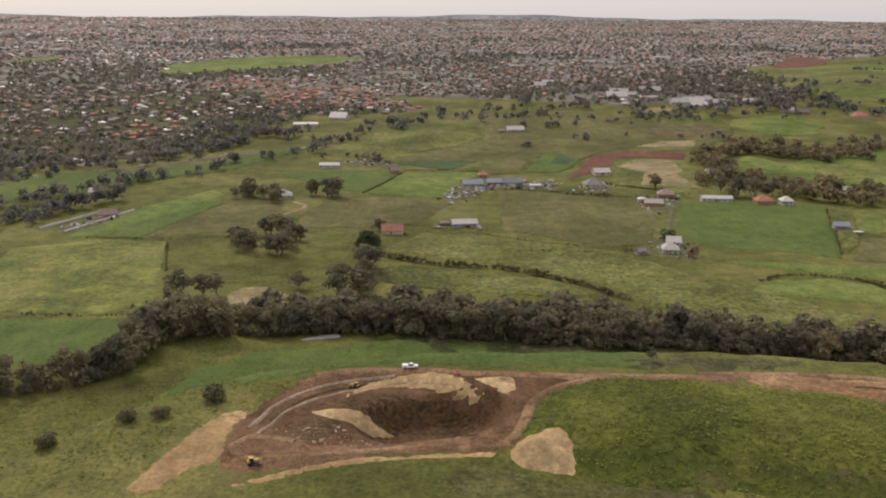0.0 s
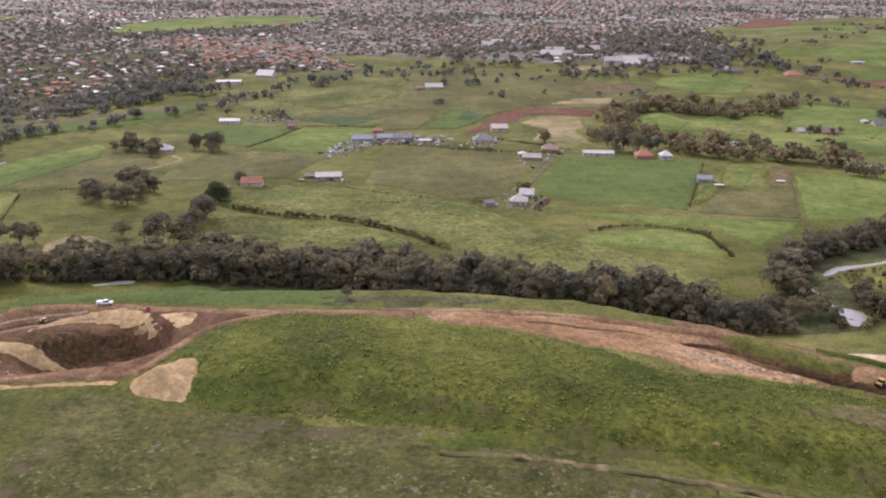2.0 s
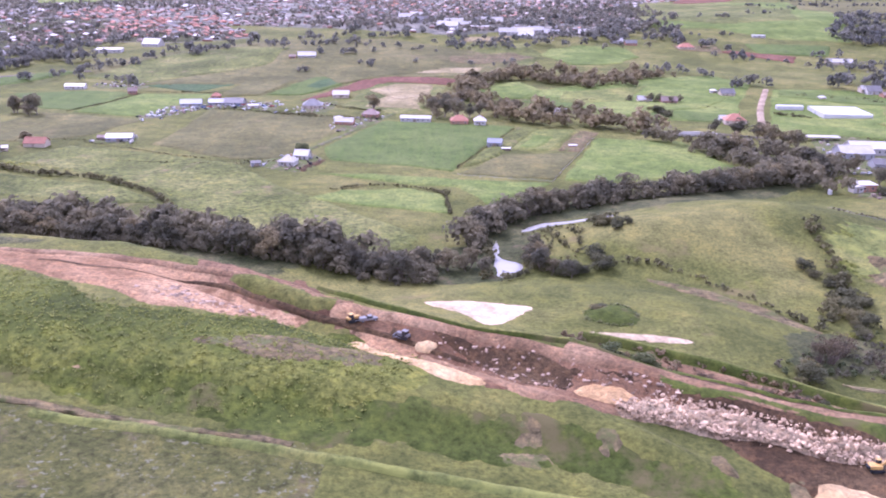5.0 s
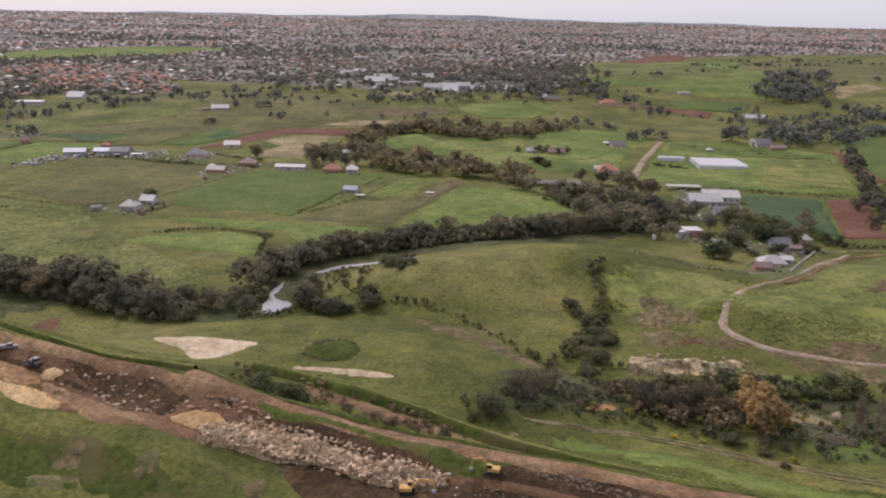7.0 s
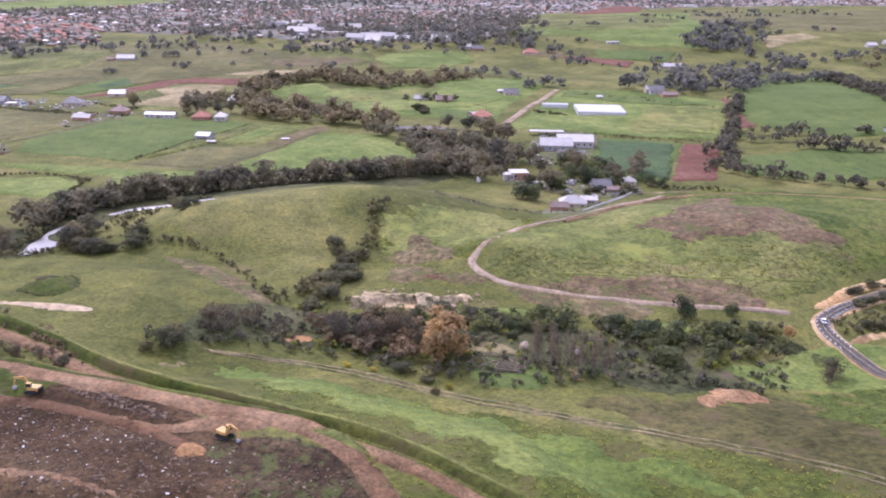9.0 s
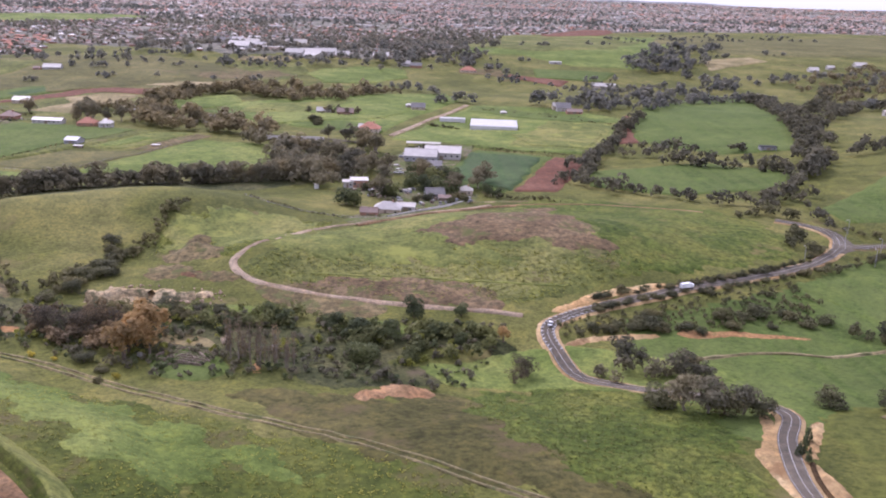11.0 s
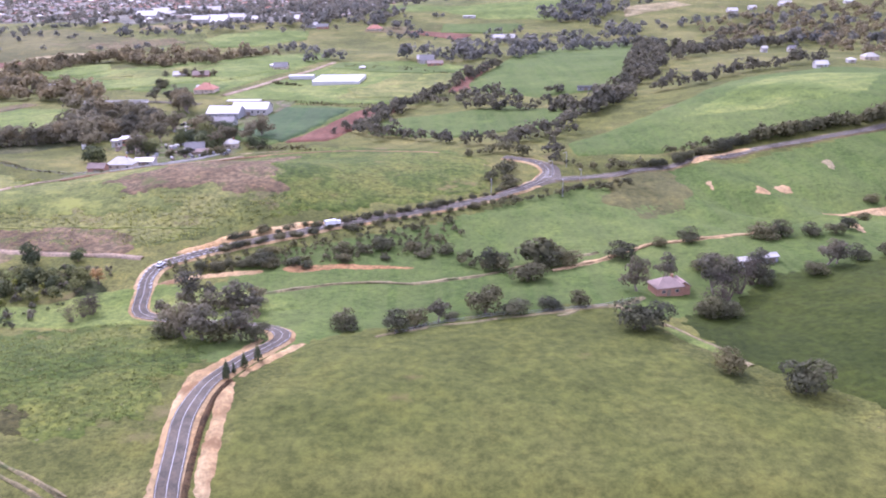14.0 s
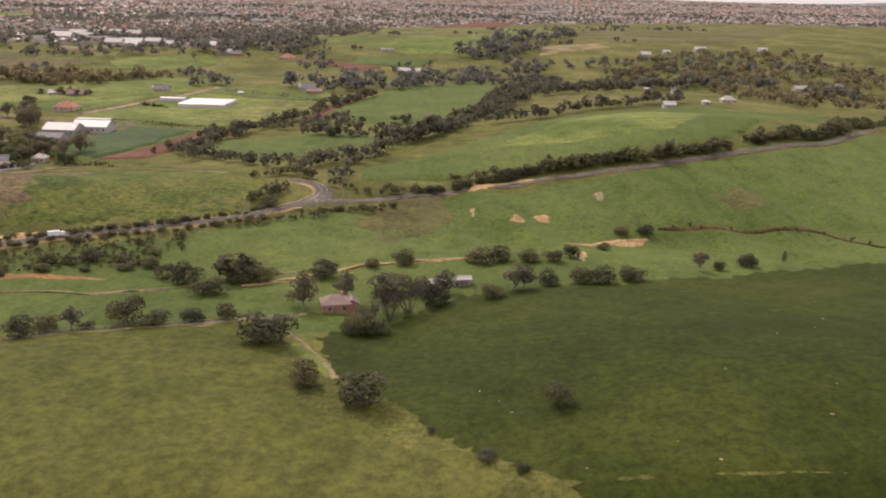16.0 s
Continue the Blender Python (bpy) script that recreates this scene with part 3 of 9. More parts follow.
# bare earth where the landfill has been dug
BARE = ((3, ((583.3, 282.6), (633.5, 309.6), (704.9, 330.9), (853.2, 402.1), (978, 540), (771.1, 199.9), (711.7, 212.3), (660.8, 203.2), (629.0, 194.1), (600.9, 170.1), (564.5, 156.1), (527.2, 156.6), (496.6, 178.5), (482.6, 219.7), (540.7, 245.3))), (3, ((483.5, 143.0), (476.9, 179.1), (482.2, 214.7), (544.5, 250.1), (585.2, 278.5), (651.9, 298.3), (717.5, 302.0), (661.3, 191.1), (602.9, 192.7), (569.9, 171.5), (542.5, 158.6), (523.7, 154.4), (495.6, 141.4))), (1, ((-43.5, 161.6), (-43.2, 176.9), (-37.5, 193.4), (-30.4, 200.5), (-5.5, 202.3), (28.6, 197.2), (26.5, 191.2), (20.6, 184.9), (16.8, 170.2), (12.1, 161.9), (-9.1, 162.4), (-24.5, 157.6), (-36.1, 154.6), (-42.0, 156.4))), (1, ((133.6, 187.2), (150.8, 191.1), (164.3, 183.5), (177.0, 176.3), (188.9, 169.6), (206.1, 163.1), (222.1, 156.5), (237.0, 149.9), (254.3, 141.7), (248.9, 130.4), (228.2, 140.2), (213.5, 145.4), (200.8, 140.0), (186.0, 149.2), (176.5, 169.2), (164.2, 175.2), (148.6, 180.7))), (2, ((237.5, 144.0), (260.5, 140.1), (282.6, 128.8), (301.5, 122.9), (313.0, 113.0), (317.3, 103.9), (321.5, 88.1), (279.1, 87.5), (252.4, 113.7))))
cxy = np.column_stack(((vx[:-1, :-1] + vx[1:, 1:]).ravel() / 2, (vy[:-1, :-1] + vy[1:, 1:]).ravel() / 2))
ground.data.materials.append(M["dirt"])
ground.data.materials.append(M["dark"])
ground.data.materials.append(M["green"])
look_of = np.zeros(len(cxy), np.int32)
for k, pts in BARE:
    look_of[inside([tuple(p) for p in pts], cxy[:, 0], cxy[:, 1])] = k
ground.data.polygons.foreach_set("material_index", look_of)
tagged(ground, "rolling green pasture with worn brownish patches", "ground", kind="structure")


# ---------------------------------------------------------------- fields
def fields(*rows):
    for k, (key, label, pts) in enumerate(rows):
        patch("field", pts, M[key], label, 0.35 + 0.012 * k if np.mean([p[1] for p in pts]) > 330 else 0.15 + 0.002 * k, 0.9, False)


fields(
    ("yellow", "pasture with yellow flowering patches", ((-210.0, 372.5), (-218.6, 432.6), (-180, 451), (-143.8, 447.3), (-129.8, 391.6), (-113.8, 326.8), (-188.4, 331.3))),
    ("green", "dark green low pasture beside the creek", ((-185.2, 325.1), (-112.9, 321.3), (-109.5, 288.6), (-127.4, 272.6), (-159.8, 276.7))),
    ("bright", "strip of bright green grass", ((-186, 524), (-155, 590), (-143, 569), (-174, 459), (-202.6, 449.1))),
    ("dull", "dull fallow pasture", ((-167, 467), (-141, 557), (-111, 560), (-93, 519), (-95, 476), (-162, 451))),
    ("grass", "grassy paddock with faint rows", ((-142.6, 447.3), (-44, 473), (-50.1, 415.7), (-75.7, 375.1), (-118.9, 368.6))),
    ("dull", "wide dull brown-green paddock", ((-83, 479), (-82, 525), (-68, 573), (7, 553), (-9, 498), (-41, 477))),
    ("bright", "green irrigated paddock", ((-69, 579), (-50, 576), (-30, 660), (29, 663), (1, 565))),
    ("green", "green paddock beside a farm shed", ((-123, 651), (-80, 674), (-35, 659), (-50, 582), (-74, 588))),
    ("bluecrop", "dark blue-green vegetable crop", ((-42, 700), (-16, 748), (42, 737), (8, 673))),
    ("dull", "brown-green paddock with old plough marks", ((38, 595), (144, 568), (110.3, 444.8), (87.4, 440.8), (34, 475))),
    ("green", "large even green crop field", ((158, 563), (243, 547), (199.8, 423.4), (136.5, 443.4), (129, 473))),
    ("redsoil", "strip of red ploughed soil", ((90, 634), (136, 769), (154, 778), (211, 756), (202, 726), (151, 734), (120, 668))),
    ("rough", "weedy half-bare field", ((142, 728), (200, 715), (192, 624), (169, 584), (123, 613))),
    ("tan", "bare sandy field patch", ((153, 670), (180, 665), (182, 602), (139, 613))),
    ("rough", "rough meadow full of weeds and tussocks", ((-31.8, 431.1), (-10, 473), (36, 456), (91.4, 431.4), (119.4, 388.5), (148.9, 356.7), (175.0, 327.4), (185.7, 309.3), (169.1, 278.6), (144.4, 292.3), (126.1, 302.2), (80.9, 353.3), (70.1, 373.6), (51.8, 389.1), (26.9, 406.7))),
    ("bright", "green low meadow between scrub banks", ((129.1, 417.7), (199.2, 407.3), (247.4, 400.6), (214.7, 359.0), (202.8, 389.1), (167.8, 398.9))),
    ("bright", "green meadow inside a scrub bank", ((148.4, 382.7), (179.1, 388.2), (194.9, 377.9), (197.9, 345.9), (172.4, 353.8), (135.1, 365.7))),
    ("rough", "weedy green flat beside the creek", ((-33.7, 412.4), (16.7, 392.3), (49.4, 382.3), (73.8, 357.8), (52.5, 353.9), (6.9, 365.0), (-26.1, 377.0))),
    ("yellow", "small plot of yellow flowering weeds", ((252, 536), (280, 538), (257, 477), (233, 477))),
    ("dull", "brown vegetable plot", ((227, 462), (273, 474), (249.6, 406.4), (203.3, 419.0))),
    ("brownweed", "bare brown plot", ((281, 535), (292, 530), (272, 474), (259, 477))),
    ("bright", "bright green field ending at the creek trees", ((288, 514), (337, 505), (349.2, 431.4), (318.2, 420.8), (279.8, 404.5), (252.6, 404.9))),
    ("bright", "green rolling field behind the creek", ((247, 673), (313, 743), (384, 776), (443, 799), (453, 727), (412, 633), (397, 568), (335, 583), (283, 650))),
    ("green", "green flat field with low mounds", ((253, 647), (287, 661), (341, 625), (400, 603), (395, 558), (328, 596))),
    ("bright", "yellow-green field beside the greenhouse", ((463, 706), (527, 696), (577, 641), (525, 496), (460, 514), (402, 540), (440, 645))),
    ("yellow", "pale green mown paddock", ((513, 631), (569, 625), (526, 500), (472, 525))),
    ("green", "green field behind the farm sheds", ((455, 507), (499, 487), (461.9, 386.9), (428.1, 408.8))),
    ("redsoil", "square of red-brown tilled soil", ((499, 487), (520, 481), (487.6, 390.8), (466.7, 391.4))),
    ("green", "large green sloping field", ((557, 555), (607, 719), (699, 881), (769, 857), (646, 498), (598, 491))),
    ("redsoil", "bare red soil along the corner of a field", ((547, 535), (560, 600), (578, 662), (583, 650), (568, 590), (562, 540))),
    ("green", "green field between two rows of trees", ((513.4, 445.1), (580, 466), (617.4, 424.9), (591.0, 390.1), (546.6, 381.0), (506.3, 406.0))),
    ("green", "wide green hillside", ((595.7, 349.7), (636.5, 391.1), (666.5, 420.3), (708, 477), (777, 526), (823, 533), (901, 555), (766.4, 373.5), (682.9, 341.0), (629.5, 329.2), (597.0, 327.1))),
    # sunlight on part of the hillside, painted with the brighter grass
    ("bright", "green hillside, brightened as if sunlit", ((646.4, 375.8), (683.5, 418.2), (722, 465), (808, 491), (743.6, 386.2), (688.4, 376.4))),
    ("bright", "far green hill", ((467, 1169), (493, 1529), (721, 1777), (955, 1813), (746, 1216), (685, 1053), (599, 1076), (548, 1150))),
    ("dull", "far green hill with pale grass", ((933, 1727), (1605, 2276), (1123, 1289), (905, 1226), (830, 1238))),
    ("tan", "far fallow field", ((784, 1150), (866, 1202), (879, 1171), (770, 1067))),
    ("bright", "bright oval sports field", ((299, 921), (314, 955), (371, 976), (396, 941), (377, 884), (325, 861))),
    ("dull", "wide brown pasture on a low hill", ((-131, 821), (-4, 993), (144, 973), (234, 906), (198, 787), (114, 728), (13, 707), (-73, 697))),
    ("dull", "brown pasture below the school", ((129, 797), (158, 864), (235, 874), (276, 834), (214, 766), (156, 760))),
    ("rough", "pale grassy slope with scattered trees", ((194, 935), (289, 983), (302, 922), (281, 837), (224, 868))),
    ("redsoil", "far dark red ploughed strip", ((521, 999), (582, 962), (567, 929), (506, 990))),
    ("brownweed", "far brown ploughed strip", ((463, 1030), (513, 1027), (510, 978), (461, 989))),
    ("bright", "far grassy strip between streets", ((-522, 1683), (-436, 1909), (-281, 2002), (-161, 1924), (-240, 1711), (-378, 1565), (-459, 1507))),
    ("redsoil", "far heap of bare orange earth", ((652, 1767), (794, 2068), (849, 2029), (769, 1808), (675, 1741))),
    ("dull", "brown paddock with worn grass", ((45, 807), (63, 834), (124, 895), (201, 935), (242, 905), (277, 858), (221, 822), (113, 812))),
    ("tan", "pale stubble field", ((170, 802), (239, 823), (227, 784), (161, 779))),
    ("green", "green striped market field", ((87, 749), (134, 778), (102, 685), (90, 666), (62, 663))),
    ("dull", "dull striped market field", ((36, 780), (87, 788), (59, 658), (29, 648))),
    ("bluecrop", "dark green vegetable strips", ((106, 773), (131, 773), (101, 690), (85, 703))),
    ("bright", "bright oval lawn", ((311, 943), (349, 991), (401, 986), (405, 933), (368, 887), (323, 887), (309, 912))),
    ("bright", "green meadow inside a bend of the creek", ((210, 676), (239, 737), (263, 743), (278, 701), (257, 663), (205, 654))),
    ("yellow", "yellow-green meadow behind the creek", ((293, 696), (368, 725), (325, 635), (281, 647))),
    ("tan", "sandy school sports ground", ((220, 993), (279, 1013), (267, 981), (218, 967))),
    ("grass", "small green paddock behind the houses", ((82, 624), (104, 619), (101, 590), (80, 590))),
    ("bright", "green paddock beside the farm road", ((250, 515), (264, 511), (249, 480), (237, 480))),
    ("rough", "grassy plot beside a small shed", ((243, 543), (257, 536), (220.8, 447.6), (205.0, 432.5))),
    ("green", "deep green strip of pasture", ((-191, 456), (-156, 525), (-140, 561), (-137, 542), (-159, 451))),
    ("rough", "far weedy paddock", ((564, 1453), (704, 1632), (808, 1570), (680, 1212), (562, 1176))),
    ("dull", "far dull paddock", ((901, 1846), (1082, 1854), (1141, 1695), (987, 1390), (850, 1423), (803, 1525))),
    ("brownweed", "far brown paddock", ((202, 868), (269, 917), (292, 891), (237, 836), (204, 839))),
    ("green", "far green paddock", ((551, 1043), (647, 1029), (621, 970), (547, 977))),
    ("dull", "far dull paddock beside the trees", ((69, 808), (117, 844), (183, 874), (197, 800), (143, 755), (111, 719))),
    ("tan", "far bare paddock", ((138, 691), (157, 721), (190, 720), (187, 671), (164, 644))),
    ("bright", "narrow bright field", ((290, 635), (381, 676), (417, 667), (388, 627), (312, 585))),
    ("rough", "far weedy hill", ((453, 1585), (604, 1744), (790, 1681), (692, 1221), (565, 1173), (475, 1244))),
    ("green", "green strip of vegetables", ((464, 699), (497, 680), (543, 653), (561, 627), (534, 621), (490, 646), (455, 673))),
    ("yellow", "yellow-green striped paddock", ((480, 564), (525, 589), (546, 574), (525, 511), (490, 527))),
    ("bluecrop", "blue-green paddock behind the sheds", ((451, 496), (493, 481), (465.9, 392.8), (436.5, 415.9))),
    ("green", "green verge along the highway", ((-310, 564), (-300, 640), (-209, 667), (-148, 758), (-116, 777), (-157, 669), (-211, 610), (-249, 559), (-288, 522))),
    ("rough", "sparse grassy hillside with shrubs", ((-106, 738), (-79, 861), (-13, 919), (45, 905), (40, 802), (-11, 754), (-46, 700))),
    ("green", "meadow strip beyond the landfill", ((-80.1, 270.9), (-59.1, 287.9), (-16.7, 305.4), (24.6, 300.2), (51.9, 210.2), (50.3, 203.0), (16.9, 204.5), (-5.7, 207.2), (-31.0, 205.0), (-48.0, 192.6), (-89.3, 242.0))),
    ("bright", "green meadow along the small creek", ((421.0, 189.7), (464.6, 202.9), (501.5, 191.1), (505.7, 181.2), (471.8, 171.0), (453.2, 175.7), (432.4, 176.0))),
    ("green", "smooth green meadow below the road", ((545.8, 253.6), (584.8, 269.2), (638.4, 278.0), (689.6, 277.8), (682.7, 262.8), (634.6, 242.6), (589.3, 226.7), (560.6, 219.1))),
)
patch("landfill_cap", ((15.4, 164.1), (26.1, 190.1), (40.5, 196.8), (65.7, 193.0), (98.0, 181.8), (121.3, 163.9), (145.1, 163.9), (171.8, 169.5), (195.3, 157.4), (176.9, 124.4), (136.6, 130.4), (105.7, 139.0), (76.5, 143.3), (29.6, 151.2)), M["weeds"], "grassed landfill cap with bright green weeds", 0.15, 2.2, category="ground")
patch("flower_meadow", ((0.4, 152.2), (29.6, 151.2), (76.5, 143.3), (107.5, 135.3), (135.9, 127.5), (174.2, 119.3), (165.0, 100.9), (30.4, 94.6)), M["flowers"], "meadow of white-flowering weeds on the landfill", 0.15, 2.2, category="ground")
# shade of the falling bank painted in with the darker grass, hollow too
patch("cap_bank_shade", ((24.0, 160.5), (41.0, 160.5), (53.0, 158.5), (72.0, 152.5), (90.0, 147.5), (106.0, 143.6), (104.0, 138.6), (88.0, 141.0), (80.0, 142.4), (57.0, 148.4), (30.0, 152.6)), M["slope"], "green bank under the brow of the cap, darkened for shade", 0.28, 1.6, category="ground")
patch("cap_hollow", ((74.2, 144.1), (100.0, 142.8), (116.9, 138.4), (132.7, 137.0), (153.4, 133.2), (173.5, 131.8), (199.2, 133.2), (213.3, 128.8), (241.5, 117.3), (238.2, 111.3), (210.1, 119.0), (191.7, 121.3), (168.0, 121.2), (153.7, 125.4), (133.5, 131.7), (112.4, 136.1), (77.8, 136.6)), M["slope"], "green hollow across the landfill cap, darkened for shade", 0.3, 2.4, category="ground")
patch("cap_worn", ((143.8, 149.5), (152.4, 154.6), (163.8, 155.4), (174.0, 152.9), (181.8, 146.8), (174.2, 140.7), (161.5, 142.2), (148.6, 143.8)), M["brownweed"], "worn brown grass on the landfill cap", 0.3, 2.4, category="ground")
patch("cap_worn", ((199.8, 123.3), (208.1, 131.9), (211.1, 128.2), (210.9, 121.3), (204.8, 120.2)), M["brownweed"], "worn brown grass on the landfill cap", 0.34, 2.0, category="ground")
patch("cap_scrape", ((217.5, 125.5), (221.4, 128.0), (224.1, 126.7), (222.8, 120.5), (220.4, 120.7)), M["brownweed"], "bare brownish scrape on the landfill cap", 0.34, 0.8, category="ground")
patch("cap_scrape", ((237.8, 119.7), (239.9, 127.5), (242.4, 124.0), (242.6, 117.3), (241.3, 116.4)), M["brownweed"], "bare brownish scrape on the landfill cap", 0.34, 0.6, category="ground")
patch("cap_scrape", ((249.0, 114.6), (252.8, 119.5), (253.9, 117.9), (250.8, 109.0)), M["brownweed"], "bare brownish scrape on the landfill cap", 0.34, 0.6, category="ground")
patch("lime_heap", ((251.7, 110.6), (255.5, 117.7), (260.9, 115.5), (264.2, 111.1), (261.2, 108.0), (252.4, 104.3)), M["sand"], "heap of pale clay beside the tip road", 0.4, 0.5, category="ground", dome=1.2)
patch("cap_scrape", ((123.1, 138.7), (126.1, 139.2), (127.6, 137.8), (125.6, 136.5)), M["sand"], "pale stony spot on the cap", 0.4, 0.4, category="ground")
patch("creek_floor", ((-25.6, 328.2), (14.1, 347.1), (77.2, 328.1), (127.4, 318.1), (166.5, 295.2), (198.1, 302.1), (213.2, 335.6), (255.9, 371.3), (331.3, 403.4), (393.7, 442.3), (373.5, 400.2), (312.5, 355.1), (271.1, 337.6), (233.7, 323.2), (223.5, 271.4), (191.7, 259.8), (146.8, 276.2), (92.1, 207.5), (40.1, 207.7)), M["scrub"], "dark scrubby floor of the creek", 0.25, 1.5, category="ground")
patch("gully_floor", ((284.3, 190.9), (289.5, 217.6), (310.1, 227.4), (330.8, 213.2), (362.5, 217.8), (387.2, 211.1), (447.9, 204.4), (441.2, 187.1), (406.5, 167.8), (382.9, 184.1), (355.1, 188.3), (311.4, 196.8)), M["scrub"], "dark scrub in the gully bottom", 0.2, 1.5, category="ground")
patch("weedy_hill", ((367.3, 248.7), (375.4, 261.5), (398.0, 291.1), (443.2, 338.2), (473.5, 359.4), (514.4, 345.9), (541.1, 316.4), (564.9, 299.8), (503.6, 256.7), (454.4, 227.2), (421.1, 229.9), (387.2, 238.9)), M["rough"], "weedy hill inside the loop of the track", 0.18, 1.0, category="ground")
patch("bare_bank", ((376.8, 238.9), (401.1, 243.0), (439.6, 240.8), (447.8, 228.2), (420.8, 227.0), (390.7, 234.9)), M["brownweed"], "brown weedy bank above the track", 0.24, 1.0, category="ground")
patch("yellow_bank", ((385.9, 285.9), (406.4, 296.8), (444.0, 327.0), (433.4, 280.0), (405.4, 270.4), (392.1, 263.7)), M["yellow"], "yellow-flowering weeds beside the track", 0.22, 1.0, category="ground")
patch("mound_face", ((337.7, 254.5), (354.9, 248.5), (366.2, 241.8), (359.1, 242.5), (342.4, 248.4)), M["dirt"], "bare reddish bank", 0.24, 1.0, category="ground")
patch("lower_meadow", ((310.9, 159.4), (338.4, 164.9), (365.3, 154.2), (396.5, 139.8), (421.5, 127.6), (437.2, 115.2), (440.5, 106.7), (358.4, 93.5), (344.3, 112.3)), M["slope"], "bright grass slope beside the landfill", 0.15, 3.0, category="ground")
patch("spotted_meadow", ((433.9, 161.8), (446.1, 174.9), (464.9, 178.1), (491.2, 162.8), (487.0, 137.9), (483.7, 115.3), (470.1, 111.2), (453.0, 124.6), (441.9, 139.8)), M["spotted"], "bright green weedy pasture with yellow spots", 0.24, 4.0, category="ground")
patch("near_meadow", ((502.3, 81.3), (500.9, 95.7), (502.1, 115.8), (509.0, 139.1), (512.4, 159.3), (527.3, 162.0), (545.1, 167.7), (563.8, 171.4), (580.5, 175.3), (589.4, 160.5), (594.3, 133.3), (608.6, 117.3), (632.7, 99.9), (627.9, 78.3)), M["meadow"], "smooth green meadow on a hill", 0.15, 2.2, category="ground")
patch("shaded_meadow", ((596.2, 163.6), (629.1, 197.0), (661.2, 205.5), (703.7, 213.2), (779.4, 231.1), (690.1, 75.1), (642.7, 94.1), (625.6, 109.8), (608.5, 133.0)), M["cloud_dim"], "smooth green meadow on a hill, darkened for cloud shade", 0.15, 2.2, category="ground")

# ---------------------------------------------------------------- landfill: pit, cut, clay and tracks
patch("pit_earth", ((-44.2, 161.5), (-43.4, 177.8), (-37.6, 194.0), (-30.5, 201.4), (-5.6, 203.4), (30.2, 198.7), (27.9, 191.2), (21.4, 185.8), (17.4, 169.7), (12.7, 161.0), (-9.0, 161.2), (-24.3, 156.2), (-35.9, 153.3), (-42.4, 155.5)), M["dirt"], "bare brown earth of the excavated pit", 0.22, 0.8, category="ground")
patch("pit_floor", ((-36.7, 169.0), (-30.6, 183.3), (-22.8, 193.6), (-10.8, 196.1), (2.8, 193.4), (11.3, 187.9), (11.5, 185.0), (6.0, 165.8), (-7.6, 184.2), (-26.1, 169.1)), M["dark"], "darker earth in the bowl of the pit", 0.3, 0.6, category="ground")
patch("clay_slope", ((-59.5, 148.4), (-56.7, 154.3), (-55.2, 163.3), (-51.6, 171.4), (-46.4, 180.1), (-42.5, 179.5), (-44.5, 166.5), (-43.5, 158.0), (-47.2, 155.0), (-51.4, 150.4), (-54.7, 145.9)), M["sand"], "pale clay ramp", 0.3, 0.8, category="ground")
patch("clay_bench", ((-21.2, 197.5), (-12.5, 202.3), (2.8, 201.4), (10.1, 192.4), (12.1, 187.9), (2.8, 192.9), (-12.2, 197.2), (-23.8, 190.4)), M["sand"], "pale clay bench in the pit", 0.42, 0.6, category="ground")
patch("clay_ramp", ((-31.4, 184.2), (-24.7, 186.8), (-15.6, 186.9), (-8.0, 185.8), (-11.5, 183.6), (-20.1, 179.9)), M["sand"], "pale clay ramp across the pit floor", 0.45, 0.4, category="ground", dome=0.8)
patch("clay_heap", ((13.7, 159.8), (17.6, 165.9), (24.3, 167.8), (26.6, 163.5), (27.2, 154.4), (25.7, 152.9), (16.6, 154.2)), M["sand"], "heap of pale brown spoil", 0.25, 0.5, category="ground", dome=2.5)
patch("clay_rim", ((-40.7, 148.3), (-32.7, 153.7), (-15.8, 160.5), (8.1, 160.8), (16.6, 154.2), (8.0, 158.2), (-14.4, 157.7), (-32.1, 150.8), (-39.7, 147.4)), M["sand"], "pale clay rim of the pit", 0.32, 0.4, category="ground")
patch("clay_pad", ((6.9, 197.8), (17.8, 197.9), (17.2, 186.9), (12.0, 190.7)), M["sand"], "pale clay pad beside the haul road", 0.4, 0.4, category="ground")
patch("cut_earth", ((132.2, 187.6), (147.2, 267.6), (164.3, 185.0), (177.0, 177.5), (189.0, 170.3), (206.2, 163.7), (222.3, 157.1), (237.5, 150.9), (254.8, 142.6), (248.5, 129.7), (227.9, 139.4), (211.1, 138.4), (200.6, 139.1), (185.8, 147.8), (176.5, 168.6), (164.2, 174.6), (148.7, 180.0)), M["dirt"], "bare earth of the landfill cut", 0.22, 0.8, category="ground")
patch("cut_floor", ((73.9, 198.5), (100.6, 197.0), (116.2, 194.9), (131.4, 194.5), (143.9, 192.8), (140.4, 189.0), (145.7, 185.1), (153.9, 179.4), (164.2, 175.2), (171.7, 172.1), (182.7, 169.0), (190.8, 164.7), (187.7, 159.3), (179.6, 151.8), (174.0, 168.1), (164.2, 173.5), (152.0, 164.5), (140.1, 164.4), (130.5, 164.6), (120.0, 170.1), (106.2, 176.2), (91.8, 186.0), (77.6, 188.8)), M["clayfloor"], "pinkish clay floor of the landfill cut", 0.34, 0.7, category="ground")
patch("cut_road", ((187.1, 164.5), (199.1, 156.9), (209.3, 150.6), (219.3, 146.2), (228.4, 140.8), (231.2, 137.0), (225.3, 138.1), (213.2, 135.1), (203.7, 138.8), (194.3, 145.4), (187.8, 159.9)), M["haul"], "brown road along the foot of the cut", 0.36, 0.5, category="ground")
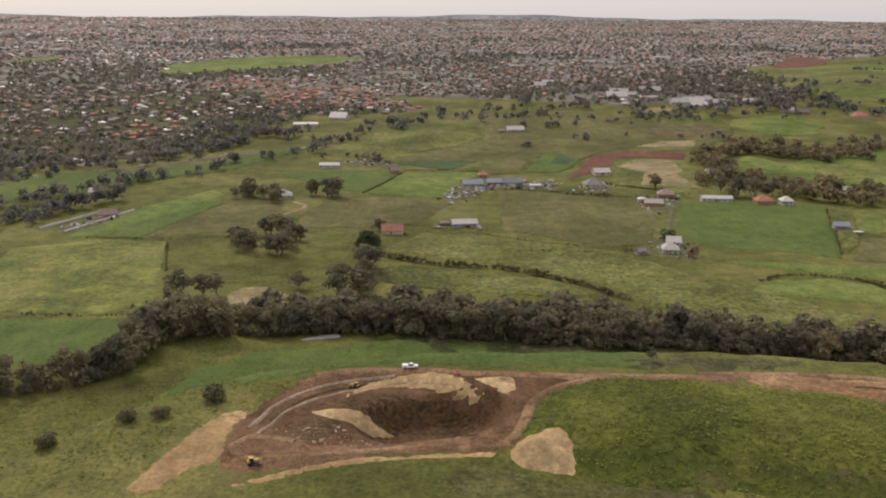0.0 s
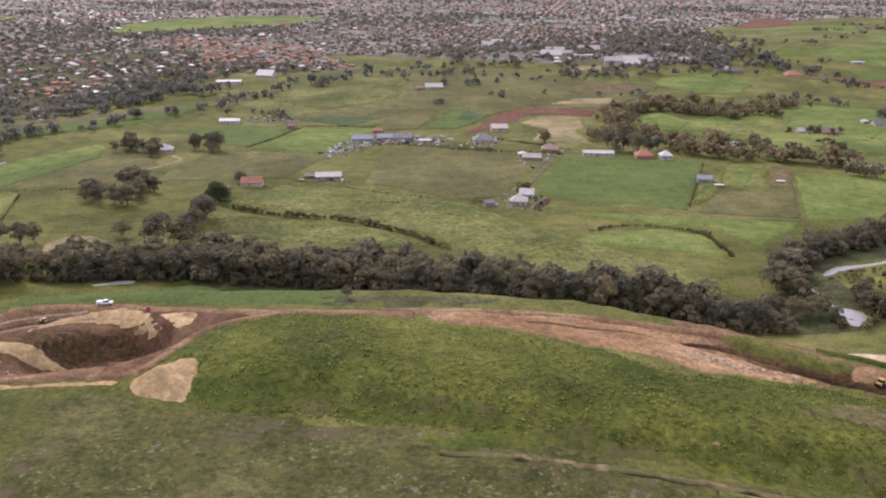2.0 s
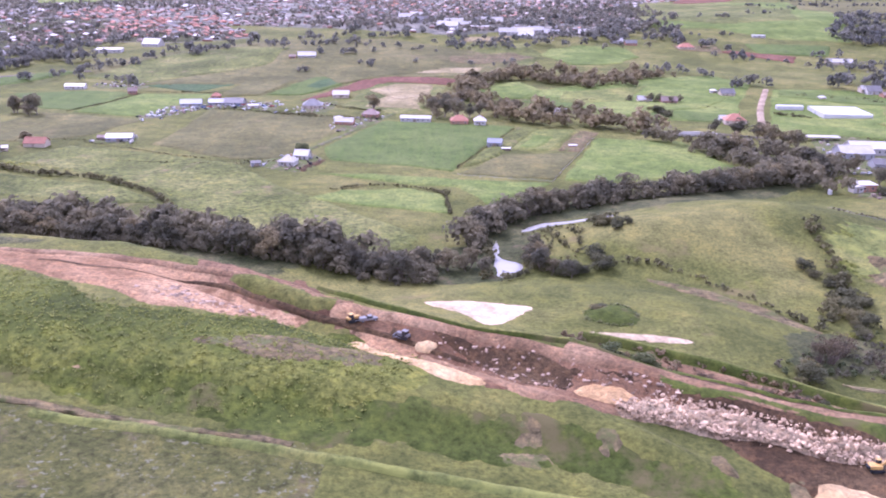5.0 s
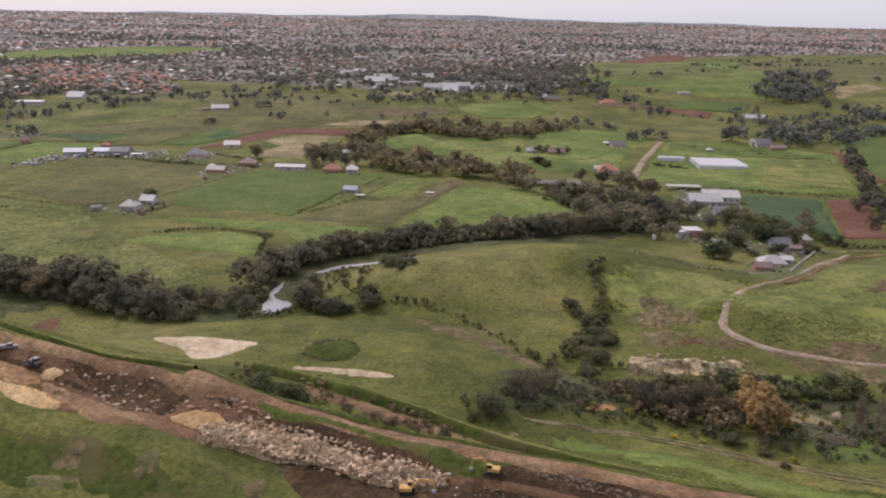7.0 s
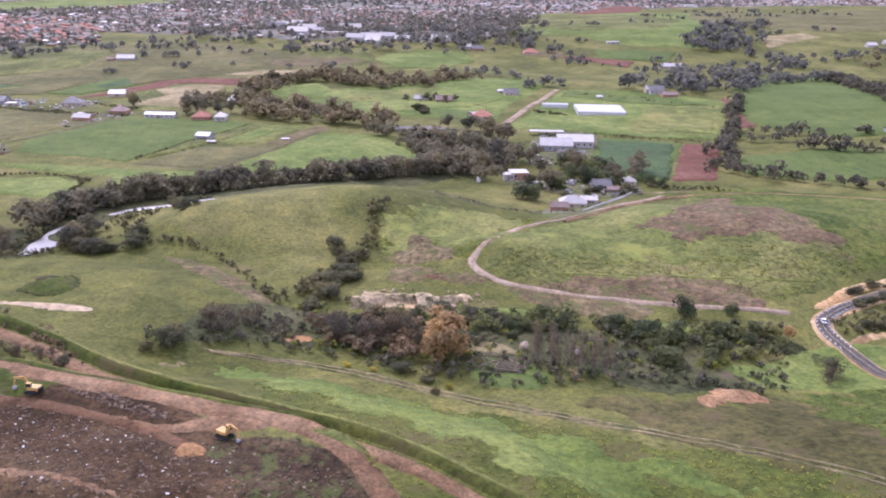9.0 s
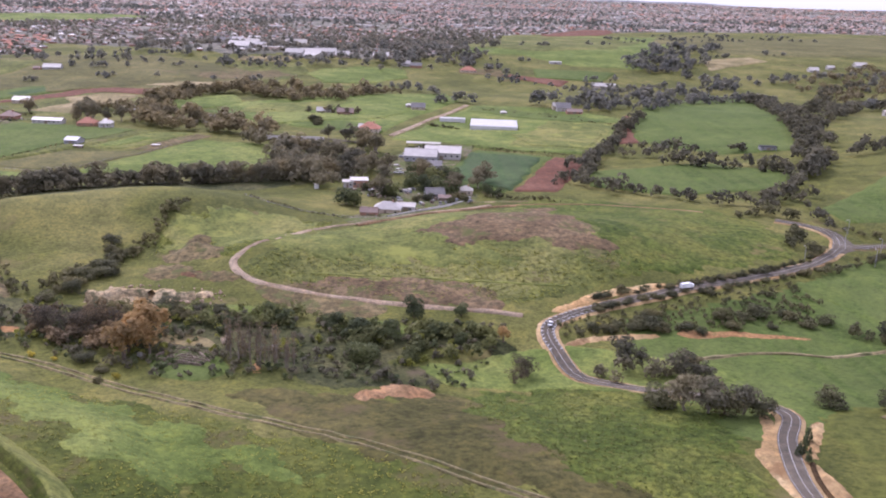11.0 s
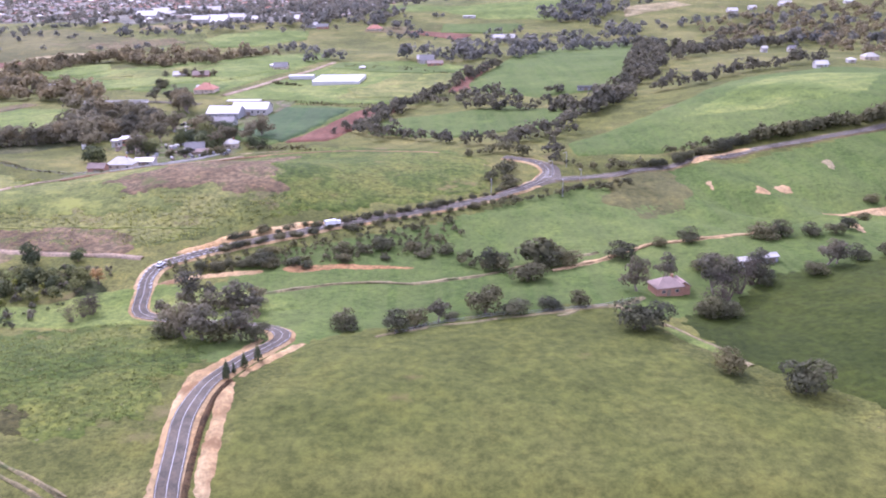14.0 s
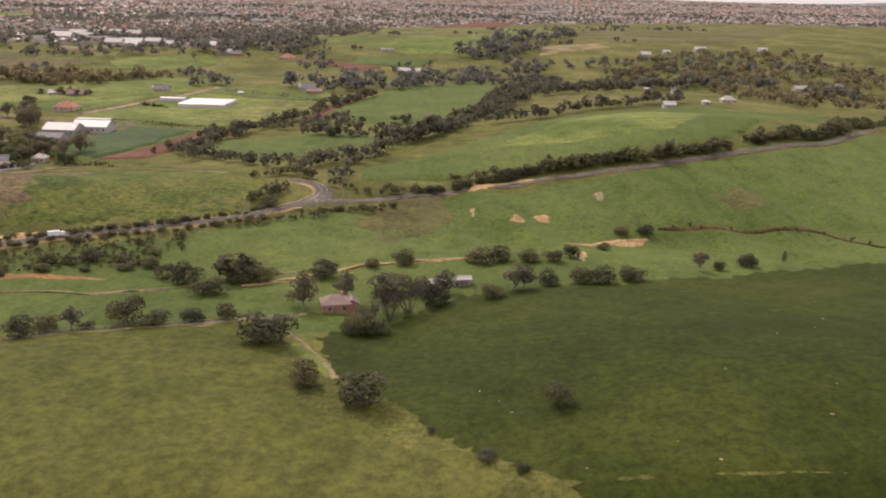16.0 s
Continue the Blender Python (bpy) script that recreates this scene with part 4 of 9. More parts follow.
patch("pale_road", ((197.8, 167.4), (206.4, 164.7), (222.4, 157.6), (230.6, 153.9), (229.4, 152.3), (220.8, 155.8), (206.0, 162.5), (197.0, 166.0)), M["clayfloor"], "pale stretch of the haul road", 0.52, 0.3, category="ground")
patch("cut_earth", ((237.2, 144.6), (252.6, 158.6), (282.3, 130.0), (301.3, 124.0), (313.9, 113.6), (318.2, 103.9), (322.2, 88.2), (279.1, 87.5), (252.4, 113.7)), M["dark"], "dark earth of the tip floor", 0.26, 0.8, category="ground")
# shadow on the bank laid over the cut as a dark patch
patch("cut_shadow", ((190.0, 169.0), (199.3, 165.2), (211.5, 160.8), (221.9, 155.4), (232.5, 149.8), (233.1, 146.8), (221.0, 151.8), (218.1, 147.7), (206.8, 150.0), (199.3, 157.9), (192.4, 163.2)), M["dark"], "bank of the cut, coloured dark as in shadow", 0.32, 0.8, category="ground")
patch("clay_strip", ((172.6, 168.7), (185.6, 161.7), (198.3, 153.0), (202.2, 140.5), (194.4, 140.2), (183.5, 147.0), (174.1, 154.3)), M["orange"], "strip of pale ochre clay", 0.34, 0.5, category="ground")
patch("clay_strip", ((221.0, 151.0), (225.8, 149.3), (231.3, 144.5), (229.4, 142.2), (222.6, 146.2)), M["orange"], "strip of pale ochre clay", 0.34, 0.4, category="ground")
patch("clay_strip", ((251.6, 108.4), (256.4, 117.5), (262.7, 115.0), (270.8, 108.4), (270.4, 103.7), (252.3, 99.7)), M["orange"], "heap of pale ochre clay", 0.34, 0.4, category="ground", dome=1.2)
patch("limestone_pad", ((187.9, 235.4), (203.1, 235.4), (219.9, 230.8), (217.9, 226.2), (213.1, 219.6), (206.2, 213.0), (198.9, 222.9)), M["white"], "pad of white crushed limestone", 0.25, 0.5, category="ground")
patch("limestone_spill", ((231.5, 213.3), (244.2, 211.4), (259.4, 207.8), (259.4, 204.1), (245.4, 206.5), (234.2, 210.2)), M["white"], "spilled white gravel in the grass", 0.25, 0.4, category="ground")
patch("far_ramp", ((180.9, 170.0), (184.6, 169.7), (186.8, 167.6), (183.7, 166.4), (181.3, 167.6)), M["dark"], "dark hollow in the cut", 0.5, 0.4, category="ground")
patch("ochre_heap", ((186.6, 165.4), (189.5, 166.0), (192.4, 164.0), (190.5, 162.6), (187.6, 163.2)), M["orange"], "small heap of ochre clay in the cut", 0.4, 0.4, category="ground", dome=1.4)
patch("cut_heap", ((167.4, 176.7), (170.7, 178.5), (174.5, 178.5), (175.6, 174.7), (172.7, 173.4), (168.2, 174.3)), M["clayfloor"], "heap of pinkish clay in the cut", 0.4, 0.4, category="ground", dome=0.9)
patch("green_bank", ((140.7, 189.3), (150.8, 189.5), (159.0, 185.1), (164.9, 180.6), (170.1, 181.4), (168.7, 177.1), (164.2, 176.6), (159.7, 177.7), (151.1, 182.6), (145.0, 185.9)), M["grass"], "green bank beside the haul road", 1.2, 0.9, category="ground")
patch("green_bank", ((231.0, 151.5), (239.0, 149.0), (254.0, 142.0), (270.0, 134.0), (281.0, 128.8), (286.0, 126.6), (281.0, 124.6), (276.0, 123.8), (271.0, 126.4), (266.0, 130.4), (258.0, 135.4), (247.0, 140.4), (238.0, 144.6)), M["slope"], "dark green bank between the haul road and the rubble", 0.55, 0.7, category="ground")
patch("borrow_pit", ((410.8, 165.7), (417.1, 175.2), (423.0, 174.0), (428.3, 167.1), (422.5, 163.2), (416.3, 164.0), (410.7, 159.6)), M["clayfloor"], "reddish earth scrape in the gully", 0.3, 1.6, category="ground", dome=2.2)
patch("red_scrape", ((309.3, 199.1), (313.5, 204.6), (318.9, 202.4), (320.2, 199.3), (314.2, 197.6)), M["redclay"], "small red earth scrape in the gully", 0.3, 0.5, category="ground")
patch("red_scrape", ((382.9, 184.1), (385.4, 182.5), (386.8, 176.1), (385.4, 174.3), (382.9, 179.6)), M["redclay"], "small red earth scrape in the gully", 0.3, 0.4, category="ground")
patch("gully_green", ((400.2, 212.9), (411.8, 215.0), (423.2, 210.1), (420.1, 204.9), (404.9, 205.6)), M["bright"], "bright grass among the gully trees", 0.3, 0.6, category="ground")
patch("gully_green", ((424.1, 197.7), (443.0, 199.6), (443.4, 192.9), (426.4, 186.4), (415.1, 187.4)), M["grass"], "open grass in the gully", 0.3, 0.6, category="ground")
patch("bare_bank", ((-90.1, 356.5), (-84.2, 368.1), (-71.1, 364.0), (-62.6, 349.5), (-68.7, 338.4), (-84.5, 337.7)), M["tan"], "bare tan patch beside the creek trees", 0.3, 0.6, category="ground")
patch("bare_cliff", ((332.5, 232.5), (340.7, 235.1), (352.9, 228.4), (352.5, 219.9), (337.6, 217.0)), M["sand"], "pale sandy bank in the gully", 0.35, 0.6, category="ground")
patch("bare_slip", ((653.7, 278.7), (656.3, 283.9), (658.8, 278.0), (656.0, 274.8)), M["sand"], "bare ochre slip on the grassy slope", 0.3, 1.0, category="ground")
patch("bare_slip", ((661.9, 287.4), (666.2, 291.1), (669.8, 286.3), (665.7, 281.0)), M["sand"], "bare ochre slip on the grassy slope", 0.3, 1.0, category="ground")
patch("brown_meadow", ((394.8, 158.7), (416.6, 164.2), (434.4, 169.6), (456.1, 162.5), (460.1, 131.9), (466.4, 110.0), (452.2, 112.6), (434.2, 121.0), (406.7, 136.1)), M["olive"], "browning grass beside the wheel track", 0.2, 4.0, category="ground")
patch("hollow", ((608.5, 300.9), (629.2, 305.3), (631.2, 277.2), (612.7, 254.0), (603.1, 264.1), (598.7, 278.4)), M["dull"], "browning grassy hollow in the slope", 0.3, 2.4, category="ground")
patch("hollow", ((737.7, 306.9), (754.9, 310.8), (753.9, 296.0), (739.0, 290.7)), M["dull"], "browning grassy hollow in the slope", 0.3, 2.4, category="ground")
patch("bare_slip", ((638.6, 290.5), (641.0, 294.8), (642.2, 286.9), (640.0, 283.9)), M["sand"], "bare ochre slip on the grassy slope", 0.3, 1.0, category="ground")
patch("bare_slip", ((670.9, 241.9), (675.6, 254.9), (673.5, 238.5), (670.4, 233.0)), M["sand"], "bare ochre creek bank", 0.3, 1.0, category="ground")
patch("bare_slip", ((688.0, 264.6), (694.1, 270.0), (700.6, 270.0), (696.8, 264.3)), M["sand"], "bare ochre creek bank", 0.3, 0.6, category="ground")
patch("bare_slip", ((688.9, 308.4), (693.0, 313.0), (692.5, 303.8), (689.4, 298.9)), M["faint"], "worn slip on the grassy slope", 0.3, 0.6, category="ground")
patch("bank_slip", ((496.8, 212.3), (511.2, 213.4), (520.7, 211.3), (533.1, 209.2), (531.2, 206.8), (514.2, 208.6), (498.5, 207.5)), M["redclay"], "bare pinkish foot of the embankment", 0.34, 0.5, category="ground")
patch("gully_bank", ((261.2, 268.0), (273.0, 263.5), (288.8, 250.3), (299.9, 236.2), (305.1, 225.1), (298.5, 227.7), (286.2, 238.5), (270.1, 256.9)), M["brownweed"], "bare eroded bank of the dry gully", 0.25, 0.6, category="ground")
patch("dry_gully", ((591.1, 162.4), (597.0, 156.3), (601.7, 145.6), (601.4, 137.2), (595.6, 147.3), (590.7, 156.6)), M["bright"], "bright grassy head of a small gully", 0.25, 0.5, category="ground")


def lane(name, pts, width, key, label, lift=0.4, ragged=0.25):
    h = width / 2
    return ribbon(name, pts, ((-h - 0.3, -0.12), (-h * 0.75, lift), (0, lift + 0.04), (h * 0.75, lift), (h + 0.3, -0.12)), M[key], label, 2.5, "track", ragged=ragged)


lane("haul_road", ((-30.5, 201.1), (-19.6, 203.5), (-5.6, 203.0), (16.6, 199.5), (30.1, 197.6), (49.9, 195.2), (69.7, 193.8)), 3.6, "haul", "pale graded haul road on the landfill")
lane("haul_road", ((62.1, 197.0), (94.9, 197.8), (116.1, 195.6), (137.1, 191.9), (153.6, 186.9), (170.6, 178.0), (188.9, 170.1), (206.2, 163.4), (222.2, 156.6), (237.3, 150.4)), 3.4, "haul", "brown graded haul road beside the cut")
UPPER_ROAD = ((219, 161), (237, 150), (253, 141), (267, 134.5), (289, 127.9), (303, 123), (313, 119), (326, 114), (333, 109), (338, 103), (342, 95), (344, 84), (345, 66))
OUTER_ROAD = [(x - 2.6, y - 3.6) for x, y in BERM[1:-1]]
lane("haul_road", UPPER_ROAD, 4.8, "haul", "brown haul road above the tip")
lane("haul_road", OUTER_ROAD, 3.6, "haul", "brown haul road along the grassy berm")
lane("pit_track", ((-30.2, 165.6), (-40.0, 167.5), (-42.5, 164.2), (-40.7, 160.3), (-35.8, 158.6), (-27.1, 160.0), (-18.2, 161.8), (-4.5, 163.7), (8.1, 161.9), (14.0, 163.6), (18.2, 172.6), (21.1, 182.9), (29.3, 192.2), (37.9, 195.7)), 2.4, "haul", "tyre-marked track round the pit")
lane("cap_track", ((76.3, 135.6), (93.1, 133.8), (103.3, 133.0), (113.9, 130.8), (124.3, 128.4), (139.4, 124.9), (155.8, 121.9), (167.9, 119.5)), 2.0, "brownweed", "brownish worn track over the landfill cap", 0.3, 0.9)
ribbon("cap_bank", ((122.9, 125.7), (134.7, 124.0), (153.9, 120.6), (167.8, 117.5), (179.6, 116.0), (190.3, 114.4), (203.4, 112.0), (216.0, 109.7), (231.7, 105.6)), ((-1.5, -0.1), (-0.7, 0.7), (0, 0.95), (0.7, 0.7), (1.5, -0.1)), M["yellow"], "low yellow-green bank along the cap", 2.0, "berm", ragged=0.25)
lane("loop_track", ((453.6, 219.6), (436.8, 222.0), (420.6, 225.0), (400.9, 231.6), (385.6, 236.1), (373.2, 241.4), (366.5, 247.1), (363.6, 253.4), (366.1, 261.1), (374.2, 279.7), (385.7, 293.7), (406.7, 306.3), (431.5, 338.3), (453.8, 360.6)), 2.3, "gravel", "pale brown gravel track looping round a hill")
lane("hill_track", ((440.1, 367.1), (470.6, 368.4), (500.9, 364.4), (523.2, 341.6), (543.6, 323.1), (559.4, 312.8)), 1.4, "faint", "faint track over the hilltop", 0.3, 0.3)
lane("field_track", ((294.9, 187.9), (319.7, 183.7), (342.7, 173.1), (364.5, 159.6), (383.6, 149.4), (401.0, 140.8), (416.8, 131.7), (430.8, 122.0), (444.8, 114.3), (455.2, 108.4), (468.8, 99.6), (480.0, 92.4)), 0.55, "faint", "pale wheel track through the grass", 0.3, 0.25)
lane("field_track", ((293.2, 188.6), (319.0, 185.7), (342.4, 175.6), (364.5, 162.2), (383.9, 151.3), (401.4, 142.8), (417.6, 133.5), (432.2, 123.8), (446.5, 115.0), (456.8, 109.8), (470.2, 101.2), (481.2, 94.0)), 0.55, "faint", "pale wheel track through the grass", 0.3, 0.25)
lane("farm_road", ((114.3, 449.3), (126, 478), (142, 530), (161, 584), (178, 633)), 3.6, "yard", "straight grey farm road")
lane("farm_drive", ((-98, 504), (-89, 521), (-85, 537), (-94, 550)), 2.4, "gravel", "pale farm drive")
lane("straight_road", ((402, 553), (425, 623), (458, 706)), 4.5, "gravel", "straight pale road to the market gardens")
lane("creek_road", ((319, 531), (343, 524), (363, 531), (395, 522)), 4.0, "asphalt", "grey road over the creek bridge")
lane("dry_creek", ((566.9, 164.8), (581.9, 173.7), (596.0, 154.9), (603.1, 137.6)), 1.5, "faint", "faint wet line in the meadow", 0.25, 0.4)
lane("creek_bed", ((487.9, 189.4), (499.3, 194.5), (520.2, 198.7), (532.3, 196.0), (547.8, 199.9), (564.9, 209.9), (586.6, 220.6)), 1.1, "faint", "sandy bed of the small creek", 0.3, 0.5)
lane("creek_line", ((707.3, 278.6), (721.9, 276.0), (740.4, 275.5), (753.5, 272.8), (765.4, 267.0), (778.2, 253.5)), 1.6, "dark", "dark eroded line of the small creek", 0.3, 0.5)
lane("fence_track", ((525.4, 155.0), (539.8, 162.3), (556.7, 165.6), (571.6, 169.3), (582.7, 174.4), (591.3, 182.5)), 1.4, "faint", "worn track along the meadow fence", 0.3, 0.2)
lane("tyre_track", ((-40.8, 171.4), (-38.6, 185.1), (-32.4, 195.0), (-22.1, 200.3), (-11.1, 201.5)), 1.0, "gravel", "pale tyre track in the pit earth", 0.4, 0.2)
lane("tyre_track", ((-38.4, 168.4), (-35.7, 182.8), (-29.3, 191.9), (-19.1, 197.3), (-8.2, 199.3), (2.8, 196.0)), 0.8, "gravel", "pale tyre track in the pit earth", 0.4, 0.2)
lane("tyre_track", ((-37.6, 179.7), (-34.1, 188.9), (-27.1, 196.0), (-17.9, 199.4)), 1.2, "dark", "dark wet tyre track in the pit earth", 0.42, 0.2)
lane("tyre_track", ((96.9, 190.9), (118.1, 185.7), (137.6, 187.4), (151.2, 182.0), (164.2, 175.7), (176.6, 170.3), (188.3, 164.4), (199.4, 158.3)), 1.4, "dark", "dark tyre track along the cut", 0.42, 0.2)
lane("tyre_track", ((258.2, 125.4), (272.2, 124.1), (286.7, 120.4), (300.0, 115.0), (310.9, 107.7)), 2.4, "dirt", "brown track across the tip floor", 0.42, 0.3)
lane("hill_line", ((391.3, 261.3), (413.6, 262.2), (434.9, 257.4), (457.3, 254.1)), 1.0, "yellow", "line of pale weeds along the hillside", 0.32, 0.3)
lane("hill_line", ((389.9, 246.4), (411.5, 245.5), (437.1, 241.2), (468.7, 239.2)), 1.0, "yellow", "line of pale weeds along the hillside", 0.32, 0.3)
lane("highway", ((-330, 588), (-281, 634), (-215, 690), (-164, 743), (-112, 778)), 8, "asphalt", "grey highway at the edge of the suburb", 0.5, 0.0)
lane("city_avenue", ((508, 1622), (778, 2116), (1225, 2989), (1750, 4049)), 14, "concrete", "long pale avenue through the suburb", 0.8, 0.0)


def berm(pts, high, wide, label):
    """A grown-over bank of earth: flanks darkened as shade, crest yellowed as sunlit."""
    w = wide / 2
    ob = ribbon("grass_berm", pts, ((-w, -0.1), (-w * 0.55, high * 0.6), (-w * 0.2, high), (w * 0.2, high * 0.97), (w * 0.55, high * 0.6), (w, -0.1)), M["slope"], label, 2.0, "berm", ragged=0.12)
    ribbon("berm_crest", pts, ((-w * 2.3, -0.1), (-w * 1.6, high * 0.28), (-w * 0.9, high * 0.7), (-w * 0.5, high * 0.92), (-w * 0.18, high + 0.14), (w * 0.1, high + 0.12), (w * 0.24, high * 0.92)), M["yellow"], "crest and far flank, coloured yellow-green as if sunlit", 2.0, parent=ob, ragged=0.08)
    return ob


# spoil, verges and worn ground round the tip
patch("tip_bench", ((286.4, 119.7), (293.4, 119.8), (305.7, 115.9), (314.7, 117.1), (322.7, 114.0), (319.5, 111.5), (307.0, 110.9), (298.2, 113.4), (288.6, 117.5)), M["haul"], "graded bench between the tip and the haul road", 0.4, 0.6, category="ground")
patch("tip_road", ((277.3, 106.5), (283.1, 105.0), (293.0, 101.6), (302.7, 97.3), (311.4, 92.2), (305.8, 92.6), (294.8, 96.9), (285.2, 100.2), (279.4, 102.2)), M["haul"], "brown road below the tip", 0.4, 0.5, category="ground")
patch("spoil_heap", ((308.4, 106.1), (309.8, 108.9), (312.1, 109.2), (314.5, 106.6), (313.9, 104.3), (310.2, 104.1)), M["redclay"], "small heap of pinkish spoil", 0.3, 0.3, category="ground", dome=1.2)
patch("overgrown_tip", ((312.6, 107.5), (314.6, 110.6), (323.8, 110.6), (329.7, 107.3), (335.0, 103.3), (338.6, 98.9), (340.4, 95.0), (340.8, 91.0), (324.0, 90.0), (319.0, 97.5), (314.0, 103.9)), M["tipweed"], "tipped earth half grown over with weeds", 0.34, 0.8, category="ground")
patch("median_strip", ((324.6, 113.3), (330.2, 112.0), (336.9, 118.8), (342.9, 112.2), (348.3, 104.4), (346.1, 103.3), (341.5, 101.0), (336.1, 104.9), (328.6, 110.4)), M["rough"], "weedy strip between two haul roads", 0.5, 0.4, category="ground", dome=0.5)
patch("pale_strip", ((342.0, 100.9), (341.4, 108.1), (346.1, 104.2), (350.7, 99.2), (348.3, 98.9), (343.8, 101.6)), M["redclay"], "bare pinkish streak on the weedy strip", 0.8, 0.3, category="ground")
patch("ochre_heap", ((218.1, 147.9), (223.2, 151.1), (231.6, 144.7), (227.9, 142.4), (224.6, 142.5)), M["orange"], "heap of ochre clay beside the rubble", 0.3, 0.4, category="ground", dome=1.6)
patch("pale_ramp", ((197.4, 168.3), (206.1, 164.8), (219.2, 157.8), (219.0, 156.8), (208.9, 160.6), (199.1, 164.2)), M["orange"], "pale clay spread along the haul road", 0.45, 0.4, category="ground")
patch("red_verge", ((283.9, 177.3), (290.5, 182.4), (294.0, 179.0), (288.4, 175.0)), M["brownweed"], "reddish bare patch on the slope", 0.3, 2.6, category="ground")
# the gully and the hill above it
patch("lush_slope", ((300.0, 180.0), (333.7, 166.5), (370.0, 146.7), (396.0, 130.6), (409.0, 121.5), (388.5, 122.5), (377.9, 115.8), (366.9, 120.2), (354.8, 131.8), (333.0, 146.6), (309.7, 166.0)), M["bright"], "bright green grass below the wheel track", 0.32, 4.5, category="ground")
lane("stream_bank", ((571.0, 204.6), (584.3, 212.8), (596.1, 222.0), (606.4, 228.3), (624.6, 232.8), (634.2, 235.7), (648.6, 242.5)), 1.5, "sand", "thin eroded ochre bank of the small creek", 0.35, 0.75)
lane("stream_bank", ((671.0, 263.9), (686.0, 267.0), (701.7, 271.2)), 2.4, "sand", "eroded ochre bank of the small creek", 0.35, 0.8)
patch("flowering_slope", ((376.2, 281.2), (398.4, 287.2), (423.8, 279.8), (435.3, 265.0), (457.6, 254.4), (433.4, 252.1), (397.2, 256.2), (379.1, 259.8)), M["yellow"], "yellow-green flowering weeds inside the loop track", 0.6, 5.0, category="ground")
patch("flowering_slope", ((334.5, 294.3), (355.6, 311.1), (377.8, 308.1), (384.4, 297.5), (364.5, 268.1), (351.7, 275.9), (336.7, 272.0)), M["yellow"], "yellow-green flowering weeds above the old mound", 0.6, 5.0, category="ground")
patch("scrub_mound", ((234.2, 225.7), (239.7, 231.6), (246.6, 232.2), (249.8, 224.1), (246.3, 216.2), (239.5, 216.7), (234.2, 219.4)), M["slope"], "low mound grown over with dark green scrub", 0.3, 0.8, category="ground", dome=1.5)
patch("spoil_mound", ((338.4, 268.2), (340.8, 281.0), (347.3, 285.5), (355.0, 273.5), (358.5, 259.5), (350.0, 256.6), (340.8, 260.9)), M["brownweed"], "old brown grassy mound", 0.3, 2.6, category="ground", dome=3.0)
patch("bare_flat", ((337.2, 258.1), (346.4, 254.3), (364.1, 246.0), (374.4, 241.9), (365.5, 240.8), (349.9, 245.0), (339.3, 245.6)), M["brownweed"], "bare pinkish flat beside the loop track", 0.3, 2.6, category="ground")
patch("bare_bank", ((372.4, 239.8), (384.3, 236.8), (400.6, 231.8), (414.3, 225.1), (411.6, 217.3), (402.5, 216.5), (382.7, 225.0)), M["brownweed"], "brown bank below the loop track", 0.3, 0.6, category="ground")
patch("sandy_cliff", ((329.0, 235.7), (333.1, 236.4), (341.7, 232.0), (342.6, 222.4), (338.4, 220.8), (332.0, 226.3)), M["cliff"], "pale sandy cliff above the gully", 0.4, 0.5, category="ground", dome=1.2)
patch("sandy_cliff", ((344.4, 232.5), (350.2, 234.3), (352.0, 223.3), (346.8, 220.0)), M["cliff"], "pale sandy cliff above the gully", 0.4, 0.5, category="ground", dome=1.0)
patch("sandy_cliff", ((356.5, 233.5), (361.5, 234.5), (363.0, 229.0), (358.0, 227.5)), M["cliff"], "crumbling pale sandy spot above the gully", 0.4, 0.7, category="ground", dome=0.8)
ribbon("sandy_cliff_face", ((327.0, 225.0), (333.0, 224.2), (339.0, 226.5), (345.0, 225.6)), ((-5.0, -0.2), (-3.6, 1.6), (-1.6, 2.7), (-0.3, 2.5), (0.5, 1.1), (1.5, -0.3)), M["cliff"], "eroded pale sandy cliff face", 1.4, "ground", ragged=0.7)
ribbon("sandy_cliff_face", ((348.5, 227.0), (353.0, 226.0), (358.0, 227.6)), ((-4.0, -0.2), (-2.8, 1.2), (-1.4, 2.0), (-0.2, 1.8), (0.5, 0.8), (1.4, -0.3)), M["cliff"], "eroded pale sandy cliff face", 1.4, "ground", ragged=0.6)
patch("gully_lawn", ((346.5, 218.4), (362.8, 223.5), (382.6, 223.9), (385.3, 219.4), (365.6, 215.8), (349.6, 213.7)), M["bright"], "bright grass terrace in the gully", 0.32, 0.6, category="ground")
patch("gully_lawn", ((357.9, 188.0), (362.5, 193.1), (373.4, 187.0), (379.1, 177.3), (372.7, 169.6), (361.2, 174.0)), M["green"], "green garden terrace in the gully", 0.32, 0.5, category="ground")
patch("gully_earth", ((355.4, 199.5), (363.0, 201.6), (370.2, 197.3), (373.9, 191.0), (363.8, 191.5), (357.0, 194.1)), M["tan"], "bare tan earth beside the golden willow", 0.34, 0.5, category="ground")
patch("hill_scar", ((422.0, 282.8), (439.5, 295.9), (471.1, 353.5), (491.2, 354.4), (482.4, 283.5), (492.1, 266.4), (478.5, 259.5), (460.3, 267.1), (440.5, 264.4), (425.8, 273.9)), M["scar"], "dry purplish-brown weeds over the hilltop", 0.34, 2.6, category="ground")
patch("hill_soil", ((438.3, 291.6), (471.1, 353.5), (483.1, 352.6), (460.9, 291.7), (446.3, 284.5)), M["scar"], "bare pinkish soil on the hilltop", 0.42, 2.6, category="ground")
